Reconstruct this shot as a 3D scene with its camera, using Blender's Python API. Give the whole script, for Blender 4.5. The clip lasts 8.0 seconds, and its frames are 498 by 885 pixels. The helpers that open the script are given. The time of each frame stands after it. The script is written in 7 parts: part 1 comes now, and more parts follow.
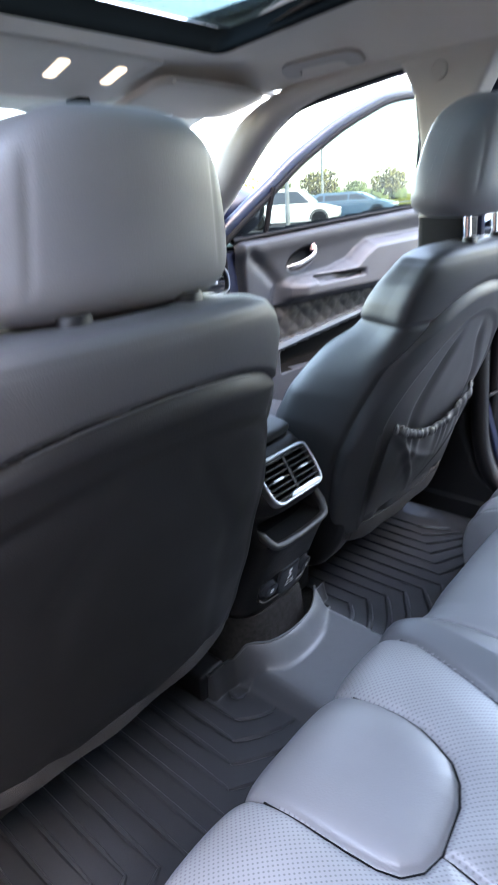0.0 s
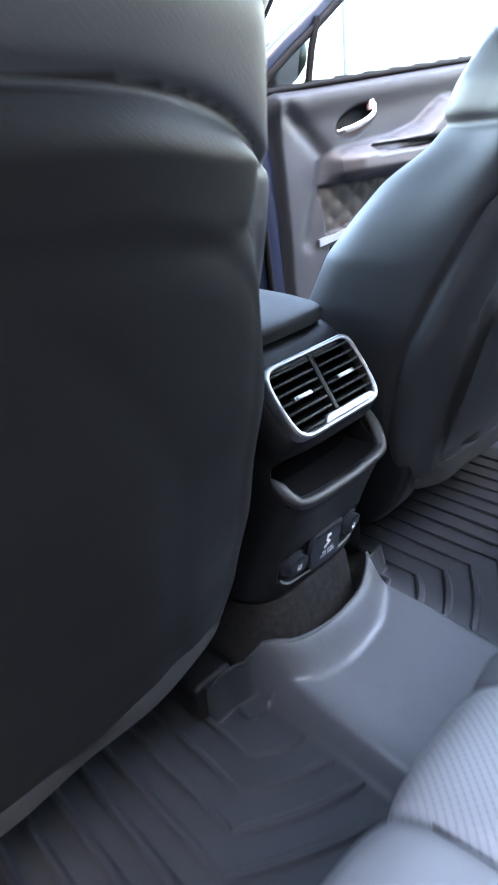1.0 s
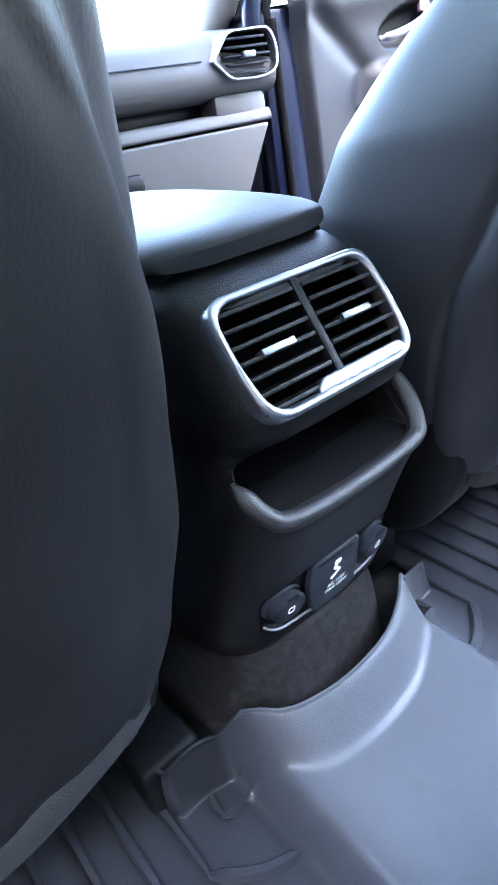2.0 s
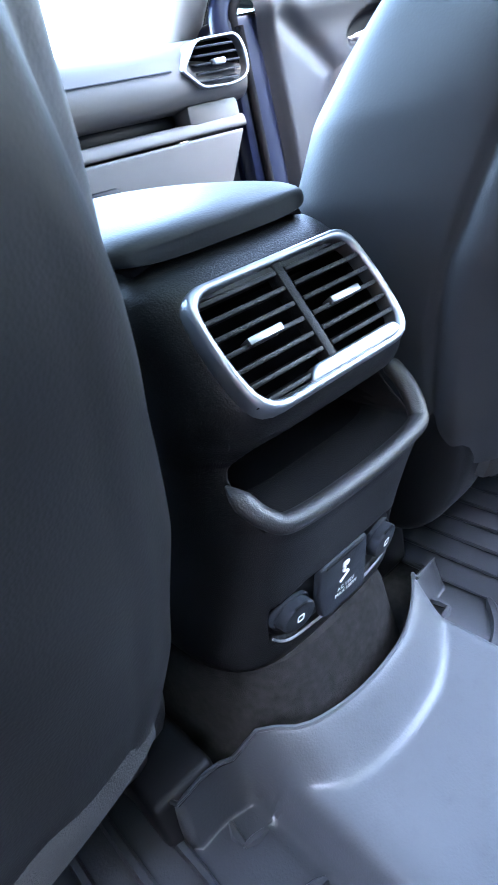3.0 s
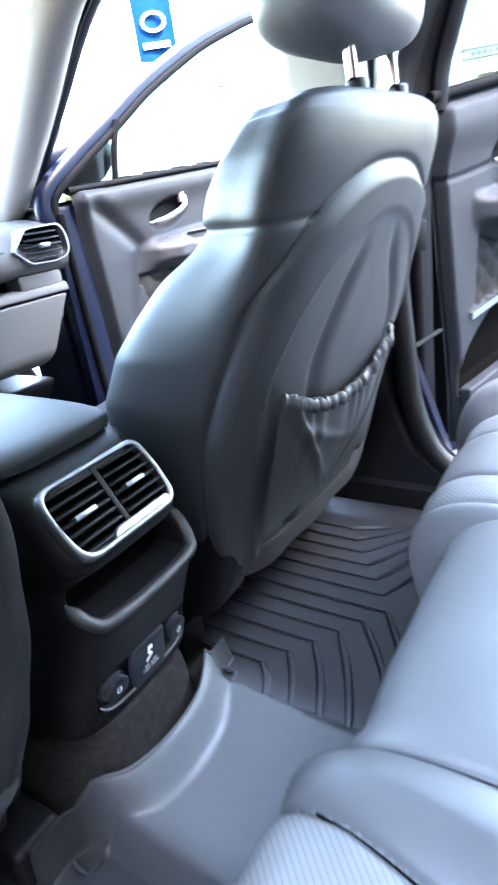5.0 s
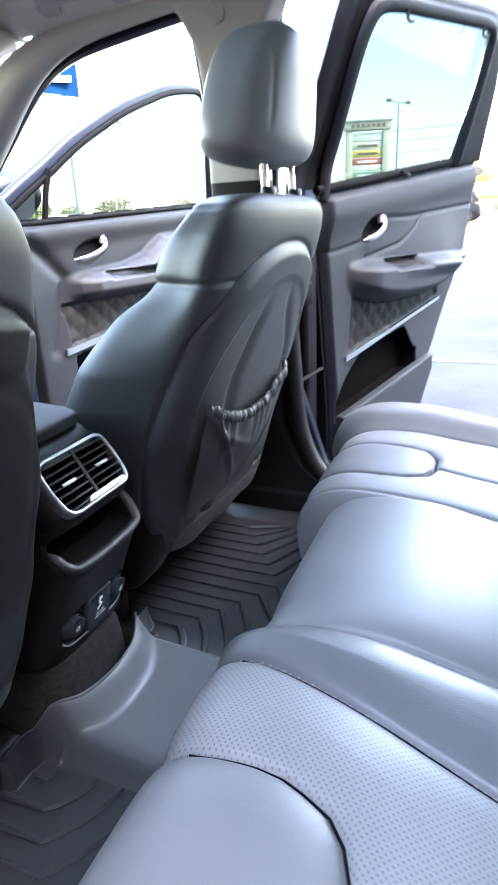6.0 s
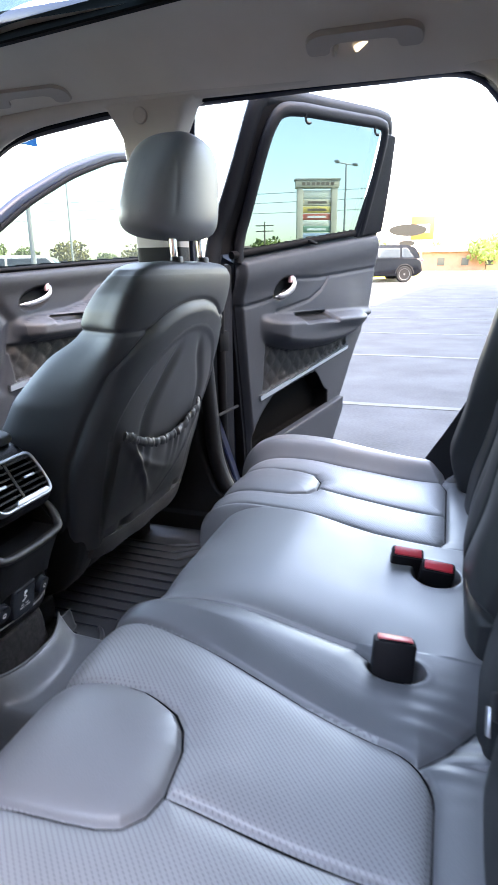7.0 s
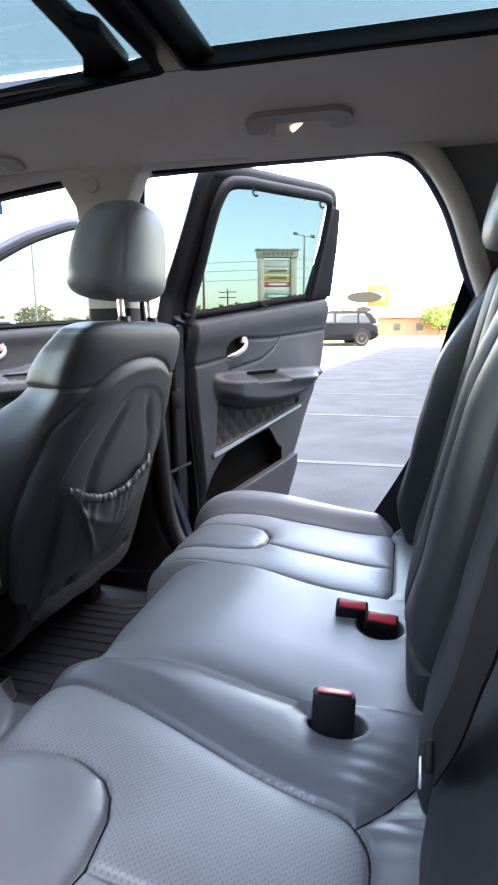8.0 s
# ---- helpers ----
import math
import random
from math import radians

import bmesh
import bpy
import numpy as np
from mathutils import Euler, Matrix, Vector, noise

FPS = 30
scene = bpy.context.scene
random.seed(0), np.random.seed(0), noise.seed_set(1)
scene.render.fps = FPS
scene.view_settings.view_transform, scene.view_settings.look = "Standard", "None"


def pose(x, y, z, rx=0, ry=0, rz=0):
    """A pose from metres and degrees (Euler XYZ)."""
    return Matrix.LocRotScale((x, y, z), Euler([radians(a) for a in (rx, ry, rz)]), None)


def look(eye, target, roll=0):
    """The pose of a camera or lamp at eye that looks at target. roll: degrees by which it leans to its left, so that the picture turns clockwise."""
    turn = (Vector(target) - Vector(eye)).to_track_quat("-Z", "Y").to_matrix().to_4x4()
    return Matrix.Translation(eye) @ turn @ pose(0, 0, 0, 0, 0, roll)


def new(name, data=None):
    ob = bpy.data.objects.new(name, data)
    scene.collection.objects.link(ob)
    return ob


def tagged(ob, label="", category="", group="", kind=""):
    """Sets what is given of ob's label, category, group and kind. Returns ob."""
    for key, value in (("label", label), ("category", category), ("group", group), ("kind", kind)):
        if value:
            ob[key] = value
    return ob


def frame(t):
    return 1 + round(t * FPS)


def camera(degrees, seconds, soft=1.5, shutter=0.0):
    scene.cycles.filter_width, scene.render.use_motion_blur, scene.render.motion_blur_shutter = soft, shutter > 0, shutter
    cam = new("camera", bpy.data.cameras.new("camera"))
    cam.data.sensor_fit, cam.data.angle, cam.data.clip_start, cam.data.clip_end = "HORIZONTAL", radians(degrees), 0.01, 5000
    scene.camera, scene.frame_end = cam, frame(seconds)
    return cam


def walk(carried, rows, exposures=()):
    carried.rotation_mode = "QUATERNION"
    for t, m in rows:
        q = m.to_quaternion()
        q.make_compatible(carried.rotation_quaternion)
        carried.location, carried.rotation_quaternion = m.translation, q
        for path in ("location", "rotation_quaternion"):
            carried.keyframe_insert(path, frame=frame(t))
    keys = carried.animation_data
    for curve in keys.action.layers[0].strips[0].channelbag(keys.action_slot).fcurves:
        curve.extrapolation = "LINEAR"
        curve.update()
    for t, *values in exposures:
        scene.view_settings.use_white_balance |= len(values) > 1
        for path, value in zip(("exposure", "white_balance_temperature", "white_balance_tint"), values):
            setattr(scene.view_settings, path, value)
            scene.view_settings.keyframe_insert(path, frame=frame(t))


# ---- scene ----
cam = camera(45.8, 8.0, shutter=0.5)
PATH = [
    (0, (-0.731, -0.593, 1.202), (0.648, 0.646, 0.451), -3.7),
    (0.5, (-0.622, -0.509, 1.097), (0.663, 0.761, 0.24), -5.9),
    (1, (-0.441, -0.405, 1.01), (0.72, 0.935, 0.085), -7.5),
    (1.5, (-0.271, -0.306, 0.939), (0.783, 1.099, -0.018), -8.6),
    (1.7, (-0.249, -0.287, 0.906), (0.773, 1.123, -0.077), -9.0),
    (2.8, (-0.261, -0.301, 0.882), (0.749, 1.16, -0.037), -13.5),
    (3, (-0.24, -0.277, 0.873), (0.783, 1.167, -0.06), -14.1),
    (3.5, (-0.235, -0.283, 0.874), (0.831, 1.159, -0.012), -15.3),
    (4, (-0.273, -0.336, 0.927), (0.936, 1.027, 0.101), -14.1),
    (4.5, (-0.296, -0.398, 1.001), (1.056, 0.843, 0.207), -11.8),
    (5, (-0.35, -0.456, 1.027), (1.15, 0.614, 0.25), -8.9),
    (5.2, (-0.393, -0.479, 1.025), (1.154, 0.523, 0.248), -7.7),
    (6.3, (-0.64, -0.546, 1.118), (1.133, 0.117, 0.471), -1.4),
    (6.5, (-0.667, -0.576, 1.141), (1.132, 0.07, 0.553), -1.1),
    (7, (-0.743, -0.68, 1.103), (1.077, -0.078, 0.532), -0.6),
    (7.5, (-0.772, -0.704, 1.093), (1.085, -0.124, 0.626), -0.2),
    (8, (-0.743, -0.718, 1.093), (1.158, -0.217, 0.721), -0.4),
]
LIGHT = [(0.0, 5.58, 7800, 14), (1.0, 6.05, 7600, 14), (1.5, 6.5, 7100, 14), (4.0, 6.9, 6750, 11), (5.0, 6.5, 7300, 11), (6.5, 5.5, 8000, 15), (8.0, 5.02, 8500, 15)]
walk(cam, [(t, look(eye, target, roll)) for t, eye, target, roll in PATH], LIGHT)

# ---- light ----
SUN_EL, SUN_AZ = 45.0, 186.0   # degrees; azimuth of the sun from +y, clockwise
world = bpy.data.worlds.new("sky")
scene.world = world
world.use_nodes = True
wn, wl = world.node_tree.nodes, world.node_tree.links
sky = wn.new("ShaderNodeTexSky")
sky.sky_type, sky.sun_disc = "NISHITA", False
sky.sun_elevation, sky.sun_rotation = radians(SUN_EL), radians(SUN_AZ)
sky.air_density, sky.dust_density, sky.ozone_density = 1.0, 1.8, 1.0
wl.new(sky.outputs[0], wn["Background"].inputs[0])
wn["Background"].inputs[1].default_value = 0.15
sun_data = bpy.data.lights.new("sun", "SUN")
sun_data.energy, sun_data.angle, sun_data.color = 2.0, radians(0.8), (1.0, 0.98, 0.95)
sun = new("sun", sun_data)
sd = Vector((math.sin(radians(SUN_AZ)) * math.cos(radians(SUN_EL)), math.cos(radians(SUN_AZ)) * math.cos(radians(SUN_EL)), math.sin(radians(SUN_EL))))
sun.matrix_world = look(sd * 60, (0, 0, 0))


# ---- materials ----
def material(name, color, rough=0.5, metal=0.0, spec=0.5, vary=0.12, scale=8.0, bump=0.0, bump_scale=200.0, emit=None, strength=0.0, rand=0.0, sheen=0.0):
    """A principled surface with large stains, fine grain and relief."""
    m = bpy.data.materials.new(name)
    m.use_nodes = True
    nt = m.node_tree
    n, l = nt.nodes, nt.links
    b = n["Principled BSDF"]
    b.inputs["Roughness"].default_value = rough
    b.inputs["Metallic"].default_value = metal
    b.inputs["Specular IOR Level"].default_value = spec
    b.inputs["Sheen Weight"].default_value = sheen
    tc = n.new("ShaderNodeTexCoord")
    big = n.new("ShaderNodeTexNoise")
    big.inputs["Scale"].default_value, big.inputs["Detail"].default_value = scale, 5.0
    fine = n.new("ShaderNodeTexNoise")
    fine.inputs["Scale"].default_value, fine.inputs["Detail"].default_value = bump_scale, 2.0
    l.new(tc.outputs["Object"], big.inputs["Vector"])
    l.new(tc.outputs["Object"], fine.inputs["Vector"])
    mix = n.new("ShaderNodeMath")
    mix.operation = "MULTIPLY_ADD"
    mix.inputs[1].default_value = 0.35
    l.new(fine.outputs["Fac"], mix.inputs[0])
    l.new(big.outputs["Fac"], mix.inputs[2])
    ramp = n.new("ShaderNodeMapRange")
    ramp.inputs["From Min"].default_value, ramp.inputs["From Max"].default_value = 0.35, 1.0
    ramp.inputs["To Min"].default_value, ramp.inputs["To Max"].default_value = 1 - vary, 1 + vary
    l.new(mix.outputs[0], ramp.inputs["Value"])
    hsv = n.new("ShaderNodeHueSaturation")
    hsv.inputs["Color"].default_value = (*color, 1)
    if rand:
        oi = n.new("ShaderNodeObjectInfo")
        rr = n.new("ShaderNodeMath")
        rr.operation = "MULTIPLY_ADD"
        rr.inputs[1].default_value = rand
        l.new(oi.outputs["Random"], rr.inputs[0])
        l.new(ramp.outputs[0], rr.inputs[2])
        l.new(rr.outputs[0], hsv.inputs["Value"])
    else:
        l.new(ramp.outputs[0], hsv.inputs["Value"])
    l.new(hsv.outputs[0], b.inputs["Base Color"])
    rr2 = n.new("ShaderNodeMapRange")
    rr2.inputs["To Min"].default_value, rr2.inputs["To Max"].default_value = max(0.02, rough - 0.08), min(1, rough + 0.08)
    l.new(big.outputs["Fac"], rr2.inputs["Value"])
    l.new(rr2.outputs[0], b.inputs["Roughness"])
    if bump:
        bp = n.new("ShaderNodeBump")
        bp.inputs["Strength"].default_value, bp.inputs["Distance"].default_value = bump, 0.001
        l.new(fine.outputs["Fac"], bp.inputs["Height"])
        l.new(bp.outputs[0], b.inputs["Normal"])
    if emit:
        b.inputs["Emission Color"].default_value = (*emit, 1)
        b.inputs["Emission Strength"].default_value = strength
    return m


def leather(name, color, rough=0.42, holes=False, spec=0.55):
    """Grained leather: a cell pattern for the grain, faint creases, and rows of pin holes when perforated."""
    m = bpy.data.materials.new(name)
    m.use_nodes = True
    n, l = m.node_tree.nodes, m.node_tree.links
    b = n["Principled BSDF"]
    b.inputs["Specular IOR Level"].default_value = spec
    tc = n.new("ShaderNodeTexCoord")
    vo = n.new("ShaderNodeTexVoronoi")
    vo.inputs["Scale"].default_value = 560
    no = n.new("ShaderNodeTexNoise")
    no.inputs["Scale"].default_value, no.inputs["Detail"].default_value = 14, 6
    l.new(tc.outputs["Object"], vo.inputs["Vector"])
    l.new(tc.outputs["Object"], no.inputs["Vector"])
    mr = n.new("ShaderNodeMapRange")
    mr.inputs["To Min"].default_value, mr.inputs["To Max"].default_value = 0.88, 1.12
    l.new(no.outputs["Fac"], mr.inputs["Value"])
    hsv = n.new("ShaderNodeHueSaturation")
    hsv.inputs["Color"].default_value = (*color, 1)
    l.new(mr.outputs[0], hsv.inputs["Value"])
    r2 = n.new("ShaderNodeMapRange")
    r2.inputs["To Min"].default_value, r2.inputs["To Max"].default_value = rough - 0.07, rough + 0.1
    l.new(no.outputs["Fac"], r2.inputs["Value"])
    l.new(r2.outputs[0], b.inputs["Roughness"])
    bp = n.new("ShaderNodeBump")
    bp.inputs["Strength"].default_value, bp.inputs["Distance"].default_value = 0.16, 0.0006
    add = n.new("ShaderNodeMath")
    add.operation = "MULTIPLY_ADD"
    add.inputs[1].default_value = 0.5
    l.new(no.outputs["Fac"], add.inputs[0])
    l.new(vo.outputs["Distance"], add.inputs[2])
    l.new(add.outputs[0], bp.inputs["Height"])
    l.new(bp.outputs[0], b.inputs["Normal"])
    last = hsv.outputs[0]
    if holes:
        sc = n.new("ShaderNodeMapping")
        sc.inputs["Rotation"].default_value = (0, 0, radians(45))
        sc.inputs["Scale"].default_value = (225, 225, 0)
        l.new(tc.outputs["Object"], sc.inputs["Vector"])
        fr = n.new("ShaderNodeVectorMath")
        fr.operation = "FRACTION"
        l.new(sc.outputs[0], fr.inputs[0])
        ds = n.new("ShaderNodeVectorMath")
        ds.operation = "DISTANCE"
        ds.inputs[1].default_value = (0.5, 0.5, 0)
        l.new(fr.outputs[0], ds.inputs[0])
        st = n.new("ShaderNodeMapRange")
        st.inputs["From Min"].default_value, st.inputs["From Max"].default_value = 0.16, 0.28
        st.inputs["To Min"].default_value, st.inputs["To Max"].default_value = 0.52, 1.0
        l.new(ds.outputs["Value"], st.inputs["Value"])
        mx = n.new("ShaderNodeMix")
        mx.data_type = "RGBA"
        mx.inputs["A"].default_value = (0.01, 0.01, 0.012, 1)
        l.new(st.outputs[0], mx.inputs["Factor"])
        l.new(last, mx.inputs["B"])
        last = mx.outputs["Result"]
    l.new(last, b.inputs["Base Color"])
    return m


def pane(name, tint, gloss=0.05):
    """Tinted sheet glass: light passes straight, with a mirror coat that grows towards grazing angles."""
    m = bpy.data.materials.new(name)
    m.use_nodes = True
    n, l = m.node_tree.nodes, m.node_tree.links
    n.remove(n["Principled BSDF"])
    t, g, x, f = n.new("ShaderNodeBsdfTransparent"), n.new("ShaderNodeBsdfGlossy"), n.new("ShaderNodeMixShader"), n.new("ShaderNodeLayerWeight")
    t.inputs["Color"].default_value = (*tint, 1)
    g.inputs["Roughness"].default_value = gloss
    pw, ad = n.new("ShaderNodeMath"), n.new("ShaderNodeMath")
    pw.operation, ad.operation = "POWER", "MULTIPLY_ADD"
    pw.inputs[1].default_value, ad.inputs[1].default_value, ad.inputs[2].default_value = 4.0, 0.7, 0.035
    f.inputs["Blend"].default_value = 0.5
    l.new(f.outputs["Facing"], pw.inputs[0])
    l.new(pw.outputs[0], ad.inputs[0])
    l.new(ad.outputs[0], x.inputs[0])
    l.new(t.outputs[0], x.inputs[1])
    l.new(g.outputs[0], x.inputs[2])
    l.new(x.outputs[0], n["Material Output"].inputs[0])
    return m


# Cushion leather is a lit copy: light from above is put into its colour.
M_LEATHER = leather("grey_leather_lit", (0.135, 0.135, 0.141), 0.42)
# Headrests in a lighter copy of the leather: missing light put into colour.
M_REST = leather("headrest_leather_lit", (0.170, 0.170, 0.177), 0.44)
# Cushion leather darkened: the shade on the bolster rolls is painted in.
M_ROLL = leather("grey_leather_shaded", (0.088, 0.090, 0.097), 0.40)
# Same leather, darker: shade on the front seats put into the colour.
M_SEAT = leather("front_leather_shaded", (0.036, 0.037, 0.040), 0.48, spec=0.29)
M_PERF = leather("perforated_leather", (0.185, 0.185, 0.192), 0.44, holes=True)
# Driver backrest: a lighter copy of M_SEAT, with the light on it painted.
M_DRIVER = leather("driver_leather_lit", (0.058, 0.059, 0.063), 0.46, spec=0.36)
M_LID = leather("lid_leather", (0.030, 0.032, 0.034), 0.52, spec=0.2)
# Passenger back vinyl as a lit copy, door light put into its tone.
M_VINYL = leather("back_vinyl_lit", (0.037, 0.037, 0.039), 0.44, spec=0.5)
# Rear backrests: the cushion leather again, darkened to stand for shade.
M_REAR = leather("rear_back_leather_shaded", (0.014, 0.015, 0.0165), 0.46, spec=0.26)
# The same vinyl for the driver seat, its shade put into the colour.
M_BACK = leather("back_vinyl_shaded", (0.0125, 0.0125, 0.0135), 0.48, spec=0.13)
M_PLASTIC = material("grained_dark_plastic", (0.0085, 0.0085, 0.0095), 0.40, spec=0.28, bump=0.5, bump_scale=900, vary=0.08)
M_GREYPLASTIC = material("grained_grey_plastic", (0.024, 0.028, 0.036), 0.55, spec=0.2, bump=0.45, bump_scale=800, vary=0.08)
M_DASH = material("dash_grey_plastic", (0.090, 0.084, 0.083), 0.6, bump=0.35, bump_scale=700, vary=0.08)
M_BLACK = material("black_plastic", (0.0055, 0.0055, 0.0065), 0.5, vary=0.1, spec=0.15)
M_RUBBER = material("moulded_rubber", (0.019, 0.0205, 0.024), 0.40, spec=0.5, bump=0.25, bump_scale=500, vary=0.20, scale=7)
def dust_and_light(m, x0, x1, soft, tone):
    """Pales a strip between two places across the car, broken up by noise: brightness put into the colour, with trodden
    dust.
    """
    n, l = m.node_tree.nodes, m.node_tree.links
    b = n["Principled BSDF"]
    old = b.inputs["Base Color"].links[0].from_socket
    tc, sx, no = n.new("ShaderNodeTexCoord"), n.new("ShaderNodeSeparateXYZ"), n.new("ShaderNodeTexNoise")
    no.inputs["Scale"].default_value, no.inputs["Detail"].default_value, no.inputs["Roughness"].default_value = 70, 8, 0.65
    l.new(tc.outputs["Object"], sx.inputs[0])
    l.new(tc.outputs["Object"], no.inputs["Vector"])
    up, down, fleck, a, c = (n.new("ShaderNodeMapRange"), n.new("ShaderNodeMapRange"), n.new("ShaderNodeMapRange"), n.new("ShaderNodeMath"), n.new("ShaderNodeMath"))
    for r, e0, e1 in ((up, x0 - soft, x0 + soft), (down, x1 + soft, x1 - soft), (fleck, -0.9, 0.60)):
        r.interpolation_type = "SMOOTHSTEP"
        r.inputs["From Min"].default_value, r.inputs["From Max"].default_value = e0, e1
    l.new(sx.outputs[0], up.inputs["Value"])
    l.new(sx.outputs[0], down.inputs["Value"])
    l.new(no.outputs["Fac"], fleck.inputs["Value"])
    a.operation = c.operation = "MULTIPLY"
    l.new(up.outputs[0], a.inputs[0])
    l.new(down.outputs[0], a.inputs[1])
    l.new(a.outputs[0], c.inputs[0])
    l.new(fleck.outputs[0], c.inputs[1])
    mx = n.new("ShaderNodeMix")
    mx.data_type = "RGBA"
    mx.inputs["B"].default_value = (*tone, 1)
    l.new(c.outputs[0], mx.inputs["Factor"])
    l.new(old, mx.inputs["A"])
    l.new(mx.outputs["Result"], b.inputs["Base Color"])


# tunnel bridge: its brightness is painted in, together with trodden dust
dust_and_light(M_RUBBER, -0.09, 0.17, 0.04, (0.088, 0.094, 0.104))
M_CARPET = material("dark_carpet", (0.027, 0.0255, 0.026), 0.95, bump=1.0, bump_scale=1300, vary=0.5, scale=120, spec=0.1)
M_SATIN = material("satin_silver", (0.40, 0.415, 0.44), 0.40, metal=1.0, vary=0.04)
M_CHROME = material("chrome", (0.85, 0.86, 0.88), 0.08, metal=1.0, vary=0.02)
M_LINER = material("headliner_cloth", (0.53, 0.485, 0.435), 0.95, bump=0.5, bump_scale=1500, vary=0.06, spec=0.1)
# Headliner cloth with the shade of the rear corner put into its colour.
M_SHADE_CLOTH = material("shaded_cloth", (0.12, 0.115, 0.11), 0.95, bump=0.5, bump_scale=1500, vary=0.06, spec=0.1)
M_PILLAR = material("pillar_trim", (0.44, 0.40, 0.355), 0.7, bump=0.3, bump_scale=900, vary=0.05)
M_PAINT = material("dark_blue_paint", (0.0028, 0.0055, 0.021), 0.32, spec=0.35, vary=0.04)
M_SEAL = material("rubber_seal", (0.0045, 0.0045, 0.0055), 0.7, spec=0.07)
M_BELT = material("belt_webbing", (0.009, 0.009, 0.010), 0.85, spec=0.1, bump=0.8, bump_scale=600)
# Near-black for ducts and door pockets: the shade inside put into the colour.
M_RECESS_SHADE = material("recess_shade", (0.002, 0.002, 0.0022), 0.9, spec=0.05)
M_RED = material("red_button", (0.45, 0.02, 0.03), 0.35)
M_WHITE = material("white_print", (0.85, 0.86, 0.88), 0.6)
M_GRILLE = material("quilted_speaker_mesh", (0.015, 0.015, 0.017), 0.6, spec=0.15, bump=1.0, bump_scale=1400, vary=0.2, scale=60)
M_LAMP = material("lit_lamp_lens", (0.9, 0.88, 0.8), 0.4, emit=(1.0, 0.9, 0.72), strength=0.05)
M_TINT = pane("privacy_glass", (0.036, 0.054, 0.057))
M_CLEAR = pane("clear_glass", (0.82, 0.88, 0.87))
M_FTINT = pane("front_door_glass", (0.066, 0.088, 0.090))
M_ROOFGLASS = pane("roof_glass", (0.225, 0.268, 0.265))
M_DOOR = material("door_trim_plastic", (0.018, 0.021, 0.028), 0.55, spec=0.2, bump=0.4, bump_scale=800, vary=0.08)
M_FRAME = material("dark_frame_trim", (0.0055, 0.006, 0.0085), 0.55, spec=0.12, bump=0.4, bump_scale=800, vary=0.08)
M_CAP = material("door_cap_plastic", (0.019, 0.021, 0.026), 0.55, spec=0.2, bump=0.4, bump_scale=800, vary=0.08)
M_GRIP = material("grip_grey_plastic", (0.34, 0.315, 0.29), 0.6, bump=0.3, bump_scale=900, vary=0.05)
M_PAD = material("armrest_pad", (0.032, 0.034, 0.041), 0.6, spec=0.35, bump=0.35, bump_scale=800, vary=0.08)
M_HANDLE = material("satin_door_handle", (0.24, 0.24, 0.255), 0.40, metal=0.6, vary=0.03)
M_LOCK = material("lock_tab_red_grey", (0.55, 0.33, 0.36), 0.4)


# ---- mesh helpers ----
def finish(me, mat, angle=40):
    me.materials.append(mat)
    me.shade_smooth()
    me.set_sharp_from_angle(angle=radians(angle))
    return me


def thing(name, at, label, category, group="", kind=""):
    e = new(name)
    e.empty_display_size = 0.05
    e.location = at
    return tagged(e, label, category, group, kind)


def attach(ob, parent):
    if parent is not None:
        ob.parent = parent
        if parent.type == "EMPTY":
            ob.matrix_parent_inverse = Matrix.Translation(-parent.location)
    return ob


def part(name, bm, mat, parent=None, label="", angle=40):
    me = bpy.data.meshes.new(name)
    bmesh.ops.recalc_face_normals(bm, faces=bm.faces)
    bm.to_mesh(me)
    bm.free()
    finish(me, mat, angle)
    ob = attach(new(name, me), parent)
    if label:
        ob["label"] = label
    return ob


def loft(loops, cap=True, bm=None):
    """Closed loops of equal length, joined in turn."""
    bm = bm or bmesh.new()
    rows = [[bm.verts.new(p) for p in lp] for lp in loops]
    for a, b in zip(rows, rows[1:]):
        for i in range(len(a)):
            j = (i + 1) % len(a)
            bm.faces.new((a[i], a[j], b[j], b[i]))
    if cap:
        bm.faces.new(rows[0][::-1])
        bm.faces.new(rows[-1])
    return bm


def tube(pts, r, n=8, bm=None, closed=False, flat=1.0, up=(0, 0, 1)):
    """A round or flattened bar along points; r may vary from point to point."""
    pts = [Vector(p) for p in pts]
    rs = r if isinstance(r, (list, tuple)) else [r] * len(pts)
    loops = []
    for i, p in enumerate(pts):
        a = pts[i - 1] if (i or closed) else p
        b = pts[(i + 1) % len(pts)] if (i < len(pts) - 1 or closed) else p
        d = (b - a).normalized()
        s = d.cross(Vector(up))
        s = s.normalized() if s.length > 1e-4 else d.orthogonal().normalized()
        w = s.cross(d)
        loops.append([p + s * (rs[i] * math.cos(k * math.tau / n)) + w * (rs[i] * flat * math.sin(k * math.tau / n)) for k in range(n)])
    if closed:
        loops.append(loops[0])
    return loft(loops, not closed, bm)


def smooth_path(pts, n=6):
    """Catmull-Rom points through the given ones."""
    pts = [Vector(p) for p in pts]
    ext = [pts[0] * 2 - pts[1], *pts, pts[-1] * 2 - pts[-2]]
    out = []
    for i in range(1, len(ext) - 2):
        a, b, c, d = ext[i - 1:i + 3]
        for k in range(n):
            t = k / n
            out.append(0.5 * ((2 * b) + (c - a) * t + (2 * a - 5 * b + 4 * c - d) * t * t + (3 * b - a - 3 * c + d) * t ** 3))
    return out + [pts[-1]]


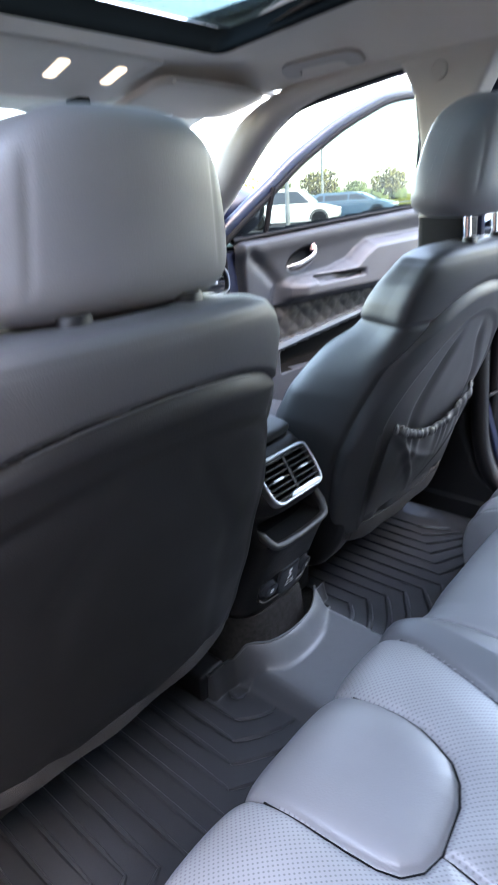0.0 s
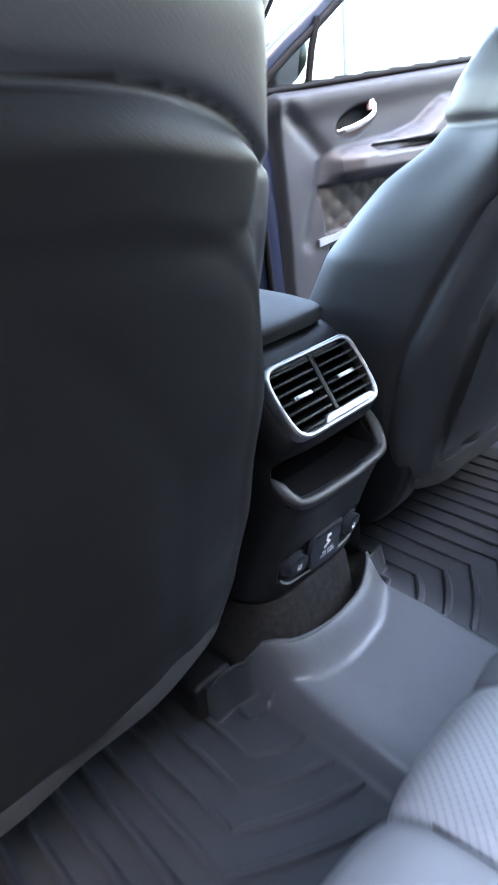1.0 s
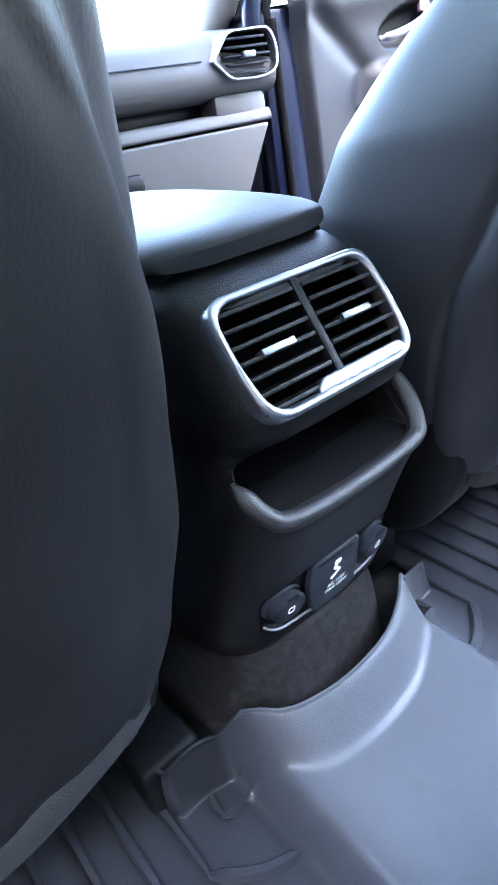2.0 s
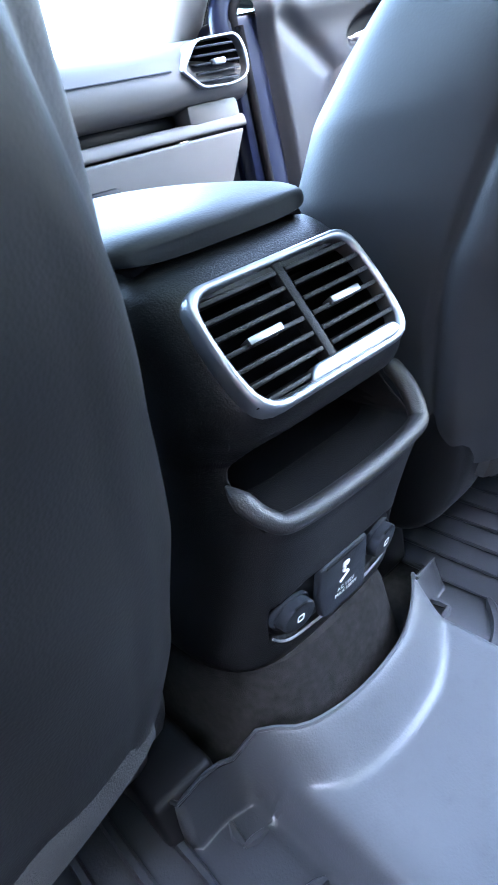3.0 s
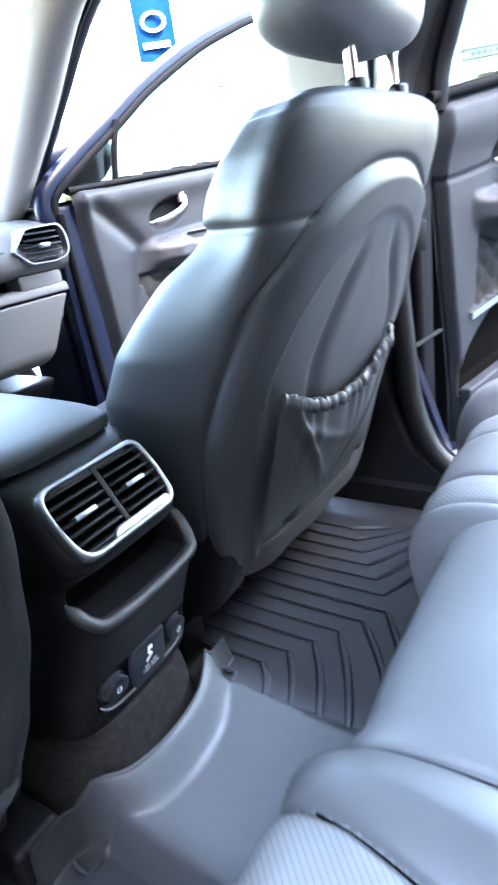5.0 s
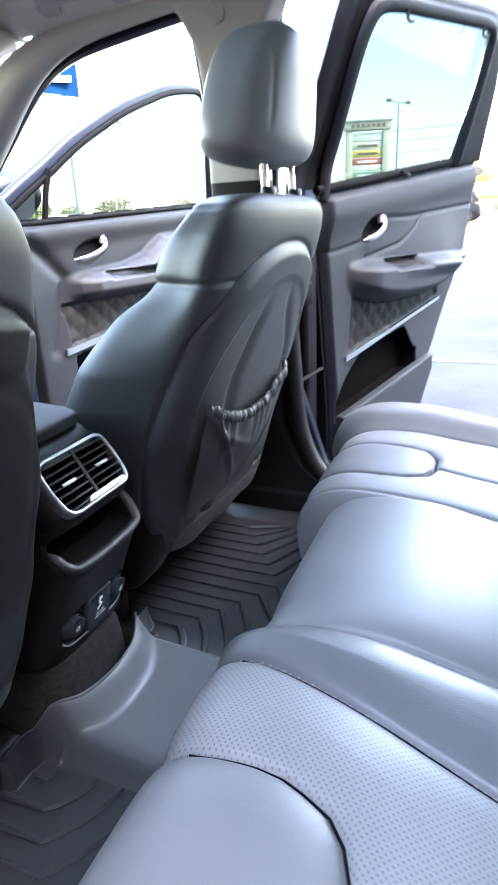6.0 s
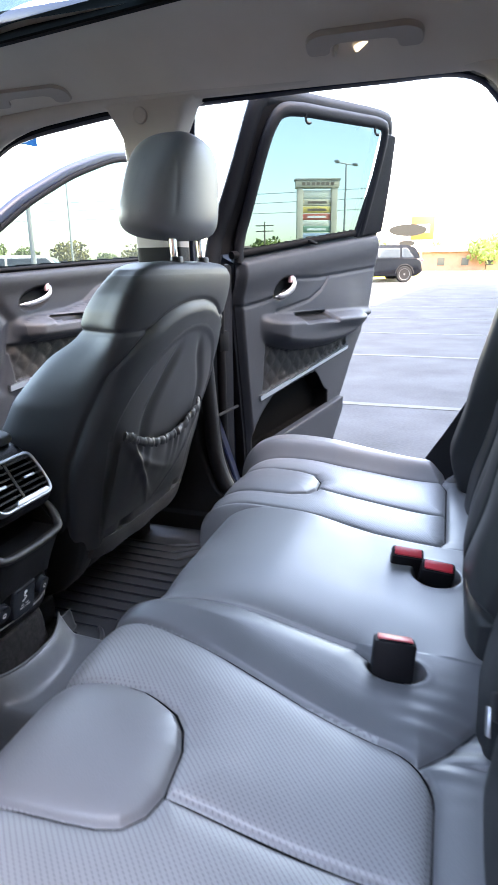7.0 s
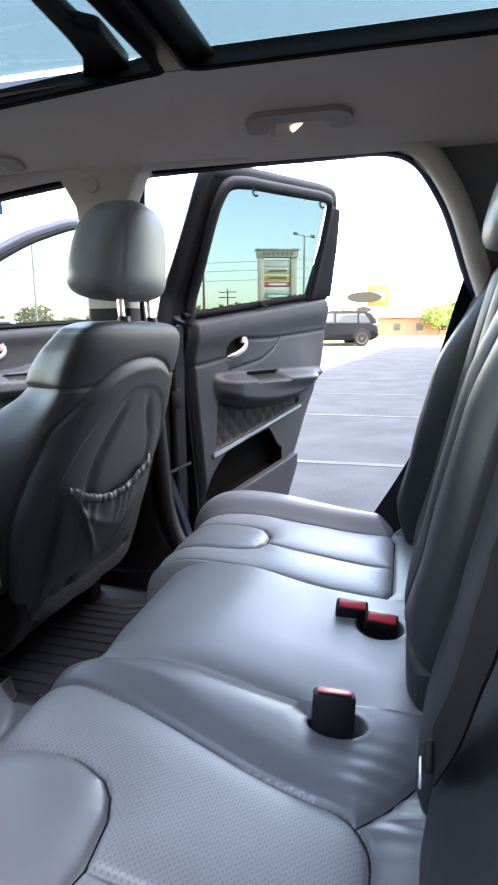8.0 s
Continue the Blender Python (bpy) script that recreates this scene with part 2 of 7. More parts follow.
def box(x0, x1, y0, y1, z0, z1, r=0.004, bm=None, m=None, seg=2):
    """A block with rounded edges."""
    b2 = bmesh.new()
    bmesh.ops.create_cube(b2, size=1, matrix=Matrix.LocRotScale(((x0 + x1) / 2, (y0 + y1) / 2, (z0 + z1) / 2), None, (abs(x1 - x0), abs(y1 - y0), abs(z1 - z0))))
    if r:
        bmesh.ops.bevel(b2, geom=b2.edges[:], offset=r, segments=seg, profile=0.5, affect="EDGES")
    if m is not None:
        bmesh.ops.transform(b2, matrix=m, verts=b2.verts)
    if bm is None:
        return b2
    me = bpy.data.meshes.new("tmp")
    b2.to_mesh(me)
    b2.free()
    bm.from_mesh(me)
    bpy.data.meshes.remove(me)
    return bm


def round_poly(pts, r, n=5):
    """A polygon with filleted corners; r: one radius or one a corner."""
    out, k = [], len(pts)
    for i in range(k):
        p, a, b = Vector(pts[i]).to_2d(), Vector(pts[i - 1]).to_2d(), Vector(pts[(i + 1) % k]).to_2d()
        rr = r[i] if isinstance(r, (list, tuple)) else r
        da, db = (a - p), (b - p)
        q = min(rr, da.length * 0.48, db.length * 0.48)
        s, e = p + da.normalized() * q, p + db.normalized() * q
        for j in range(n + 1):
            t = j / n
            out.append((s * (1 - t) ** 2 + p * 2 * t * (1 - t) + e * t * t))
    return out


def puff(outline, mapper, depth, r, crown=0.0, inner=3, bm=None):
    """A padded plate over an outline (u, v): side wall, rounded edge and crowned face. mapper(u, v, h) gives the place."""
    bm = bm or bmesh.new()
    pts = [Vector(p).to_2d() for p in outline]
    if sum(a.x * b.y - b.x * a.y for a, b in zip(pts, pts[1:] + pts[:1])) < 0:
        pts.reverse()
    k = len(pts)
    nor = []
    for i in range(k):
        d = (pts[(i + 1) % k] - pts[i - 1])
        d = d.normalized() if d.length > 1e-9 else Vector((1, 0))
        nor.append(Vector((-d.y, d.x)))
    rings = [[(p, -depth) for p in pts], [(p, -r) for p in pts]]
    for a in (30, 60, 90):
        o, h = r * (1 - math.cos(radians(a))), -r + r * math.sin(radians(a))
        rings.append([(p + nn * o, h) for p, nn in zip(pts, nor)])
    last = [p for p, _ in rings[-1]]
    c = sum(last, Vector((0, 0))) / k
    for j in range(1, inner + 1):
        s = 1 - j / (inner + 1)
        rings.append([(c + (p - c) * s, crown * (1 - s * s)) for p in last])
    rows = [[bm.verts.new(mapper(p.x, p.y, h)) for p, h in ring] for ring in rings]
    for a, b in zip(rows, rows[1:]):
        for i in range(k):
            j = (i + 1) % k
            bm.faces.new((a[i], a[j], b[j], b[i]))
    mid = bm.verts.new(mapper(c.x, c.y, crown))
    for i in range(k):
        bm.faces.new((rows[-1][i], rows[-1][(i + 1) % k], mid))
    bm.faces.new(rows[0][::-1])
    return bm


def seam_distance(A, B, lines):
    """Distance of points (A, B), arrays, to the nearest of some polylines."""
    best = np.full(A.shape, 9.0)
    for ln in lines:
        for (x0, y0), (x1, y1) in zip(ln, ln[1:]):
            dx, dy = x1 - x0, y1 - y0
            t = np.clip(((A - x0) * dx + (B - y0) * dy) / (dx * dx + dy * dy + 1e-12), 0, 1)
            best = np.minimum(best, np.hypot(A - x0 - t * dx, B - y0 - t * dy))
    return best


def inside(A, B, poly):
    """Which of the points (A, B), arrays, lie within a polygon."""
    hit = np.zeros(A.shape, bool)
    for (x0, y0), (x1, y1) in zip(poly, poly[1:] + poly[:1]):
        if y0 != y1:
            hit ^= ((y0 > B) != (y1 > B)) & (A < x0 + (B - y0) * (x1 - x0) / (y1 - y0))
    return hit


def smooth01(a, lo, hi):
    t = np.clip((a - lo) / (hi - lo), 0, 1)
    return t * t * (3 - 2 * t)


LAST = {}


def skin(parent, pos, disp, region, table, wrap=False, flip=False, angle=50):
    """Surface over a grid of places pos (n, m, 3), pushed out by disp along its normals, and split into parts:
    region gives for each place the row of table (name, material, label), or -1 for a hole."""
    if wrap:
        du = np.roll(pos, -1, 0) - np.roll(pos, 1, 0)
    else:
        du = np.gradient(pos, axis=0)
    dv = np.gradient(pos, axis=1)
    nor = np.cross(du, dv)
    nor /= np.linalg.norm(nor, axis=2, keepdims=True) + 1e-12
    if flip:
        nor = -nor
    P = pos + nor * disp[..., None]
    LAST["grid"] = P
    du = np.roll(P, -1, 0) - np.roll(P, 1, 0) if wrap else np.gradient(P, axis=0)
    shade = np.cross(du, np.gradient(P, axis=1)) * (-1 if flip else 1)
    shade = (shade / (np.linalg.norm(shade, axis=2, keepdims=True) + 1e-12)).reshape(-1, 3)
    n, m = disp.shape
    verts = P.reshape(-1, 3)
    made = []
    I, J = np.meshgrid(np.arange(n if wrap else n - 1), np.arange(m - 1), indexing="ij")
    I2 = (I + 1) % n
    quads = np.stack([I * m + J, I2 * m + J, I2 * m + J + 1, I * m + J + 1], -1)
    if flip:
        quads = quads[..., ::-1]
    reg = region[:quads.shape[0], :quads.shape[1]]
    for k, (name, mat, label) in enumerate(table):
        q = quads[reg == k]
        if not len(q):
            continue
        used, inv = np.unique(q, return_inverse=True)
        me = bpy.data.meshes.new(name)
        me.from_pydata(verts[used].tolist(), [], inv.reshape(-1, 4).tolist())
        me.materials.append(mat)
        me.shade_smooth()
        me.normals_split_custom_set_from_vertices(shade[used].tolist())
        ob = attach(new(name, me), parent)
        if label:
            ob["label"] = label
        made.append(ob)
    return made


def stitch_lines(parent, lines, y_front):
    """Dark sewn seams along lines (u, y) laid into the top of the newest skin."""
    P = LAST["grid"]
    us = P[:, P.shape[1] // 2, 0]
    for ln in lines:
        pts = []
        for (x0, y0), (x1, y1) in zip(ln, ln[1:]):
            k = max(1, int(math.hypot(x1 - x0, y1 - y0) / 0.008))
            pts += [(x0 + (x1 - x0) * q / k, y0 + (y1 - y0) * q / k) for q in range(k)]
        path = []
        for u, y in pts + [ln[-1]]:
            if y > y_front:
                continue
            i = int(np.argmin(np.abs(us - u)))
            top = np.where(P[i, :, 2] > 0.55, np.abs(P[i, :, 1] - y), 9.0)
            z = float(P[i, int(np.argmin(top)), 2])
            path.append(Vector((u, y, z)))
        if len(path) > 3:
            zs = [p.z for p in path]
            zs = blur(blur(np.array(zs), 2), 2)
            for p, z in zip(path, zs):
                p.z = float(z)
            part("seam", tube([p + Vector((0, 0, 0.0006)) for p in path], 0.0014, 6), M_SEAL, parent)


def lerp_table(rows, z):
    """Columns of a table, eased between rows by its first column."""
    a = np.array(rows, float)
    return [np.interp(z, a[:, 0], a[:, c]) for c in range(1, a.shape[1])]


# ---- the car's shell: floor, roof, pillars ----
def blur(a, k):
    """Moving average that keeps the ends."""
    p = np.pad(a, k, mode="edge")
    return np.convolve(p, np.ones(2 * k + 1) / (2 * k + 1), "valid")


def roof_drop(y):
    """How far the headliner comes down towards the windshield."""
    return 0.048 * smooth01(np.asarray(y, float), 0.08, 0.36)


def shell():
    # carpeted floor with the tunnel
    xs, ys = np.linspace(-0.76, 0.76, 120), np.linspace(-1.0, 1.25, 60)
    X, Y = np.meshgrid(xs, ys, indexing="ij")
    tunnel = 0.115 * (1 - smooth01(np.abs(X), 0.085, 0.13)) * smooth01(Y, 0.03, 0.08)
    Z = 0.335 + tunnel + 0.10 * smooth01(np.abs(X), 0.70, 0.755) + 0.35 * smooth01(Y, 0.95, 1.25)
    f = skin(None, np.stack([X, Y, Z], -1), np.zeros_like(X), np.zeros(X.shape, int), [("floor", M_CARPET, "")])[0]
    tagged(f, "dark carpeted car floor with a raised tunnel", "floor", kind="structure")

    # headliner with the long roof opening
    xs, ys = np.linspace(-0.58, 0.58, 233), np.linspace(-1.75, 0.80, 256)
    X, Y = np.meshgrid(xs, ys, indexing="ij")
    Z = 1.535 - 0.085 * smooth01(np.abs(X), 0.37, 0.59) - roof_drop(Y) * (1 - smooth01(np.abs(X), 0.36, 0.50)) - 0.06 * smooth01(Y, 0.50, 0.85) - 0.16 * smooth01(-Y, 1.0, 1.75)
    region = np.zeros(X.shape, int)
    hole = (np.abs(X) < 0.305) & (Y < 0.350) & (Y > -1.02)
    region[hole] = -1
    c = skin(None, np.stack([X, Y, Z], -1), np.zeros_like(X), region, [("ceiling", M_LINER, "")], flip=True)[0]
    tagged(c, "grey woven cloth headliner round a glass roof", "ceiling", kind="structure")
    bm = box(-0.62, 0.62, -1.75, -1.05, 1.58, 1.60, 0.003)
    box(-0.62, 0.62, 0.56, 0.80, 1.50, 1.52, 0.003, bm)
    box(0.40, 0.66, -1.74, 0.59, 1.572, 1.594, 0.003, bm)
    box(-0.66, -0.40, -1.74, 0.59, 1.572, 1.594, 0.003, bm)
    tagged(part("roof_panel", bm, M_PAINT), "dark blue painted steel roof skin", "roof", kind="structure")

    # pillar and rail trim round the side openings, both sides
    for sx in (1, -1):
        rail = smooth_path([(0.70 * sx, 0.98, 1.03), (0.645 * sx, 0.72, 1.222), (0.588 * sx, 0.45, 1.402), (0.567 * sx, 0.16, 1.456), (0.565 * sx, -0.15, 1.470), (0.565 * sx, -0.50, 1.476), (0.570 * sx, -0.70, 1.468),
                            (0.585 * sx, -0.795, 1.372), (0.61 * sx, -0.858, 1.22), (0.65 * sx, -0.93, 1.02), (0.68 * sx, -0.95, 0.80), (0.70 * sx, -0.95, 0.5)], 6)
        wid = [0.022 + 0.030 * float(1 - smooth01(np.array(float(i)), 8, 16)) for i in range(len(rail))]
        tagged(part("pillar_trim", tube(rail, wid, 12, up=(1, 0, 0)), M_PILLAR), "beige grey moulded roof rail and pillar trim", "trim", kind="structure")
        seal = [p + Vector(((0.028 + 0.9 * (w - 0.022)) * sx, 0, -0.012)) for p, w in zip(rail, wid)]
        tagged(part("door_seal", tube(seal, 0.011, 8, up=(1, 0, 0)), M_SEAL), "black rubber seal round the door openings", "trim", kind="structure")
        out = [p + Vector(((0.062 + 1.1 * (w - 0.022)) * sx, 0, 0.012 + 0.9 * (w - 0.022))) for p, w in zip(rail, wid)]
        tagged(part("body_side_rail", tube(out, [0.034 - 0.35 * (w - 0.022) for w in wid], 10, up=(1, 0, 0)), M_PAINT), "dark blue painted body side rail", "trim", kind="structure")
        # centre pillar
        bp = []
        for z, x, y0, y1 in ((1.47, 0.548, -0.17, 0.13), (1.44, 0.552, -0.12, 0.075), (1.38, 0.562, -0.085, 0.045), (1.30, 0.575, -0.07, 0.038), (1.15, 0.605, -0.062, 0.05), (1.0, 0.635, -0.055, 0.06), (0.8, 0.675, -0.05, 0.07), (0.62, 0.70, -0.06, 0.08), (0.50, 0.71, -0.10, 0.12), (0.42, 0.715, -0.2, 0.22)):
            lp = round_poly([(x, y0), (x + 0.055, y0 - 0.01), (x + 0.055, y1 + 0.01), (x, y1)], 0.014, 3)
            bp.append([Vector((p.x * sx, p.y, z)) for p in lp])
        tagged(part("center_pillar_trim", loft(bp[:5]), M_PILLAR), "beige grey upper centre pillar trim", "trim", kind="structure")
        tagged(part("lower_pillar_trim", loft(bp[4:]), M_PLASTIC), "dark plastic lower centre pillar trim", "trim", kind="structure")
        jb = []
        for z, x, y0, y1 in ((1.46, 0.60, -0.12, 0.08), (1.15, 0.665, -0.075, 0.065), (0.8, 0.735, -0.06, 0.085), (0.45, 0.775, -0.16, 0.2), (0.30, 0.79, -0.16, 0.2)):
            lp = round_poly([(x, y0), (x + 0.075, y0 + 0.02), (x + 0.075, y1 - 0.01), (x, y1)], 0.012, 3)
            jb.append([Vector((p.x * sx, p.y, z)) for p in lp])
        tagged(part("door_jamb", loft(jb), M_PAINT), "dark blue painted centre pillar jamb", "trim", kind="structure")
        # sill and rocker
        sill = [[Vector((x * sx, y, z)) for x, z in ((0.70, 0.35), (0.705, 0.415), (0.725, 0.435), (0.80, 0.43), (0.83, 0.40), (0.84, 0.25), (0.72, 0.22))] for y in (-0.95, -0.2, 0.3, 1.0)]
        tagged(part("door_sill", loft(sill), M_PLASTIC), "dark plastic scuff plate on the door sill", "trim", kind="structure")
        # curved trim that runs from the centre pillar foot to the sill
        cur = smooth_path([(0.70 * sx, -0.075, 0.98), (0.715 * sx, -0.085, 0.75), (0.725 * sx, -0.10, 0.58), (0.73 * sx, -0.15, 0.475), (0.735 * sx, -0.24, 0.44), (0.735 * sx, -0.40, 0.435)], 6)
        tagged(part("sill_trim", tube(cur, 0.022, 10, up=(1, 0, 0)), M_PLASTIC), "curved dark plastic edge trim at the pillar foot", "trim", kind="structure")
        tagged(part("sill_seal", tube([p + Vector((0.03 * sx, -0.004, 0.004)) for p in cur], 0.009, 8, up=(1, 0, 0)), M_SEAL), "black rubber door seal at the sill", "trim", kind="structure")
    # the driver's own door, shut
    dd = [[Vector((-x, y, z)) for x, z in ((0.80, 0.30), (0.80, 1.06), (0.68, 1.08), (0.65, 1.03), (0.66, 0.92), (0.60, 0.89), (0.61, 0.84), (0.68, 0.80), (0.70, 0.45), (0.72, 0.30))] for y in (0.05, 0.3, 0.6, 0.95)]
    tagged(part("door_1", loft(dd), M_GREYPLASTIC), "shut driver door with grey inner trim", "door", kind="structure")
    bm = bmesh.new()
    bm.faces.new([bm.verts.new(p) for p in ((-0.70, 0.06, 1.06), (-0.70, 0.92, 1.04), (-0.645, 0.64, 1.25), (-0.60, 0.40, 1.40), (-0.585, 0.06, 1.44))])
    tagged(part("window_1", bm, M_FTINT), "tinted driver door glass", "window", kind="structure")
    # the driver side rear door, open like its twin
    md = Matrix.Translation((-0.90, -0.10, 0)) @ pose(0, 0, 0, 0, 0, 180 + 2)
    tagged(part("door_2", box(0.0, 0.80, -0.04, 0.06, 0.36, 1.12, 0.02, m=md), M_GREYPLASTIC), "open driver side rear door with grey trim", "door", kind="structure")
    wp = [md @ Vector(p) for p in ((0.02, 0, 1.12), (0.78, 0, 1.14), (0.74, 0, 1.52), (0.10, 0, 1.50))]
    bm = bmesh.new()
    bm.faces.new([bm.verts.new(p) for p in wp])
    tagged(part("window_2", bm, M_TINT), "tinted glass of the driver side rear door", "window", kind="structure")
    # rear quarter walls, tailgate wall, firewall
    for sx in (1, -1):
        q = box(min(0.66 * sx, 0.72 * sx), max(0.66 * sx, 0.72 * sx), -1.75, -1.0, 0.35, 1.06, 0.01)
        tagged(part("quarter_trim", q, M_GREYPLASTIC), "grey plastic side trim of the luggage bay", "wall", kind="structure")
        q = box(min(0.60 * sx, 0.64 * sx), max(0.60 * sx, 0.64 * sx), -1.75, -0.93, 1.05, 1.52, 0.01)
        tagged(part("quarter_pillar", q, M_PILLAR), "beige grey rear quarter pillar trim", "wall", kind="structure")
    for sx in (1, -1):
        ol = [(-0.60, 1.50), (-0.66, 1.462), (-0.715, 1.44), (-0.80, 1.36), (-0.875, 1.22), (-0.93, 1.02), (-0.95, 0.80), (-0.95, 0.45), (-1.75, 0.45), (-1.75, 1.50)]
        lp = [[Vector((sx * (float(np.interp(z, [0.45, 1.0, 1.45, 1.5], [0.70, 0.655, 0.578, 0.560])) + o), y, z)) for y, z in ol] for o in (0.004, 0.03)]
        tagged(part("rear_quarter_trim", loft(lp), M_SHADE_CLOTH), "cloth covered rear roof pillar trim with its shade put into the grey", "wall", kind="structure")
    tg = box(-0.66, 0.66, -1.80, -1.74, 0.3, 1.04, 0.01)
    box(-0.66, 0.66, -1.80, -1.74, 1.38, 1.5, 0.01, tg)
    tagged(part("tailgate_wall", tg, M_GREYPLASTIC), "grey plastic inner tailgate trim", "wall", kind="structure")
    tagged(part("window_3", box(-0.60, 0.60, -1.775, -1.770, 1.03, 1.39, 0.0), M_CLEAR), "clear tailgate glass", "window", kind="structure")
    tagged(part("firewall", box(-0.76, 0.76, 1.20, 1.26, 0.3, 1.0, 0.01), M_CARPET), "dark carpeted bulkhead below the dashboard", "wall", kind="structure")
    # hood seen through the windshield
    hood = [[Vector((x, y, z - 0.05 * (x / 0.8) ** 2)) for x in np.linspace(-0.8, 0.8, 12)] + [Vector((x, y, z - 0.2)) for x in np.linspace(0.8, -0.8, 12)] for y, z in ((1.42, 1.0), (1.8, 0.97), (2.2, 0.90), (2.4, 0.8))]
    tagged(part("hood", loft(hood), M_PAINT), "dark blue painted hood of the car", "hood", kind="structure")


def glass_roof():
    t = thing("glass_roof", (0, -0.2, 1.56), "panoramic sunroof with tinted glass and black frame", "sunroof")
    def ring(y0, y1, name):
        def ol(x, a, b, r=0.035):
            return round_poly([(-x, a), (x, a), (x, b), (-x, b)], r, 5)
        loops = []
        for x, e, z in ((0.318, 0.0, 1.5335), (0.300, 0.012, 1.5300), (0.298, 0.012, 1.5335), (0.312, 0.006, 1.548), (0.345, -0.010, 1.572), (0.352, -0.012, 1.586), (0.375, -0.03, 1.588)):
            loops.append([Vector((p.x, p.y, z - float(roof_drop(p.y)))) for p in ol(x, y0 + e, y1 - e)])
        part(name, loft(loops, False), M_SEAL, t, "black sunroof frame")
        bm = bmesh.new()
        rows = []
        for y in np.linspace(y0 - 0.02, y1 + 0.02, 18):
            z = 1.590 - float(roof_drop(y))
            rows.append([Vector((-0.37, y, z)), Vector((0.37, y, z)), Vector((0.37, y, z + 0.006)), Vector((-0.37, y, z + 0.006))])
        loft(rows, True, bm)
        part("pane", bm, M_ROOFGLASS, t, "blue tinted roof glass")
    ring(-0.300, 0.362, "front_frame")
    ring(-1.03, -0.330, "rear_frame")
    part("crossbar", box(-0.345, 0.345, -0.375, -0.262, 1.546, 1.580, 0.012), M_BLACK, t)
    part("seal_bar", box(-0.30, 0.30, -0.205, -0.180, 1.568, 1.586, 0.006), M_BLACK, t)
    part("guide_bracket", puff(round_poly([(0.084, -0.203), (0.172, -0.201), (0.198, -0.230), (0.267, -0.224), (0.341, -0.216), (0.350, -0.112), (0.281, -0.155), (0.21, -0.168), (0.084, -0.180)], 0.012, 4), lambda u, v, h: Vector((u, v, 1.556 - h)), 0.025, 0.006), M_BLACK, t)


def grab_handle(x, y0, y1, z, group="roof grab handles"):
    t = thing("grab_handle", (x, (y0 + y1) / 2, z), "grey plastic grab handle folded against the headliner", "handle", group)
    sx = 1 if x > 0 else -1
    w, nn = Vector((-0.91 * sx, 0, 0.41)), Vector((-0.41 * sx, 0, -0.91))
    c, h = Vector((x, (y0 + y1) / 2, z)), (y1 - y0) / 2
    def at(u, v, d):
        return c + Vector((0, u, 0)) + w * v + nn * d
    ol = round_poly([(-h - 0.012, -0.022), (-h + 0.028, -0.022), (-h + 0.032, -0.002), (-h + 0.05, 0.004), (h - 0.05, 0.004), (h - 0.032, -0.002), (h - 0.028, -0.022), (h + 0.012, -0.022), (h + 0.014, 0.012), (h - 0.01, 0.026), (-h + 0.01, 0.026), (-h - 0.014, 0.012)], [0.012, 0.01, 0.006, 0.01, 0.01, 0.006, 0.01, 0.012, 0.02, 0.02, 0.02, 0.02], 4)
    loops = []
    cc = Vector((0, 0.008))
    for s_, d in ((1.0, -0.01), (1.0, 0.012), (0.985, 0.019), (0.95, 0.023)):
        loops.append([at(p.x * (1 - (1 - s_) * 0.25), cc.y + (p.y - cc.y) * s_, d) for p in ol])
    part("grip", loft(loops), M_GRIP, t)
    part("recess", puff(round_poly([(-h - 0.022, -0.030), (h + 0.022, -0.030), (h + 0.022, 0.034), (-h - 0.022, 0.034)], 0.025, 5), lambda u, v, hh: at(u, v, 0.004 + hh), 0.012, 0.003), M_LINER, t)
    # dark plate added for the shade in the gap behind the grip
    part("hollow", puff(round_poly([(-h + 0.030, -0.024), (h - 0.030, -0.024), (h - 0.034, 0.002), (-h + 0.034, 0.002)], 0.008, 3), lambda u, v, hh: at(u, v, 0.006 + hh), 0.012, 0.002), M_SHADE_CLOTH, t, "dark plate that stands for the shade behind the grip")
    return t


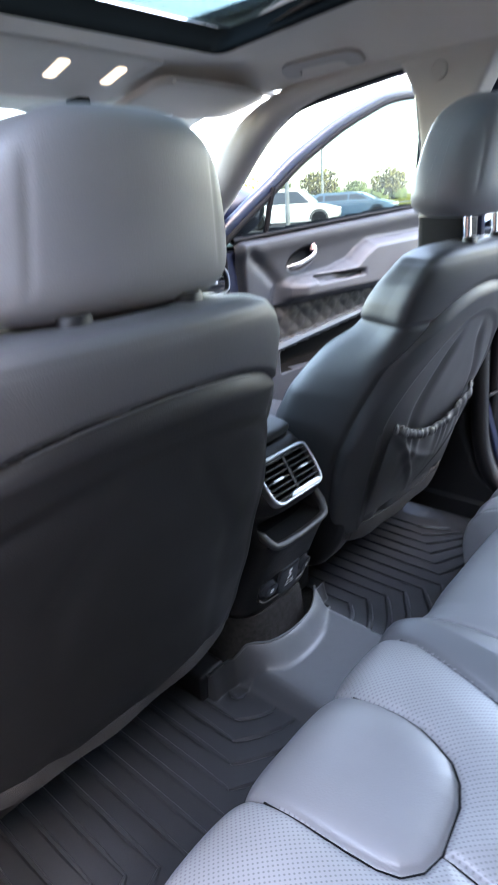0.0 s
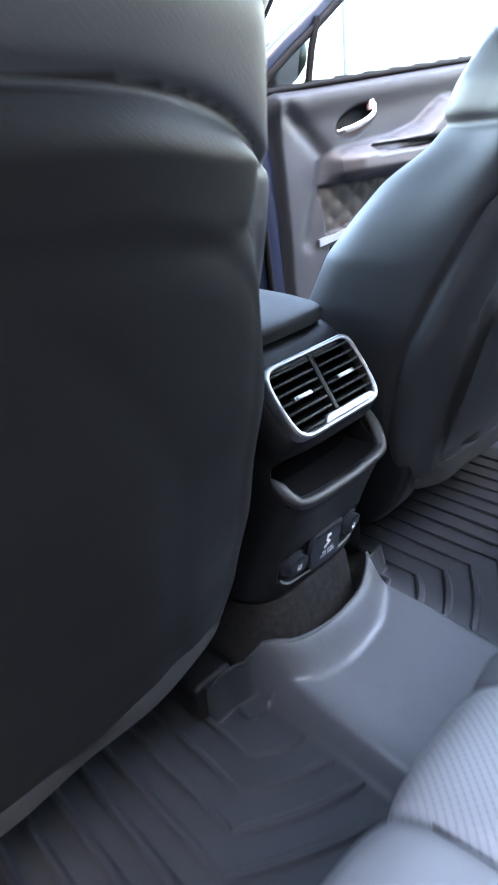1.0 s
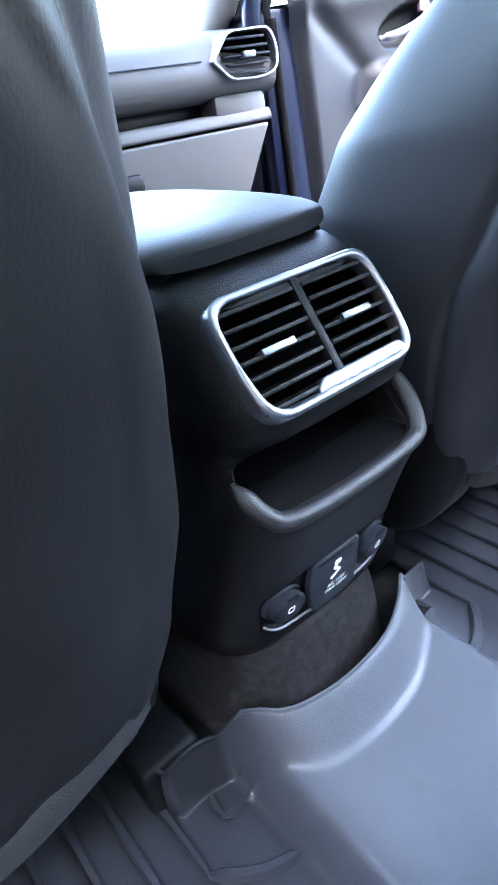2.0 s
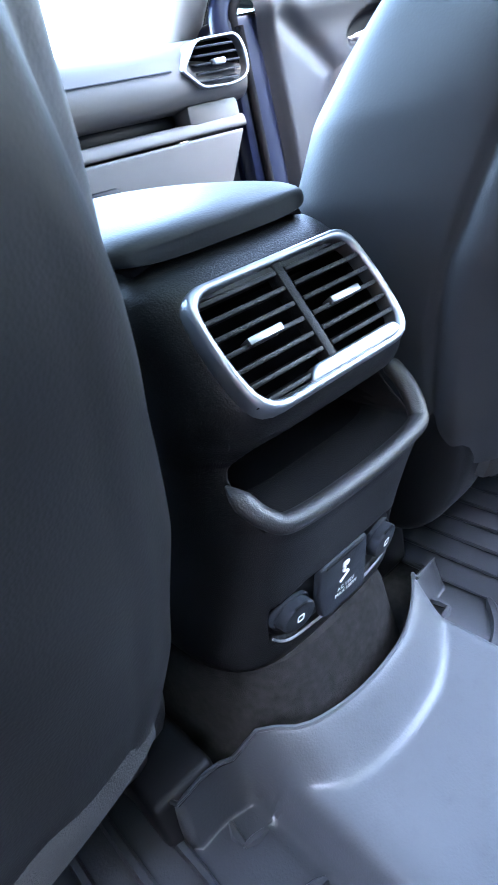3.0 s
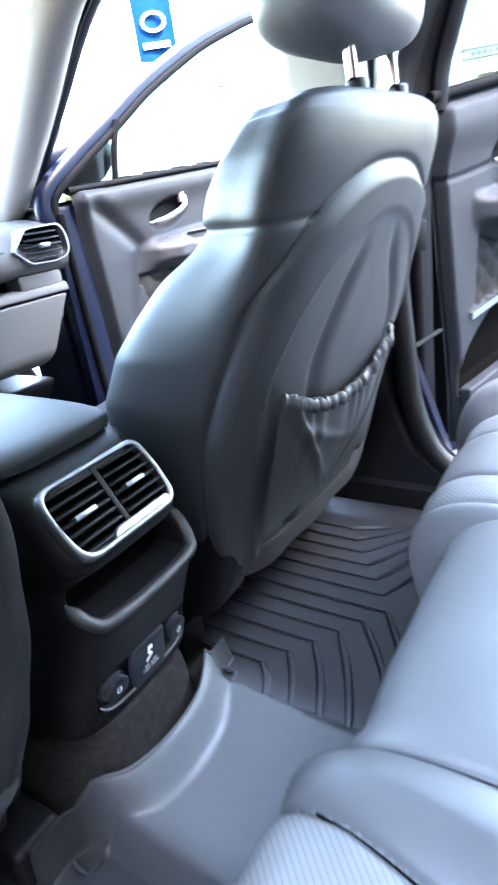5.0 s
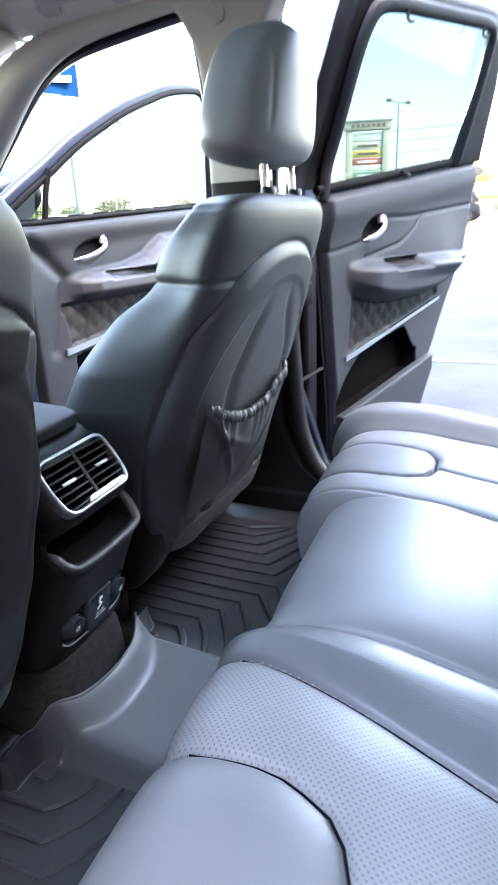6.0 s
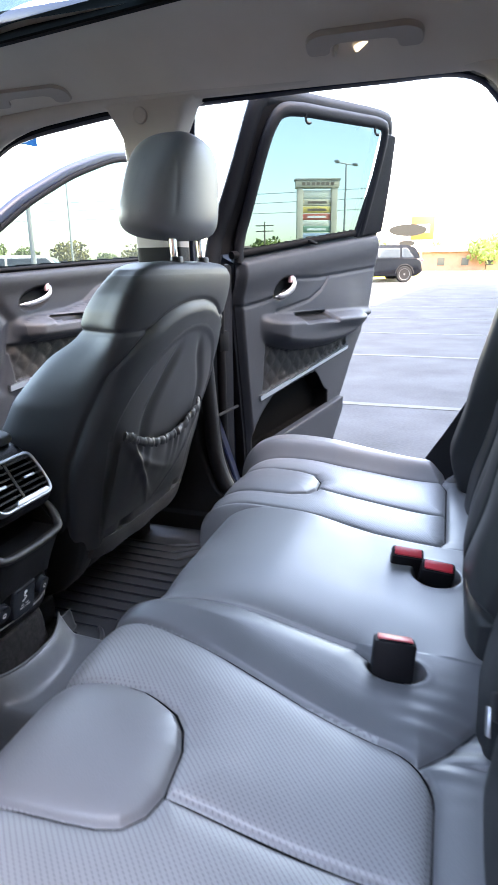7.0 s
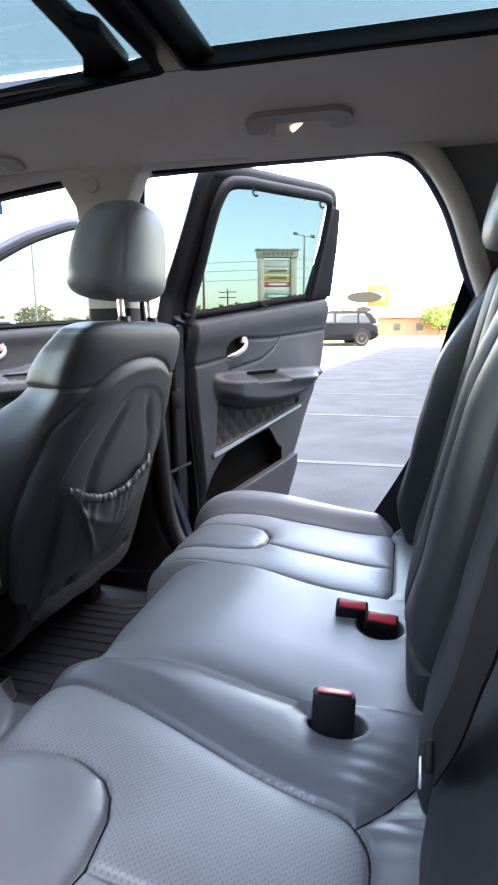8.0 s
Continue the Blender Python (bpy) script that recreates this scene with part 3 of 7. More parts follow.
def roof_fittings():
    g = grab_handle(0.482, -0.592, -0.408, 1.506)
    hook = smooth_path([(0.480, -0.452, 1.492), (0.480, -0.450, 1.480), (0.488, -0.447, 1.474), (0.493, -0.445, 1.478)], 4)
    part("coat_hook", tube(hook, 0.0035, 8), M_PILLAR, g, "small pale coat hook")
    lamp = thing("courtesy_lamp", (0.505, -0.50, 1.494), "small lit courtesy lamp behind the grab handle", "lamp")
    part("lens", box(-0.020, 0.020, -0.010, 0.010, -0.004, 0.004, 0.003, m=Matrix.Translation((0.494, -0.50, 1.490)) @ pose(0, 0, 0, 0, 24, 90)), M_LAMP, lamp, "warm lit lens")
    grab_handle(0.522, 0.155, 0.335, 1.488)
    h = thing("belt_height_cover", (0.553, -0.005, 1.42), "round beige plug on the centre pillar trim", "cover")
    bm = bmesh.new()
    loft([[Vector((0.556 - d, -0.008 + r * math.cos(a), 1.423 + r * math.sin(a))) for a in np.linspace(0, math.tau, 24, endpoint=False)] for d, r in ((0.0, 0.017), (0.0055, 0.017), (0.007, 0.015), (0.0065, 0.013))], True, bm)
    part("plug", bm, M_PILLAR, h)
    # sun visors
    for x0, x1 in ((0.25, 0.625), (-0.62, -0.24)):
        v = thing("sun_visor", ((x0 + x1) / 2, 0.58, 1.44), "grey cloth sun visor folded up against the headliner", "visor", "sun visors")
        ol = round_poly([(x0, 0.47), (x1, 0.47), (x1 - 0.01 * np.sign(x1), 0.63), (x0, 0.68)], [0.05, 0.06, 0.05, 0.02], 5)
        part("panel", puff(ol, lambda u, w, h: Vector((u, w, 1.448 - 0.20 * (w - 0.47) - h)), 0.018, 0.008, 0.003), M_LINER, v)
        part("sticker", puff(round_poly([(x0 + 0.06, 0.62), (x0 + 0.16, 0.612), (x0 + 0.16, 0.63), (x0 + 0.06, 0.64)], 0.003, 2), lambda u, w, h: Vector((u, w, 1.4465 - 0.20 * (w - 0.47) - 0.003 - h)), 0.001, 0.0005), M_WHITE, v, "white warning label")
        part("hinge_rod", tube([(x0 + 0.03 * np.sign(x1), 0.462, 1.452), (x1, 0.462, 1.452)], 0.006, 8), M_LINER, v)
    oc = thing("overhead_console", (0.12, 0.62, 1.45), "grey overhead console with two lit map lamps", "console")
    part("housing", puff(round_poly([(-0.13, 0.450), (0.26, 0.450), (0.23, 0.66), (-0.10, 0.66)], 0.03, 5), lambda u, w, h: Vector((u, w, 1.477 - 0.25 * (w - 0.47) - h)), 0.03, 0.008, 0.002), M_LINER, oc)
    for x in (0.034, 0.169):
        part("map_lamp", puff(round_poly([(x - 0.014, 0.490), (x + 0.014, 0.490), (x + 0.014, 0.560), (x - 0.014, 0.560)], 0.010, 4), lambda u, w, h: Vector((u, w, 1.474 - 0.25 * (w - 0.47) - h)), 0.003, 0.0015), M_LAMP, oc, "lit map lamp lens")
    part("switch", box(0.115, 0.145, 0.58, 0.63, 1.408, 1.43, 0.004), M_BLACK, oc, "black switch")


shell()
glass_roof()
roof_fittings()


# ---- windshield and dashboard ----
def windshield():
    w = thing("windshield", (0, 1.0, 1.2), "clear curved windshield glass", "window", kind="structure")
    rows = []
    for t in np.linspace(0, 1, 8):
        y, z = 1.30 - 0.62 * t, 1.03 + 0.42 * t + 0.03 * math.sin(t * math.pi)
        hw = 0.70 - 0.12 * t
        rows.append([Vector((hw * s, y - 0.10 * s * s * (1 - 0.3 * t), z)) for s in np.linspace(-1, 1, 15)])
    bm = bmesh.new()
    vs = [[bm.verts.new(p) for p in r] for r in rows]
    for a, b in zip(vs, vs[1:]):
        for i in range(len(a) - 1):
            bm.faces.new((a[i], a[i + 1], b[i + 1], b[i]))
    g = part("pane", bm, M_CLEAR, w)
    g.visible_shadow = False


def dashboard():
    d = thing("dashboard", (0.35, 0.8, 0.7), "grey padded dashboard with a side air vent and glove box", "dashboard")
    def sweep(profile, x0, x1, bend, n=14):
        loops = []
        for x in np.linspace(x0, x1, n):
            loops.append([Vector((x, y + bend * (x / 0.7) ** 2, z)) for y, z in profile])
        return loft(loops)
    top = round_poly([(1.30, 1.035), (0.86, 1.045), (0.752, 1.018), (0.722, 0.962), (0.735, 0.922), (0.80, 0.912), (1.30, 0.89)], [0.01, 0.06, 0.05, 0.04, 0.02, 0.01, 0.01], 5)
    part("upper_pad", sweep(top, -0.70, 0.672, -0.012), M_DASH, d, "grey stitched upper pad")
    part("stitching", tube([(x, 0.7285 - 0.012 * (x / 0.7) ** 2, 0.980) for x in np.linspace(-0.6, 0.50, 20)], 0.0016, 6), M_GREYPLASTIC, d)
    part("slot_back", box(-0.25, 0.525, 0.775, 0.82, 0.884, 0.920, 0.012), M_BLACK, d, "black shelf recess")
    shelf = round_poly([(0.735, 0.892), (0.80, 0.896), (1.2, 0.896), (1.2, 0.862), (0.728, 0.870)], 0.008, 4)
    part("shelf", sweep(shelf, -0.70, 0.652, -0.010), M_DASH, d)
    part("slot_end", box(0.522, 0.652, 0.730, 0.90, 0.874, 0.925, 0.012), M_DASH, d)
    glove = round_poly([(0.728, 0.866), (1.05, 0.866), (1.05, 0.69), (0.78, 0.705), (0.742, 0.73)], [0.006, 0.01, 0.01, 0.03, 0.02], 4)
    loops = []
    for q in np.linspace(0, 1, 14):
        loops.append([Vector((0.12 + q * (0.520 - 0.52 * (0.866 - z)), y - 0.010 * ((0.12 + 0.52 * q) / 0.7) ** 2, z)) for y, z in glove])
    gb = part("glove_box", loft(loops), M_DASH, d, "grey glove box door")
    part("latch_recess", box(0.20, 0.335, 0.722, 0.76, 0.790, 0.825, 0.01), M_BLACK, gb)
    part("latch_handle", box(0.15, 0.275, 0.716, 0.745, 0.792, 0.818, 0.006), M_DASH, gb)
    kick = round_poly([(0.80, 0.66), (1.15, 0.66), (1.15, 0.40), (0.95, 0.45)], 0.02, 4)
    part("knee_panel", sweep(kick, 0.10, 0.60, 0.0), M_BLACK, d)
    part("driver_side_body", box(-0.70, 0.12, 0.78, 1.15, 0.60, 0.90, 0.03), M_DASH, d)
    cs = round_poly([(0.74, 0.90), (0.95, 0.90), (0.95, 0.45), (0.62, 0.52), (0.60, 0.62)], 0.03, 4)
    part("center_stack", sweep(cs, -0.12, 0.12, 0.0), M_BLACK, d)
    # side vent: a pointed hexagon ring with slats
    v = thing("dash_air_vent", (0.60, 0.735, 0.975), "pointed dash air vent with satin silver surround", "vent")
    cx, cz = 0.600, 0.981
    hexa = round_poly([(cx - 0.082, cz - 0.004), (cx - 0.038, cz + 0.042), (cx + 0.06, cz + 0.044), (cx + 0.072, cz + 0.012), (cx + 0.068, cz - 0.028), (cx + 0.03, cz - 0.040), (cx - 0.045, cz - 0.038)], [0.008, 0.014, 0.02, 0.02, 0.02, 0.02, 0.014], 4)
    c = Vector((cx, cz))
    def at(p, s, o):
        q = c + (Vector(p) - c) * s
        return Vector((q.x, 0.713 - 0.10 * (q.x - cx) - o - 0.25 * (cz - q.y) * 0.3, q.y))
    ringl = [[at(p, s, o) for p in hexa] for s, o in ((1.0, -0.03), (1.0, 0.003), (0.975, 0.006), (0.91, 0.006), (0.885, 0.002), (0.87, -0.03))]
    part("surround", loft(ringl, False), M_SATIN, v, "satin silver surround")
    part("duct", loft([[at(p, 0.88, -0.012) for p in hexa], [at(p, 0.88, -0.03) for p in hexa]]), M_RECESS_SHADE, v)
    for k in range(5):
        z = cz - 0.026 + 0.0135 * k
        hw = 0.045 - abs(z - cz) * 0.35
        part("slat", box(cx - hw - 0.008, cx + hw + 0.006, 0.706, 0.722, z - 0.0015, z + 0.0018, 0.001, m=Matrix.Translation((cx, 0.714, z)) @ pose(0, 0, 0, 12, 0, -5.7) @ Matrix.Translation((-cx, -0.714, -z))), M_GREYPLASTIC, v)
    part("tab", box(cx - 0.015, cx + 0.012, 0.698, 0.716, cz - 0.005, cz + 0.006, 0.003), M_SATIN, v)


windshield()
dashboard()


# ---- centre console ----
def rounded_section(hw, y0, y1, z, n=40, p=5.0):
    """A superellipse section of a console: half width, rear and front y."""
    out = []
    for k in range(n):
        a = k * math.tau / n
        cx, sy = math.cos(a), math.sin(a)
        out.append(Vector((hw * math.copysign(abs(cx) ** (2 / p), cx), (y0 + y1) / 2 + (y1 - y0) / 2 * math.copysign(abs(sy) ** (2 / p), sy), z)))
    return out


def console_centre(z):
    """The console leans a little, so its middle line shifts with height."""
    return np.interp(z, [0.50, 0.65, 0.76, 0.83], [0.014, 0.013, 0.004, -0.005])


def console():
    c = thing("center_console", (0, 0.2, 0.45), "dark grey plastic centre console with rear air vents, tray and sockets", "console")
    # one moulded body: z, rear y, half width; the tray is a hollow pushed into its rear face
    rows = np.array([(0.478, 0.022, 0.112), (0.484, 0.015, 0.1175), (0.50, 0.010, 0.118), (0.52, 0.006, 0.115), (0.54, 0.000, 0.112), (0.58, -0.016, 0.107), (0.62, -0.034, 0.102), (0.640, -0.044, 0.0995), (0.650, -0.046, 0.0985),
                     (0.660, -0.040, 0.097), (0.675, -0.029, 0.0955), (0.690, -0.020, 0.0945), (0.702, -0.028, 0.094), (0.712, -0.040, 0.0935), (0.722, -0.046, 0.093), (0.734, -0.0475, 0.0925), (0.742, -0.0435, 0.0925), (0.770, -0.0255, 0.0925),
                     (0.790, -0.0115, 0.092), (0.800, -0.003, 0.091), (0.808, 0.008, 0.088), (0.813, 0.020, 0.084), (0.815, 0.034, 0.078)])
    zz = np.concatenate([np.linspace(0.478, 0.642, 64), np.linspace(0.644, 0.815, 112)])
    yy, ww, mid = blur(np.interp(zz, rows[:, 0], rows[:, 1]), 2), blur(np.interp(zz, rows[:, 0], rows[:, 2]), 2), console_centre(zz)
    ang = np.arange(320) * math.tau / 320
    cxs, sys_ = np.sign(np.cos(ang)) * np.abs(np.cos(ang)) ** 0.36, np.sign(np.sin(ang)) * np.abs(np.sin(ang)) ** 0.30
    X = cxs[:, None] * ww[None]
    Y = (yy + 0.42)[None] / 2 + sys_[:, None] * (0.42 - yy)[None] / 2
    rear = np.broadcast_to(sys_[:, None] < -0.05, X.shape)
    Y = Y + 0.006 * (np.abs(X) / 0.09) ** 3 * rear
    Z = np.broadcast_to(zz, X.shape)
    chin = 0.713 - 0.028 * np.clip(np.abs(X) / 0.08, 0, 1) ** 5
    tray = smooth01(0.081 - np.abs(X), 0.0, 0.007) * smooth01(Z, 0.652, 0.657) * (1 - smooth01(Z, chin - 0.010, chin - 0.001)) * rear
    Y = Y + 0.085 * tray
    # shallow well round the sockets
    well = np.maximum(np.abs(X - 0.002) / 0.079, np.abs(Z - 0.536) / 0.034) ** 1.0
    cut = np.abs(X - 0.002) / 0.079 + np.abs(Z - 0.536) / 0.034
    well = np.maximum(well, cut / 1.62)
    Y = Y + 0.006 * (1 - smooth01(well, 0.94, 1.0)) * rear
    hole = (np.abs(X + 0.001) < 0.0665) & (Z > 0.735) & (Z < 0.7925) & rear
    # tray cells go black: the shade under the chin put into colour
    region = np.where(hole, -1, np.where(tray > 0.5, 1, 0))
    skin(c, np.stack([X + mid[None], Y, Z], -1), np.zeros(X.shape), region, [("console_body", M_PLASTIC, ""), ("tray", M_BLACK, "open tray blackened for the shade inside")], wrap=True)
    crest = smooth_path([(-0.0775, -0.012, 0.684), (-0.0745, -0.022, 0.673), (-0.067, -0.032, 0.6595), (-0.051, -0.0385, 0.6515), (0.013, -0.0410, 0.6490), (0.077, -0.0385, 0.6515), (0.092, -0.032, 0.6595), (0.0985, -0.019, 0.676), (0.1005, -0.004, 0.689), (0.102, 0.014, 0.699)], 8)
    # the lip is the body's plastic; its highlight is put into the lighter tone
    part("tray_rim", tube(crest, [0.0012, 0.0022, 0.0032, 0.0042, 0.0052, 0.0060, 0.0068, 0.0074] + [0.0078] * (len(crest) - 17) + [0.0062] * 6 + [0.0045] * 3, 14, flat=0.9), material("tray_rim_highlight", (0.022, 0.022, 0.024), 0.40, bump=0.5, bump_scale=1100), c, "smooth tray lip, its highlight put into a lighter grey")
    part("tray_liner", box(-0.070, 0.096, -0.030, 0.050, 0.6475, 0.6520, 0.002), M_BLACK, c, "black tray floor")
    part("top_deck", box(-0.074, 0.070, 0.030, 0.40, 0.806, 0.816, 0.004), M_BLACK, c)
    # carpeted tunnel piece below the console
    tun = [[p + Vector((0.010, 0, 0)) for p in rounded_section(w, y, 0.5, z, p=3.5)] for z, y, w in ((0.36, 0.002, 0.135), (0.45, 0.008, 0.123), (0.476, 0.014, 0.115), (0.482, 0.022, 0.106))]
    part("tunnel_carpet", loft(tun), M_CARPET, c, "dark speckled carpet at the console foot")
    # side walls towards the dash
    fw = [rounded_section(w, 0.40, y1, z, p=6) for z, w, y1 in ((0.42, 0.115, 0.95), (0.60, 0.11, 0.95), (0.74, 0.105, 0.80), (0.78, 0.10, 0.70))]
    part("front_body", loft(fw), M_PLASTIC, c)
    # armrest lid: a crowned pad that overhangs the body, with a tucked lower edge
    lid = thing("armrest_lid", (0, 0.2, 0.815), "padded dark leather armrest lid with stitched edges", "armrest")
    lx, base = -0.006, 0.8165
    def lid_size(t):
        e = (1 - abs(2 * t - 1) ** 9) ** 0.5 if 0 < t < 1 else 0.0
        return 0.068 + 0.0155 * e, 0.003 + (0.011 + 0.008 * math.sin(t * math.pi)) * e
    secs = []
    for t in np.concatenate([[0, 0.004, 0.012, 0.025, 0.045], np.linspace(0.07, 0.93, 18), [0.96, 0.985, 1.0]]):
        y = 0.022 + 0.37 * t
        hw, h = lid_size(t)
        pr = []
        for k in range(36):
            a = k * math.tau / 36
            bow = -0.006 * (1 - (math.cos(a)) ** 2) * (t < 0.1)
            pr.append(Vector((lx + hw * math.copysign(abs(math.cos(a)) ** 0.42, math.cos(a)), y + bow, base + 0.006 + (h if math.sin(a) > 0 else 0.007) * math.copysign(abs(math.sin(a)) ** 0.60, math.sin(a)))))
        secs.append(pr)
    part("pad", loft(secs), M_LID, lid)
    def lid_top(x, t):
        hw, h = lid_size(t)
        co = (abs(x) / hw) ** (1 / 0.42)
        return Vector((lx + x, 0.022 + 0.37 * t, base + 0.006 + h * max(0.0, 1 - co * co) ** 0.30))
    for dx in (-0.064, -0.057):
        for k in range(4, 26):
            part("stitch", tube([lid_top(dx, 0.04 + 0.034 * k + q) for q in (0.0, 0.009, 0.018)], 0.0007, 5), M_LEATHER, lid)
    part("hinge_base", box(-0.074, 0.064, 0.040, 0.38, 0.810, 0.8185, 0.003), M_BLACK, lid)

    # twin air vents
    v = thing("rear_air_vent", (0, -0.02, 0.768), "twin rear air vents in a satin silver frame", "vent")
    top, bot = Vector((0.002, 0.000, 0.7985)), Vector((0.002, -0.0455, 0.7285))
    e2 = (top - bot).normalized()
    nv = Vector((0, -e2.z, e2.y))
    mid = (top + bot) / 2
    def at(u, w, h):
        return mid + Vector((u, 0, 0)) + e2 * w + nv * (h + 0.006)
    H = (top - bot).length / 2
    def ring_outline(s):
        return round_poly([(-0.0715 - s * 0.9, H + s), (0.0665 + s * 0.9, H + s), (0.0715 + s, 0), (0.0685 + s, -H - s), (-0.0665 - s, -H - s), (-0.0735 - s, 0)], [0.015, 0.015, 0.06, 0.019, 0.019, 0.06], 5)
    loops = [[at(p.x, p.y, h) for p in ring_outline(s)] for s, h in ((0.0004, -0.012), (0.0004, -0.001), (-0.0004, 0.0016), (-0.0016, 0.0026), (-0.0036, 0.0026), (-0.0050, 0.0014), (-0.0056, -0.001), (-0.0060, -0.010))]
    part("frame", loft(loops, False), M_SATIN, v, "satin silver frame")
    lip = round_poly([(-0.026, -H + 0.004), (0.062, -H + 0.004), (0.057, -H + 0.013), (0.046, -H + 0.0135), (-0.018, -H + 0.0135), (-0.024, -H + 0.009)], 0.003, 3)
    part("lower_lip", puff(lip, lambda u, w, h: at(u, w, 0.002 + h), 0.008, 0.002), M_SATIN, v, "silver thumb lip")
    part("duct", loft([[at(p.x * k, p.y * k, h) for p in ring_outline(-0.004)] for h, k in ((-0.004, 1.0), (-0.03, 0.92), (-0.034, 0.90))][::-1], False), M_RECESS_SHADE, v)
    part("duct_back", loft([[at(p.x, p.y, h) for p in ring_outline(-0.008)] for h in (-0.030, -0.033)]), M_RECESS_SHADE, v)
    part("divider", box(-0.0035, 0.0035, -0.004, 0.008, -H + 0.004, H - 0.004, 0.0015, m=Matrix.Translation(mid + nv * 0.002) @ Matrix(((1, 0, 0), (0, -nv.y, e2.y), (0, -nv.z, e2.z))).to_4x4()), M_PLASTIC, v, "dark centre bar")
    fm = Matrix(((1, 0, 0), (0, -nv.y, e2.y), (0, -nv.z, e2.z))).to_4x4()
    for x0, x1 in ((-0.0665, -0.004), (0.004, 0.0655)):
        for k in range(7):
            w = -H + 0.010 + k * (2 * H - 0.020) / 6
            m = Matrix.Translation(mid + e2 * w + nv * 0.001) @ fm @ pose(0, 0, 0, 10, 0, 0)
            part("slat", box(x0, x1, -0.005, 0.010, -0.0014, 0.0016, 0.0008, m=m, seg=2), M_PLASTIC, v)
        tx = (x0 + x1) / 2 - 0.001
        m = Matrix.Translation(mid + e2 * 0.0008 + nv * 0.0045) @ fm
        part("tab", box(tx - 0.0135, tx + 0.0135, -0.004, 0.006, -0.0024, 0.0024, 0.0010, m=m), M_SATIN, v, "chrome tab")

    # socket panel
    s = thing("socket_panel", (0, -0.03, 0.55), "black socket panel with an outlet cover and two charging ports", "socket")
    def face(u, w, h):
        y = np.interp(0.536 + w, [0.484, 0.50, 0.52, 0.54, 0.58, 0.62], [0.015, 0.010, 0.006, 0.000, -0.016, -0.034])
        return Vector((u + 0.014, float(y) + 0.0048 + 0.9 * u * u - h, 0.536 + w))
    ol = round_poly([(-0.074, 0.012), (-0.058, 0.030), (0.058, 0.030), (0.074, 0.012), (0.076, -0.012), (0.060, -0.029), (0, -0.032), (-0.060, -0.029), (-0.076, -0.012)], 0.010, 3)
    part("plate", puff(ol, lambda u, w, h: face(u, w, h + 0.002), 0.006, 0.0015), M_BLACK, s)
    part("plate_edge", tube([face(p.x * 1.03, p.y * 1.05, 0.0072) for p in sorted([q for q in ol if q.y < -0.010], key=lambda q: q.x)], 0.0012, 6), material("panel_edge", (0.3, 0.3, 0.32), 0.3), s, "thin bright lower edge")
    def cover(u, w, h):
        return face(u * 0.98 - 0.003, w * 0.90 + 0.006, h + 0.009 * (0.034 - w) / 0.068)
    ac = part("outlet_cover", puff(round_poly([(-0.029, 0.033), (0.029, 0.033), (0.031, 0.0), (0.0275, -0.034), (-0.0275, -0.034), (-0.031, 0.0)], 0.008, 4), lambda u, w, h: cover(u, w - 0.002, h + 0.0065), 0.006, 0.0025, 0.0012), M_GREYPLASTIC, s, "dark grey outlet cover with white print")
    part("cover_lip", puff(round_poly([(-0.023, 0.024), (0.023, 0.024), (0.023, 0.028), (-0.023, 0.028)], 0.002, 2), lambda u, w, h: cover(u, w, h + 0.0075), 0.002, 0.001), M_BLACK, ac)
    def letters(text, size, z, h):
        cu = bpy.data.curves.new("letters", "FONT")
        cu.body, cu.size, cu.align_x, cu.extrude = text, size, "CENTER", 0.0001
        tmp = new("letters", cu)
        dg = bpy.context.evaluated_depsgraph_get()
        me = bpy.data.meshes.new_from_object(tmp.evaluated_get(dg))
        bpy.data.objects.remove(tmp)
        for vv in me.vertices:
            vv.co = cover(vv.co.x, z + vv.co.y, h + vv.co.z)
        me.materials.append(M_WHITE)
        return attach(new("print", me), ac)
    letters("AC 115V", 0.0056, -0.0125, 0.0083)
    letters("MAX 150W", 0.0056, -0.0185, 0.0083)
    plug = smooth_path([cover(-0.007, -0.003, 0.0083), cover(-0.001, 0.001, 0.0083), cover(0.003, 0.005, 0.0083), cover(-0.004, 0.009, 0.0083), cover(-0.001, 0.013, 0.0083)], 5)
    part("plug_mark", tube(plug, 0.0009, 6), M_WHITE, ac)
    part("plug_head", puff(round_poly([(-0.004, 0.0075), (0.004, 0.0075), (0.005, 0.013), (-0.003, 0.014)], 0.002, 3), lambda u, w, h: cover(u, w + 0.005, h + 0.0080), 0.001, 0.0004), M_WHITE, ac)
    for x in (-0.056, 0.051):
        port = part("port_cap", loft([[face(x + r * 1.06 * math.cos(a), 0.003 + r * 1.08 * math.sin(a), h) for a in np.linspace(0, math.tau, 24, endpoint=False)] for r, h in ((0.0180, 0.0), (0.0180, 0.004), (0.0172, 0.0055), (0.0165, 0.0055), (0.016, 0.004), (0.0152, 0.004), (0.0150, 0.0135), (0.0140, 0.0150), (0.011, 0.0155))]), M_GREYPLASTIC, s, "round dark port cap")
        part("port_slot", puff(round_poly([(x - 0.006, 0.009), (x + 0.006, 0.009), (x + 0.006, 0.013), (x - 0.006, 0.013)], 0.0015, 2), lambda u, w, h: face(u, w + 0.006, h + 0.0153), 0.002, 0.0004), M_BLACK, port)
        mk = round_poly([(x - 0.0028, -0.009), (x + 0.0028, -0.009), (x + 0.0028, -0.002), (x - 0.0028, -0.002)], 0.001, 3)
        part("port_mark", tube([face(p.x, p.y + 0.008, 0.0156) for p in mk], 0.0007, 5, closed=True), M_WHITE, port)


console()


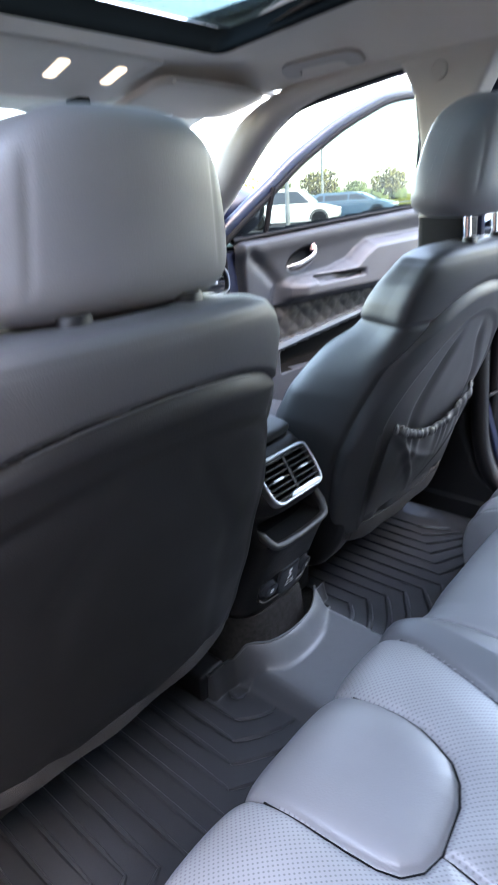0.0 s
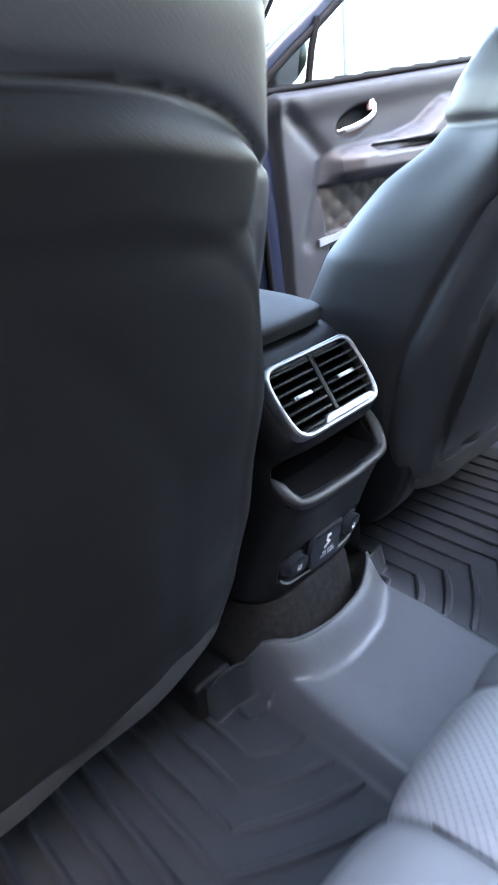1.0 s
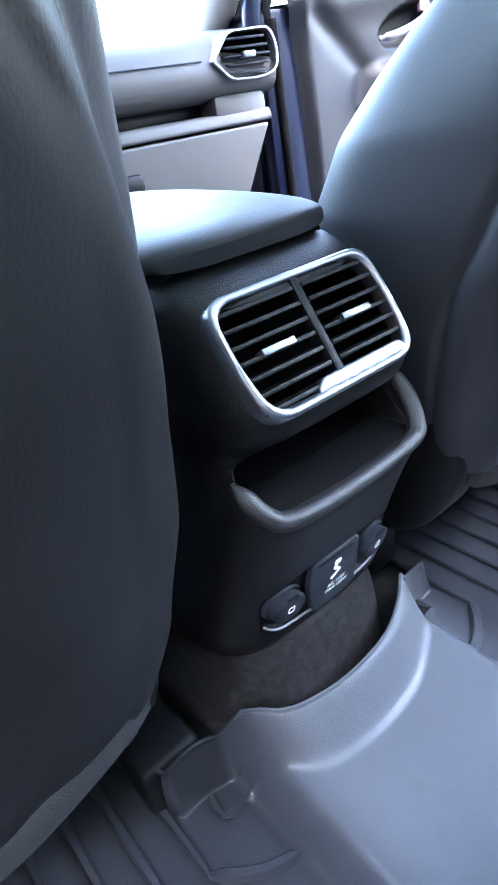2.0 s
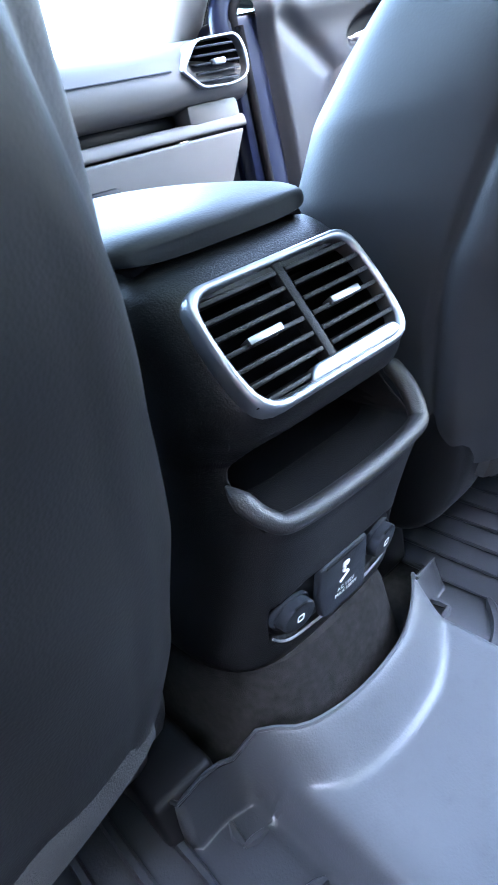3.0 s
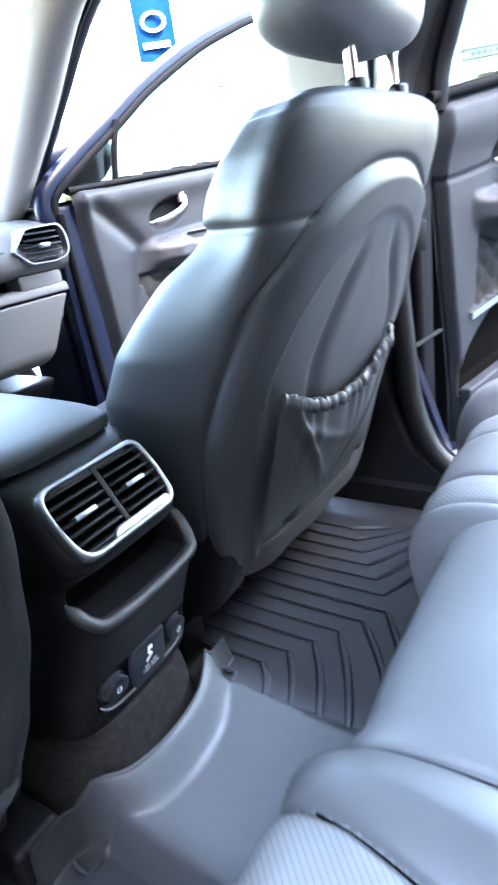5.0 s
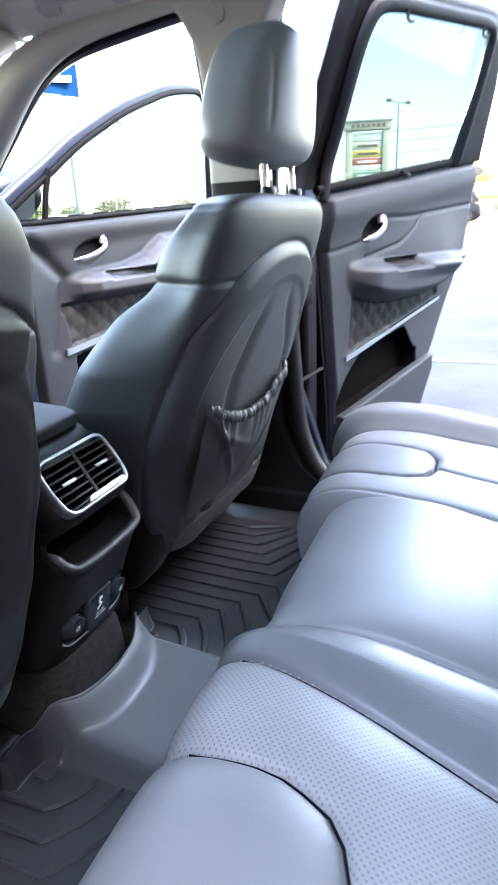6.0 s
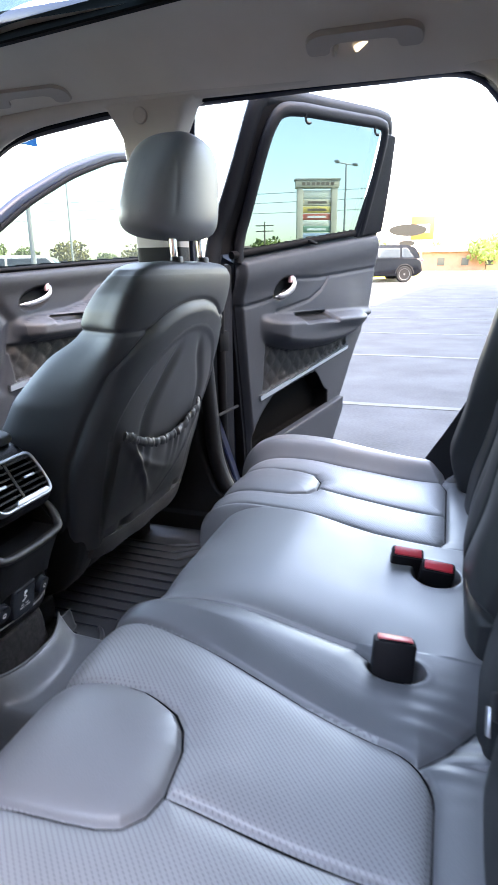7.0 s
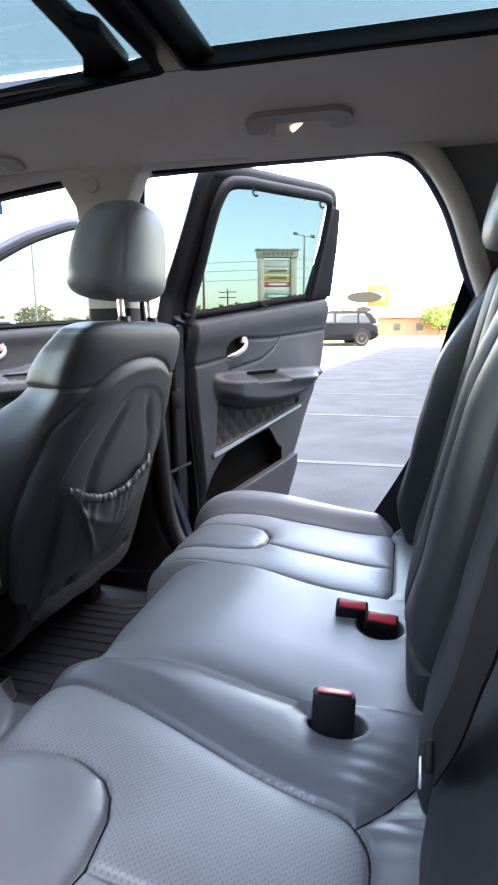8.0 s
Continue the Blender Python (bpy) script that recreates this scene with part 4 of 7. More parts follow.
# ---- front seats ----
# backrests: z, rear y, front y, half width at the rear, half width at the front
SEAT_PASSENGER = [
    (0.545, -0.040, 0.13, 0.222, 0.235),
    (0.585, -0.052, 0.14, 0.238, 0.25), (0.62, -0.064, 0.162, 0.245, 0.262), (0.7, -0.088, 0.165, 0.254, 0.286), (0.8, -0.117, 0.15, 0.262, 0.298), (0.86, -0.135, 0.12, 0.265, 0.285),
    (0.9, -0.146, 0.09, 0.267, 0.262), (0.94, -0.158, 0.056, 0.268, 0.232), (0.97, -0.167, 0.01, 0.27, 0.208), (0.988, -0.172, -0.006, 0.27, 0.198), (1.005, -0.176, -0.012, 0.27, 0.208),
    (1.03, -0.184, -0.026, 0.268, 0.212), (1.06, -0.192, -0.048, 0.262, 0.206), (1.085, -0.196, -0.068, 0.248, 0.192), (1.102, -0.194, -0.08, 0.215, 0.178), (1.112, -0.186, -0.093, 0.17, 0.145),
    (1.116, -0.172, -0.11, 0.1, 0.09), (1.117, -0.15, -0.13, 0.02, 0.02),
]
SEAT_DRIVER = [
    (0.585, -0.05, 0.14, 0.224, 0.24), (0.62, -0.064, 0.162, 0.24, 0.262), (0.7, -0.088, 0.165, 0.252, 0.29), (0.8, -0.117, 0.15, 0.256, 0.296), (0.88, -0.14, 0.115, 0.256, 0.28),
    (0.94, -0.158, 0.075, 0.252, 0.252), (0.975, -0.168, 0.024, 0.246, 0.226), (0.992, -0.172, 0.01, 0.243, 0.213), (1.005, -0.176, 0.002, 0.238, 0.212), (1.03, -0.184, -0.01, 0.23, 0.208),
    (1.06, -0.192, -0.034, 0.222, 0.2), (1.085, -0.196, -0.055, 0.205, 0.185), (1.102, -0.194, -0.068, 0.185, 0.168), (1.112, -0.186, -0.085, 0.155, 0.138), (1.116, -0.172, -0.108, 0.1, 0.09),
    (1.117, -0.15, -0.13, 0.02, 0.02),
]


def arch(u, half, top, corner, p=3.2):
    """Height of an arch over |u|."""
    a = np.clip(np.abs(u) / half, 0, 1)
    return top - corner * (1 - np.sqrt(np.clip(1 - a ** p, 0, 1)))


def even_angles(n, p, a, b):
    """n angles that step evenly round a superellipse of half sizes a and b."""
    fine = np.linspace(0, math.tau, 20001)
    x = a * np.sign(np.cos(fine)) * np.abs(np.cos(fine)) ** (2 / p)
    y = b * np.sign(np.sin(fine)) * np.abs(np.sin(fine)) ** (2 / p)
    run = np.concatenate([[0], np.cumsum(np.hypot(np.diff(x), np.diff(y)))])
    return np.interp((np.arange(n) + 0.5) * run[-1] / n, run, fine)


def side_seam(z):
    """Where the seam between leather and vinyl runs along the side of a backrest."""
    return np.interp(z, [0.53, 0.62, 0.70, 0.75, 0.777, 0.836, 0.86, 0.92, 0.96, 1.04], [0.035, 0.012, -0.006, -0.022, -0.037, -0.066, -0.080, -0.113, -0.138, -0.15])


PANEL = 0.885   # share of the half width that the back panel takes


def side_lines(fine, p, n, zs, yr, yf, wr, wf, dome):
    """Angles (n, heights) round the backrest, with one line of the grid laid along each side seam."""
    m = len(fine)
    s = (np.arange(m) + 0.5) / m
    sn = np.sin(fine)
    sy = np.sign(sn) * np.abs(sn) ** (2 / p)
    sx = np.abs(np.cos(fine)) ** (2 / p)
    left, right = (s > 0.5) & (s < 0.74), (s > 0.76) & (s < 1)
    low, high = [], []
    for z, a, b, c, e in zip(zs, yr, yf, wr, wf):
        y = (a + b) / 2 + sy * (b - a) / 2 + dome * (sx * (c + (e - c) * (sy + 1) / 2) / 0.22) ** 2.2 * (sy < 0) * (-sy)
        gap = np.abs(y - side_seam(z))
        low.append(s[left][np.argmin(gap[left])])
        high.append(s[right][np.argmin(gap[right])])
    s_l = float(s[left][np.argmin(np.abs(sx[left] - PANEL))])
    s_r = float(s[right][np.argmin(np.abs(sx[right] - PANEL))])
    low, high = np.clip(blur(np.array(low), 3), 0.52, s_l - 0.012), np.clip(blur(np.array(high), 3), s_r + 0.012, 0.98)
    at = [round(v * n) / n for v in (float(np.median(low)), s_l, s_r, float(np.median(high)))]
    even = np.arange(n) / n
    cols = [np.interp(np.interp(even, [0, 0.5, *at[:2], 0.75, *at[2:], 1], [0, 0.5, a, s_l, 0.75, s_r, b, 1]), s, fine) for a, b in zip(low, high)]
    return np.array(cols).T


def front_seat(cx, label, rest_z, rest_y, rest_h, pocket):
    t = thing("front_seat", (cx, 0.2, 0.35), label, "car seat", "front seats")
    foot = 0.545 if pocket else 0.585
    zs = np.concatenate([np.linspace(foot, 1.09, 150), np.linspace(1.0915, 1.117, 18)])
    yr, yf, wr, wf = lerp_table(SEAT_PASSENGER if pocket else SEAT_DRIVER, zs)
    dome = 0.010 if pocket else 0.018
    yr, yf, wr, wf = blur(yr, 2), blur(yf, 2), blur(wr, 1), blur(wf, 1)
    p = 5.0
    th = side_lines(even_angles(4000, p, 0.25, 0.13), p, 420, zs, yr, yf, wr, wf, dome)
    sx = np.sign(np.cos(th)) * np.abs(np.cos(th)) ** (2 / p)
    sy = np.sign(np.sin(th)) * np.abs(np.sin(th)) ** (2 / p)
    k = (sy + 1) / 2
    U = sx * (wr[None] * (1 - k) + wf[None] * k)
    Y = (yr + yf)[None] / 2 + sy * (yf - yr)[None] / 2
    Z = np.broadcast_to(zs, U.shape)
    # the back face is slightly convex from side to side
    Y = Y + dome * (np.abs(U) / 0.22) ** 2.2 * (sy < 0) * (-sy)
    pos = np.stack([U + cx, Y, Z], -1)
    rear = (sy < -0.25) & np.ones_like(Z, bool)
    if pocket:
        oz, iz = arch(U, 0.272, 1.038, 0.20, 2.2), arch(U, 0.226, 0.990, 0.20, 2.0)
    else:
        oz, iz = arch(U, 0.258, 1.036, 0.12, 3.0), arch(U, 0.226, 0.994, 0.12, 3.2)
    back_y = side_seam(Z)
    sd = np.minimum(oz - Z, (back_y - Y) * 0.9)
    in_o, in_i = (oz - Z > 0) & ((back_y - Y) * 0.9 > 0.0016), rear & (Z < iz) & (np.abs(sx) < PANEL + 0.0005)
    disp = -0.0045 * np.exp(-(sd / 0.0052) ** 2) + 0.009 * smooth01(sd, 0.0, 0.022)
    edge = np.clip(np.minimum((iz - Z) * 0.8, (PANEL - np.abs(sx)) * 0.25), 0, 1)
    disp -= np.where(in_i, (0.005 if pocket else 0.0025) * smooth01(edge, 0.0, 0.016), 0)
    disp -= np.where(~in_o, 0.004 * np.exp(-((Z - 0.993) / 0.0040) ** 2), 0)
    # vertical ridges pressed into the panel
    groove = 0.132 - 0.085 * smooth01(Z, 0.80, 0.99)
    disp -= np.where(in_i, (0.009 if pocket else 0.0015) * np.exp(-((np.abs(U) - groove) / 0.017) ** 2) * smooth01(edge, 0.01, 0.06), 0)
    # leather creases
    rng = np.random.RandomState(4)
    for _ in range(10):
        a, b, w = rng.uniform(20, 60), rng.uniform(0, 6), rng.uniform(0.0001, 0.00025)
        disp += w * np.sin(a * Z + b + 9 * U * rng.uniform(-1, 1))
    seam_side = (sy > 0.80) & (sy < 0.84)
    disp -= np.where(seam_side & np.ones_like(Z, bool), 0.002, 0)
    region = np.where(in_i, 2, np.where(in_o, 1, 0))
    # the two seats differ only by light and shade put into their tones
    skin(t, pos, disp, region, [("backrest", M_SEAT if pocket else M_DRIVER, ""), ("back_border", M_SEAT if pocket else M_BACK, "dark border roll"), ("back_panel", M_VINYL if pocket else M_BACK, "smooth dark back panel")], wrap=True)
    if not pocket:
        # raised piping along the arched seam
        P, line = LAST["grid"], []
        for i in range(P.shape[0]):
            hit = np.nonzero(in_o[i])[0]
            if len(hit) and rear[i, hit[-1]]:
                line.append(P[i, hit[-1]])
        line = np.array(sorted(line, key=lambda q: q[0]))
        line = np.stack([blur(blur(line[:, k], 12), 12) for k in range(3)], -1)[::4]
        part("piping", tube([Vector(q) + Vector((0, -0.0012, 0)) for q in line], 0.0017, 8), M_SEAT, t, "rounded seam piping")
    # lower end of the backrest and its cloth skirt
    skirt = []
    for u in np.linspace(-0.212, 0.212, 40):
        skirt.append((u, (-0.035 if pocket else -0.045) + dome * (abs(u) / 0.22) ** 2.2 + 0.016 * (abs(u) / 0.212) ** 8, 0.0012 * math.sin(u * 45)))
    loops = [[Vector((cx + u, y + o, z)) for o, z in ((-0.0145, foot + 0.016), (-0.0135 + w, foot), (-0.004 + w, foot - 0.026 + w), (0.006 + w, foot - 0.026 + w), (0.004, foot + 0.002), (-0.004, foot + 0.016))] for u, y, w in skirt]
    part("skirt", loft(loops), material("seat_skirt_cloth", (0.040, 0.039, 0.040), 0.9, spec=0.1, bump=0.6, bump_scale=900), t, "grey cloth skirt below the back panel")
    # cushion, side panels added to keep light out below the seat, rails
    cu = [[Vector((cx + hw * sx_, y, 0.50 + dz)) for sx_, dz in ((-1, 0), (-1.02, 0.07), (-0.95, 0.115), (-0.7, 0.105), (0, 0.095), (0.7, 0.105), (0.95, 0.115), (1.02, 0.07), (1, 0))] for y, hw in ((0.06, 0.24), (0.12, 0.255), (0.40, 0.265), (0.58, 0.26), (0.63, 0.23))]
    part("seat_cushion", loft(cu), M_SEAT, t)
    part("seat_base", box(cx - 0.225, cx + 0.225, 0.06, 0.56, 0.43, 0.56, 0.02), M_BLACK, t)
    inner = -1 if cx > 0 else 1
    for s in (-1, 1):
        part("side_light_block", box(cx + s * 0.225 - 0.008, cx + s * 0.225 + 0.008, 0.13, 0.56, 0.36, 0.50, 0.005), M_BLACK, t)
    part("recliner_cover", puff(round_poly([(0.15, 0.42), (0.061, 0.431), (0.018, 0.475), (-0.012, 0.535), (-0.018, 0.590), (0.010, 0.632), (0.12, 0.66)], 0.03, 4), lambda u, v, h: Vector((cx + inner * (0.240 + h), u + (0 if pocket else 0.03), v)), 0.05, 0.012, 0.004), M_PLASTIC, t)
    for s in (-1, 1):
        part("rail", box(cx + s * 0.205 - 0.022, cx + s * 0.205 + 0.022, 0.14, 0.55, 0.37, 0.43, 0.008), M_BLACK, t)
        part("rail_cover", box(cx + s * 0.230 - 0.032, cx + s * 0.230 + 0.032, 0.045 if cx < 0 else 0.10, 0.20, 0.350, 0.412, 0.010, seg=3), M_BLACK, t)
    # headrest with its posts
    zt = np.sin(np.linspace(-1, 1, 56) * math.pi / 2)
    zz = rest_z + rest_h * zt
    f = np.maximum(np.where((zt > 0) & pocket, (1 - np.abs(zt) ** 4.0) ** 0.42, (1 - np.abs(zt) ** 6) ** 0.33), 0.004)
    hw = (0.152 - 0.070 * ((zt + 1) / 2) ** 2.0 if pocket else 0.161 - 0.025 * (zt + 1) / 2 - 0.050 * ((zt + 1) / 2) ** 4) * f
    yc = rest_y - 0.022 * (zt + 1) / 2
    dp = (0.068 - 0.004 * zt) * f
    p2 = 3.8 if pocket else 4.6
    hx = cx - 0.006 if pocket else cx + 0.012
    th = even_angles(240, p2, 0.13, 0.066)
    sx2 = np.sign(np.cos(th)) * np.abs(np.cos(th)) ** (2 / p2)
    sy2 = np.sign(np.sin(th)) * np.abs(np.sin(th)) ** (2 / p2)
    Uh = sx2[:, None] * hw[None]
    Yh = yc[None] + sy2[:, None] * dp[None]
    pos = np.stack([Uh + hx, Yh + 0.02 * (np.abs(Uh) / 0.137) ** 2 * (sy2[:, None] < 0), np.broadcast_to(zz, Uh.shape)], -1)
    dh = np.zeros(Uh.shape)
    side = np.abs(np.abs(Uh) - 0.112 + 0.02 * (zt[None] + 1) / 2)
    dh -= 0.0016 * np.exp(-(side / 0.0042) ** 2) * (1 - smooth01(np.abs(zt), 0.35, 0.7))[None]
    head = skin(t, pos, dh, np.zeros(Uh.shape, int), [("headrest", M_REST, "padded grey leather headrest")], wrap=True)[0]
    px, py = (0.012, -0.166) if pocket else (0.008, -0.150)
    for x in (px - 0.067, px + 0.067):
        lean = 0.10
        part("post", tube([(cx + x, py + lean * 0.03, 1.085), (cx + x, py + 0.012, rest_z - 0.03)], 0.0068, 12), M_CHROME, head, "chrome post")
        part("post_guide", loft([[Vector((cx + x + r * 1.4 * math.cos(a), py + r * math.sin(a), z)) for a in np.linspace(0, math.tau, 16, endpoint=False)] for r, z in ((0.012, 1.105), (0.012, 1.121), (0.010, 1.124))]), M_PLASTIC, t)
    if pocket:
        # sagging map pocket with a gathered elastic hem
        us, vs = np.linspace(-0.215, 0.141, 140), np.linspace(0, 1, 48)
        Ug, Vg = np.meshgrid(us, vs, indexing="ij")
        side = (Ug + 0.037) / 0.178
        top = 0.803 - 0.050 * (1 - side ** 2)
        Zg = 0.590 + (top - 0.590) * Vg
        yb = np.interp(Zg, [0.53, 0.60, 0.70, 0.80, 0.88], [-0.035, -0.058, -0.088, -0.117, -0.140])
        sag = 0.018 * np.sin(Vg * math.pi * 0.75) * (1 - np.abs(side) ** 4) + 0.006
        fold = 0.0032 * np.sin(Ug * 150 + 2.0 * np.sin(Ug * 40)) * Vg ** 4
        # slack folds that hang from the upper corners
        for u0, v0, k, amp in ((-0.20, 1.0, 1.15, 0.0060), (-0.19, 0.85, 0.9, 0.0045), (0.12, 1.0, -1.1, 0.0050), (-0.12, 0.7, 0.35, 0.0030)):
            line = (Vg - v0) + k * (Ug - u0) / 0.17
            fold = fold + amp * np.exp(-(line / 0.055) ** 2) * np.exp(-((Ug - u0) / 0.11) ** 2)
        Yg = yb + 0.010 * (np.abs(Ug) / 0.22) ** 2.2 - sag - fold
        skin(t, np.stack([Ug + cx, Yg, Zg], -1), np.zeros(Ug.shape), np.zeros(Ug.shape, int), [("map_pocket", M_VINYL, "sagging dark map pocket with gathered hem")])
        hem = []
        for i in range(len(us)):
            u = us[i]
            ruff = 1 + 0.10 * math.sin(u * 430 + 5.0 * math.sin(u * 31)) + 0.10 * math.sin(u * 790 + 3.0 * math.sin(u * 53))
            hem.append(((cx + u, Yg[i, -1] + 0.001 - 0.0012 * math.sin(u * 430 + 5 * math.sin(u * 31)), Zg[i, -1] - 0.006 + 0.0012 * math.sin(u * 210)), 0.0048 * ruff))
        part("pocket_hem", tube([h[0] for h in hem], [h[1] for h in hem], 10, flat=1.9), M_VINYL, t, "gathered elastic pocket hem")
    return t


front_seat(0.425, "dark grey leather front passenger seat with a sagging map pocket", 1.254, -0.138, 0.098, True)
front_seat(-0.390, "dark grey leather driver seat with a smooth back panel", 1.198, -0.095, 0.088, False)


# ---- rear bench ----
PROFILE = [(-0.300, 0.428), (-0.278, 0.498), (-0.268, 0.550), (-0.270, 0.590), (-0.284, 0.621), (-0.312, 0.640), (-0.350, 0.649), (-0.400, 0.650), (-0.450, 0.646), (-0.520, 0.633), (-0.590, 0.620), (-0.660, 0.613), (-0.730, 0.610), (-0.780, 0.608)]


def cushion_surface(us, shift):
    """Grid over a rear cushion: across u, and v along its front and top."""
    pr = np.array([tuple(p) for p in smooth_path([(0, y, z) for y, z in PROFILE], 6)])[:, 1:]
    L = np.concatenate([[0], np.cumsum(np.hypot(*np.diff(pr, axis=0).T))])
    vs = np.arange(0, L[-1], 0.0024)
    y, z = np.interp(vs, L, pr[:, 0]), np.interp(vs, L, pr[:, 1])
    U, Yg = np.meshgrid(us, y, indexing="ij")
    Zg = np.broadcast_to(z, U.shape).copy()
    sh = shift(U) if callable(shift) else shift
    Yg = Yg + sh * (1 - smooth01(-Yg, 0.33, 0.60))
    return U, Yg, Zg


def wrinkles(U, Y, seed, amp=0.0006):
    rng = np.random.RandomState(seed)
    d = np.zeros_like(U)
    for _ in range(14):
        a, b, c = rng.uniform(-45, 45), rng.uniform(-45, 45), rng.uniform(0, 6)
        d += amp * 0.35 * np.sin(a * U + b * Y + c)
    return d


def bench_left():
    t = thing("rear_bench_seat", (-0.2, -0.5, 0.36), "wide grey leather rear bench cushion with perforated inserts", "car seat", "rear seats")
    U, Y, Z = cushion_surface(np.arange(-0.715, 0.266, 0.0022), lambda u: -0.040 * smooth01(u, -0.12, -0.02))
    mid = -0.0675
    block = [(-0.250, -0.20), (-0.250, -0.370), (-0.253, -0.395), (-0.260, -0.415), (-0.271, -0.439), (-0.288, -0.454), (-0.312, -0.464), (-0.365, -0.470), (-0.390, -0.464), (-0.408, -0.450), (-0.416, -0.430), (-0.420, -0.400), (-0.422, -0.37), (-0.425, -0.20)]
    arc = [(-0.274 + 0.060 * math.cos(q), -0.646 - 0.060 * math.sin(q)) for q in np.linspace(0, math.pi / 2, 8)]
    seamB = [(-0.112, -0.20), (-0.132, -0.33), (-0.164, -0.45), (-0.194, -0.56), (-0.208, -0.62), *arc]
    seamC = [(-0.560, -0.20), (-0.552, -0.45), (-0.545, -0.70)]
    seamR = [(-0.56, -0.706), (-0.274, -0.706)]
    seamX = [(-0.232, -0.688), (-0.205, -0.715), (-0.15, -0.755)]
    seam2 = [(-0.365, -0.471), (-0.368, -0.700)]
    seamA = [(mid, -0.20), (mid - 0.002, -0.45), (mid - 0.006, -0.60), (mid - 0.03, -0.635)]
    seams = [block, seamB, seamC, seamR, seam2, seamA, seamX]
    d = seam_distance(U, Y, seams)
    disp = -0.0050 * np.exp(-(d / 0.0034) ** 2) + 0.0110 * (1 - np.exp(-d / 0.017)) - 0.003
    # plump border roll between the driver place and the middle place
    roll = (U > np.interp(-Y, [0.2, 0.33, 0.45, 0.56, 0.64, 0.70], [-0.112, -0.132, -0.164, -0.194, -0.208, -0.222])) & (U < mid)
    disp += np.where(roll, 0.004 * smooth01(d, 0.0, 0.045), 0) + 0.008 * smooth01(U, -0.18, mid)
    # outer bolster stands higher
    disp += 0.028 * smooth01(-U, 0.555, 0.63) - 0.07 * smooth01(-U, 0.66, 0.72)
    # rounded ends at the split
    disp -= 0.05 * smooth01(U, 0.235, 0.268) ** 2
    disp += 0.006 * (U > mid) * smooth01(d, 0, 0.12)
    # buckle wells
    for bx, by, rx, ry in ((-0.106, -0.655, 0.022, 0.034), (0.140, -0.695, 0.038, 0.036)):
        q = np.hypot((U - bx) / rx, (Y - by) / ry)
        disp -= 0.09 * (1 - smooth01(q, 0.8, 1.05))
        disp += 0.0007 * np.exp(-((q - 1.2) / 0.14) ** 2)
    disp += wrinkles(U, Y, 3)
    ruche = np.exp(-(np.hypot(U + 0.19, Y + 0.72) / 0.05) ** 2)
    disp += 0.0012 * ruche * np.sin(U * 260)
    inblock = inside(U, Y, [(u, v if v < -0.21 else 0.0) for u, v in block])
    left_b = U < np.interp(-Y, [0.2, 0.45, 0.7], [-0.56, -0.552, -0.545])
    corner = (U > -0.274) & (Y < -0.646) & (np.hypot(U + 0.274, Y + 0.646) > 0.060)
    perf = ~roll & (U < mid) & ~inblock & ~left_b & (Y > -0.706) & ~corner
    region = np.where(inblock, 1, np.where(perf, 2, np.where(U >= mid, 3, np.where(roll, 4, 0))))
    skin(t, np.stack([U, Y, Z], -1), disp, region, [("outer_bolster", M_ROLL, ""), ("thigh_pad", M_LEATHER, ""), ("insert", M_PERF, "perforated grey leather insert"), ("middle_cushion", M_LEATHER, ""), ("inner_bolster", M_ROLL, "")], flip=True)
    stitch_lines(t, seams, -0.305)
    part("underside", box(-0.69, 0.245, -0.80, -0.315, 0.36, 0.57, 0.03), M_CARPET, t)
    return t


def bench_right():
    t = thing("rear_bench_seat", (0.48, -0.5, 0.36), "narrow grey leather rear cushion with stitched panels", "car seat", "rear seats")
    U, Y, Z = cushion_surface(np.arange(0.258, 0.716, 0.0022), 0.030)
    block = [(0.372, -0.15), (0.374, -0.36), (0.380, -0.40), (0.398, -0.432), (0.430, -0.445), (0.478, -0.444), (0.510, -0.425), (0.520, -0.39), (0.524, -0.15)]
    seamI = [(0.300, -0.15), (0.300, -0.45), (0.292, -0.70)]
    seamO = [(0.600, -0.15), (0.606, -0.45), (0.626, -0.60), (0.634, -0.70)]
    seamR = [(0.292, -0.70), (0.320, -0.712), (0.60, -0.712), (0.634, -0.700)]
    seam2 = [(0.438, -0.446), (0.440, -0.712)]
    ends = [(0.634, -0.70), (0.70, -0.715)]
    d = seam_distance(U, Y, [block, seamI, seamO, seamR, seam2, ends])
    disp = -0.0050 * np.exp(-(d / 0.0034) ** 2) + 0.0100 * (1 - np.exp(-d / 0.016)) - 0.003
    outer = U > np.interp(-Y, [0.15, 0.45, 0.6, 0.7], [0.600, 0.606, 0.626, 0.634])
    disp += np.where(outer, 0.030 * smooth01(d, 0, 0.05), 0) - 0.06 * smooth01(U, 0.685, 0.72)
    disp -= 0.05 * smooth01(-U, -0.285, -0.255) ** 2
    disp += wrinkles(U, Y, 8)
    inblock = inside(U, Y, [(u, v if v < -0.16 else 0.0) for u, v in block])
    perf = ~outer & (U > np.interp(-Y, [0.15, 0.45, 0.7], [0.300, 0.300, 0.292])) & ~inblock & (Y > -0.712)
    region = np.where(inblock, 1, np.where(perf, 2, np.where(outer, 3, 0)))
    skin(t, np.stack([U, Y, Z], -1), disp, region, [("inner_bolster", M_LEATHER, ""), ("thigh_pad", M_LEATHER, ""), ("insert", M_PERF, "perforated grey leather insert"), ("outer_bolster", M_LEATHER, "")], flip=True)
    stitch_lines(t, [block, seamI, seamO, seamR, seam2, ends], -0.265)
    part("underside", box(0.285, 0.69, -0.80, -0.285, 0.36, 0.57, 0.03), M_CARPET, t)
    return t


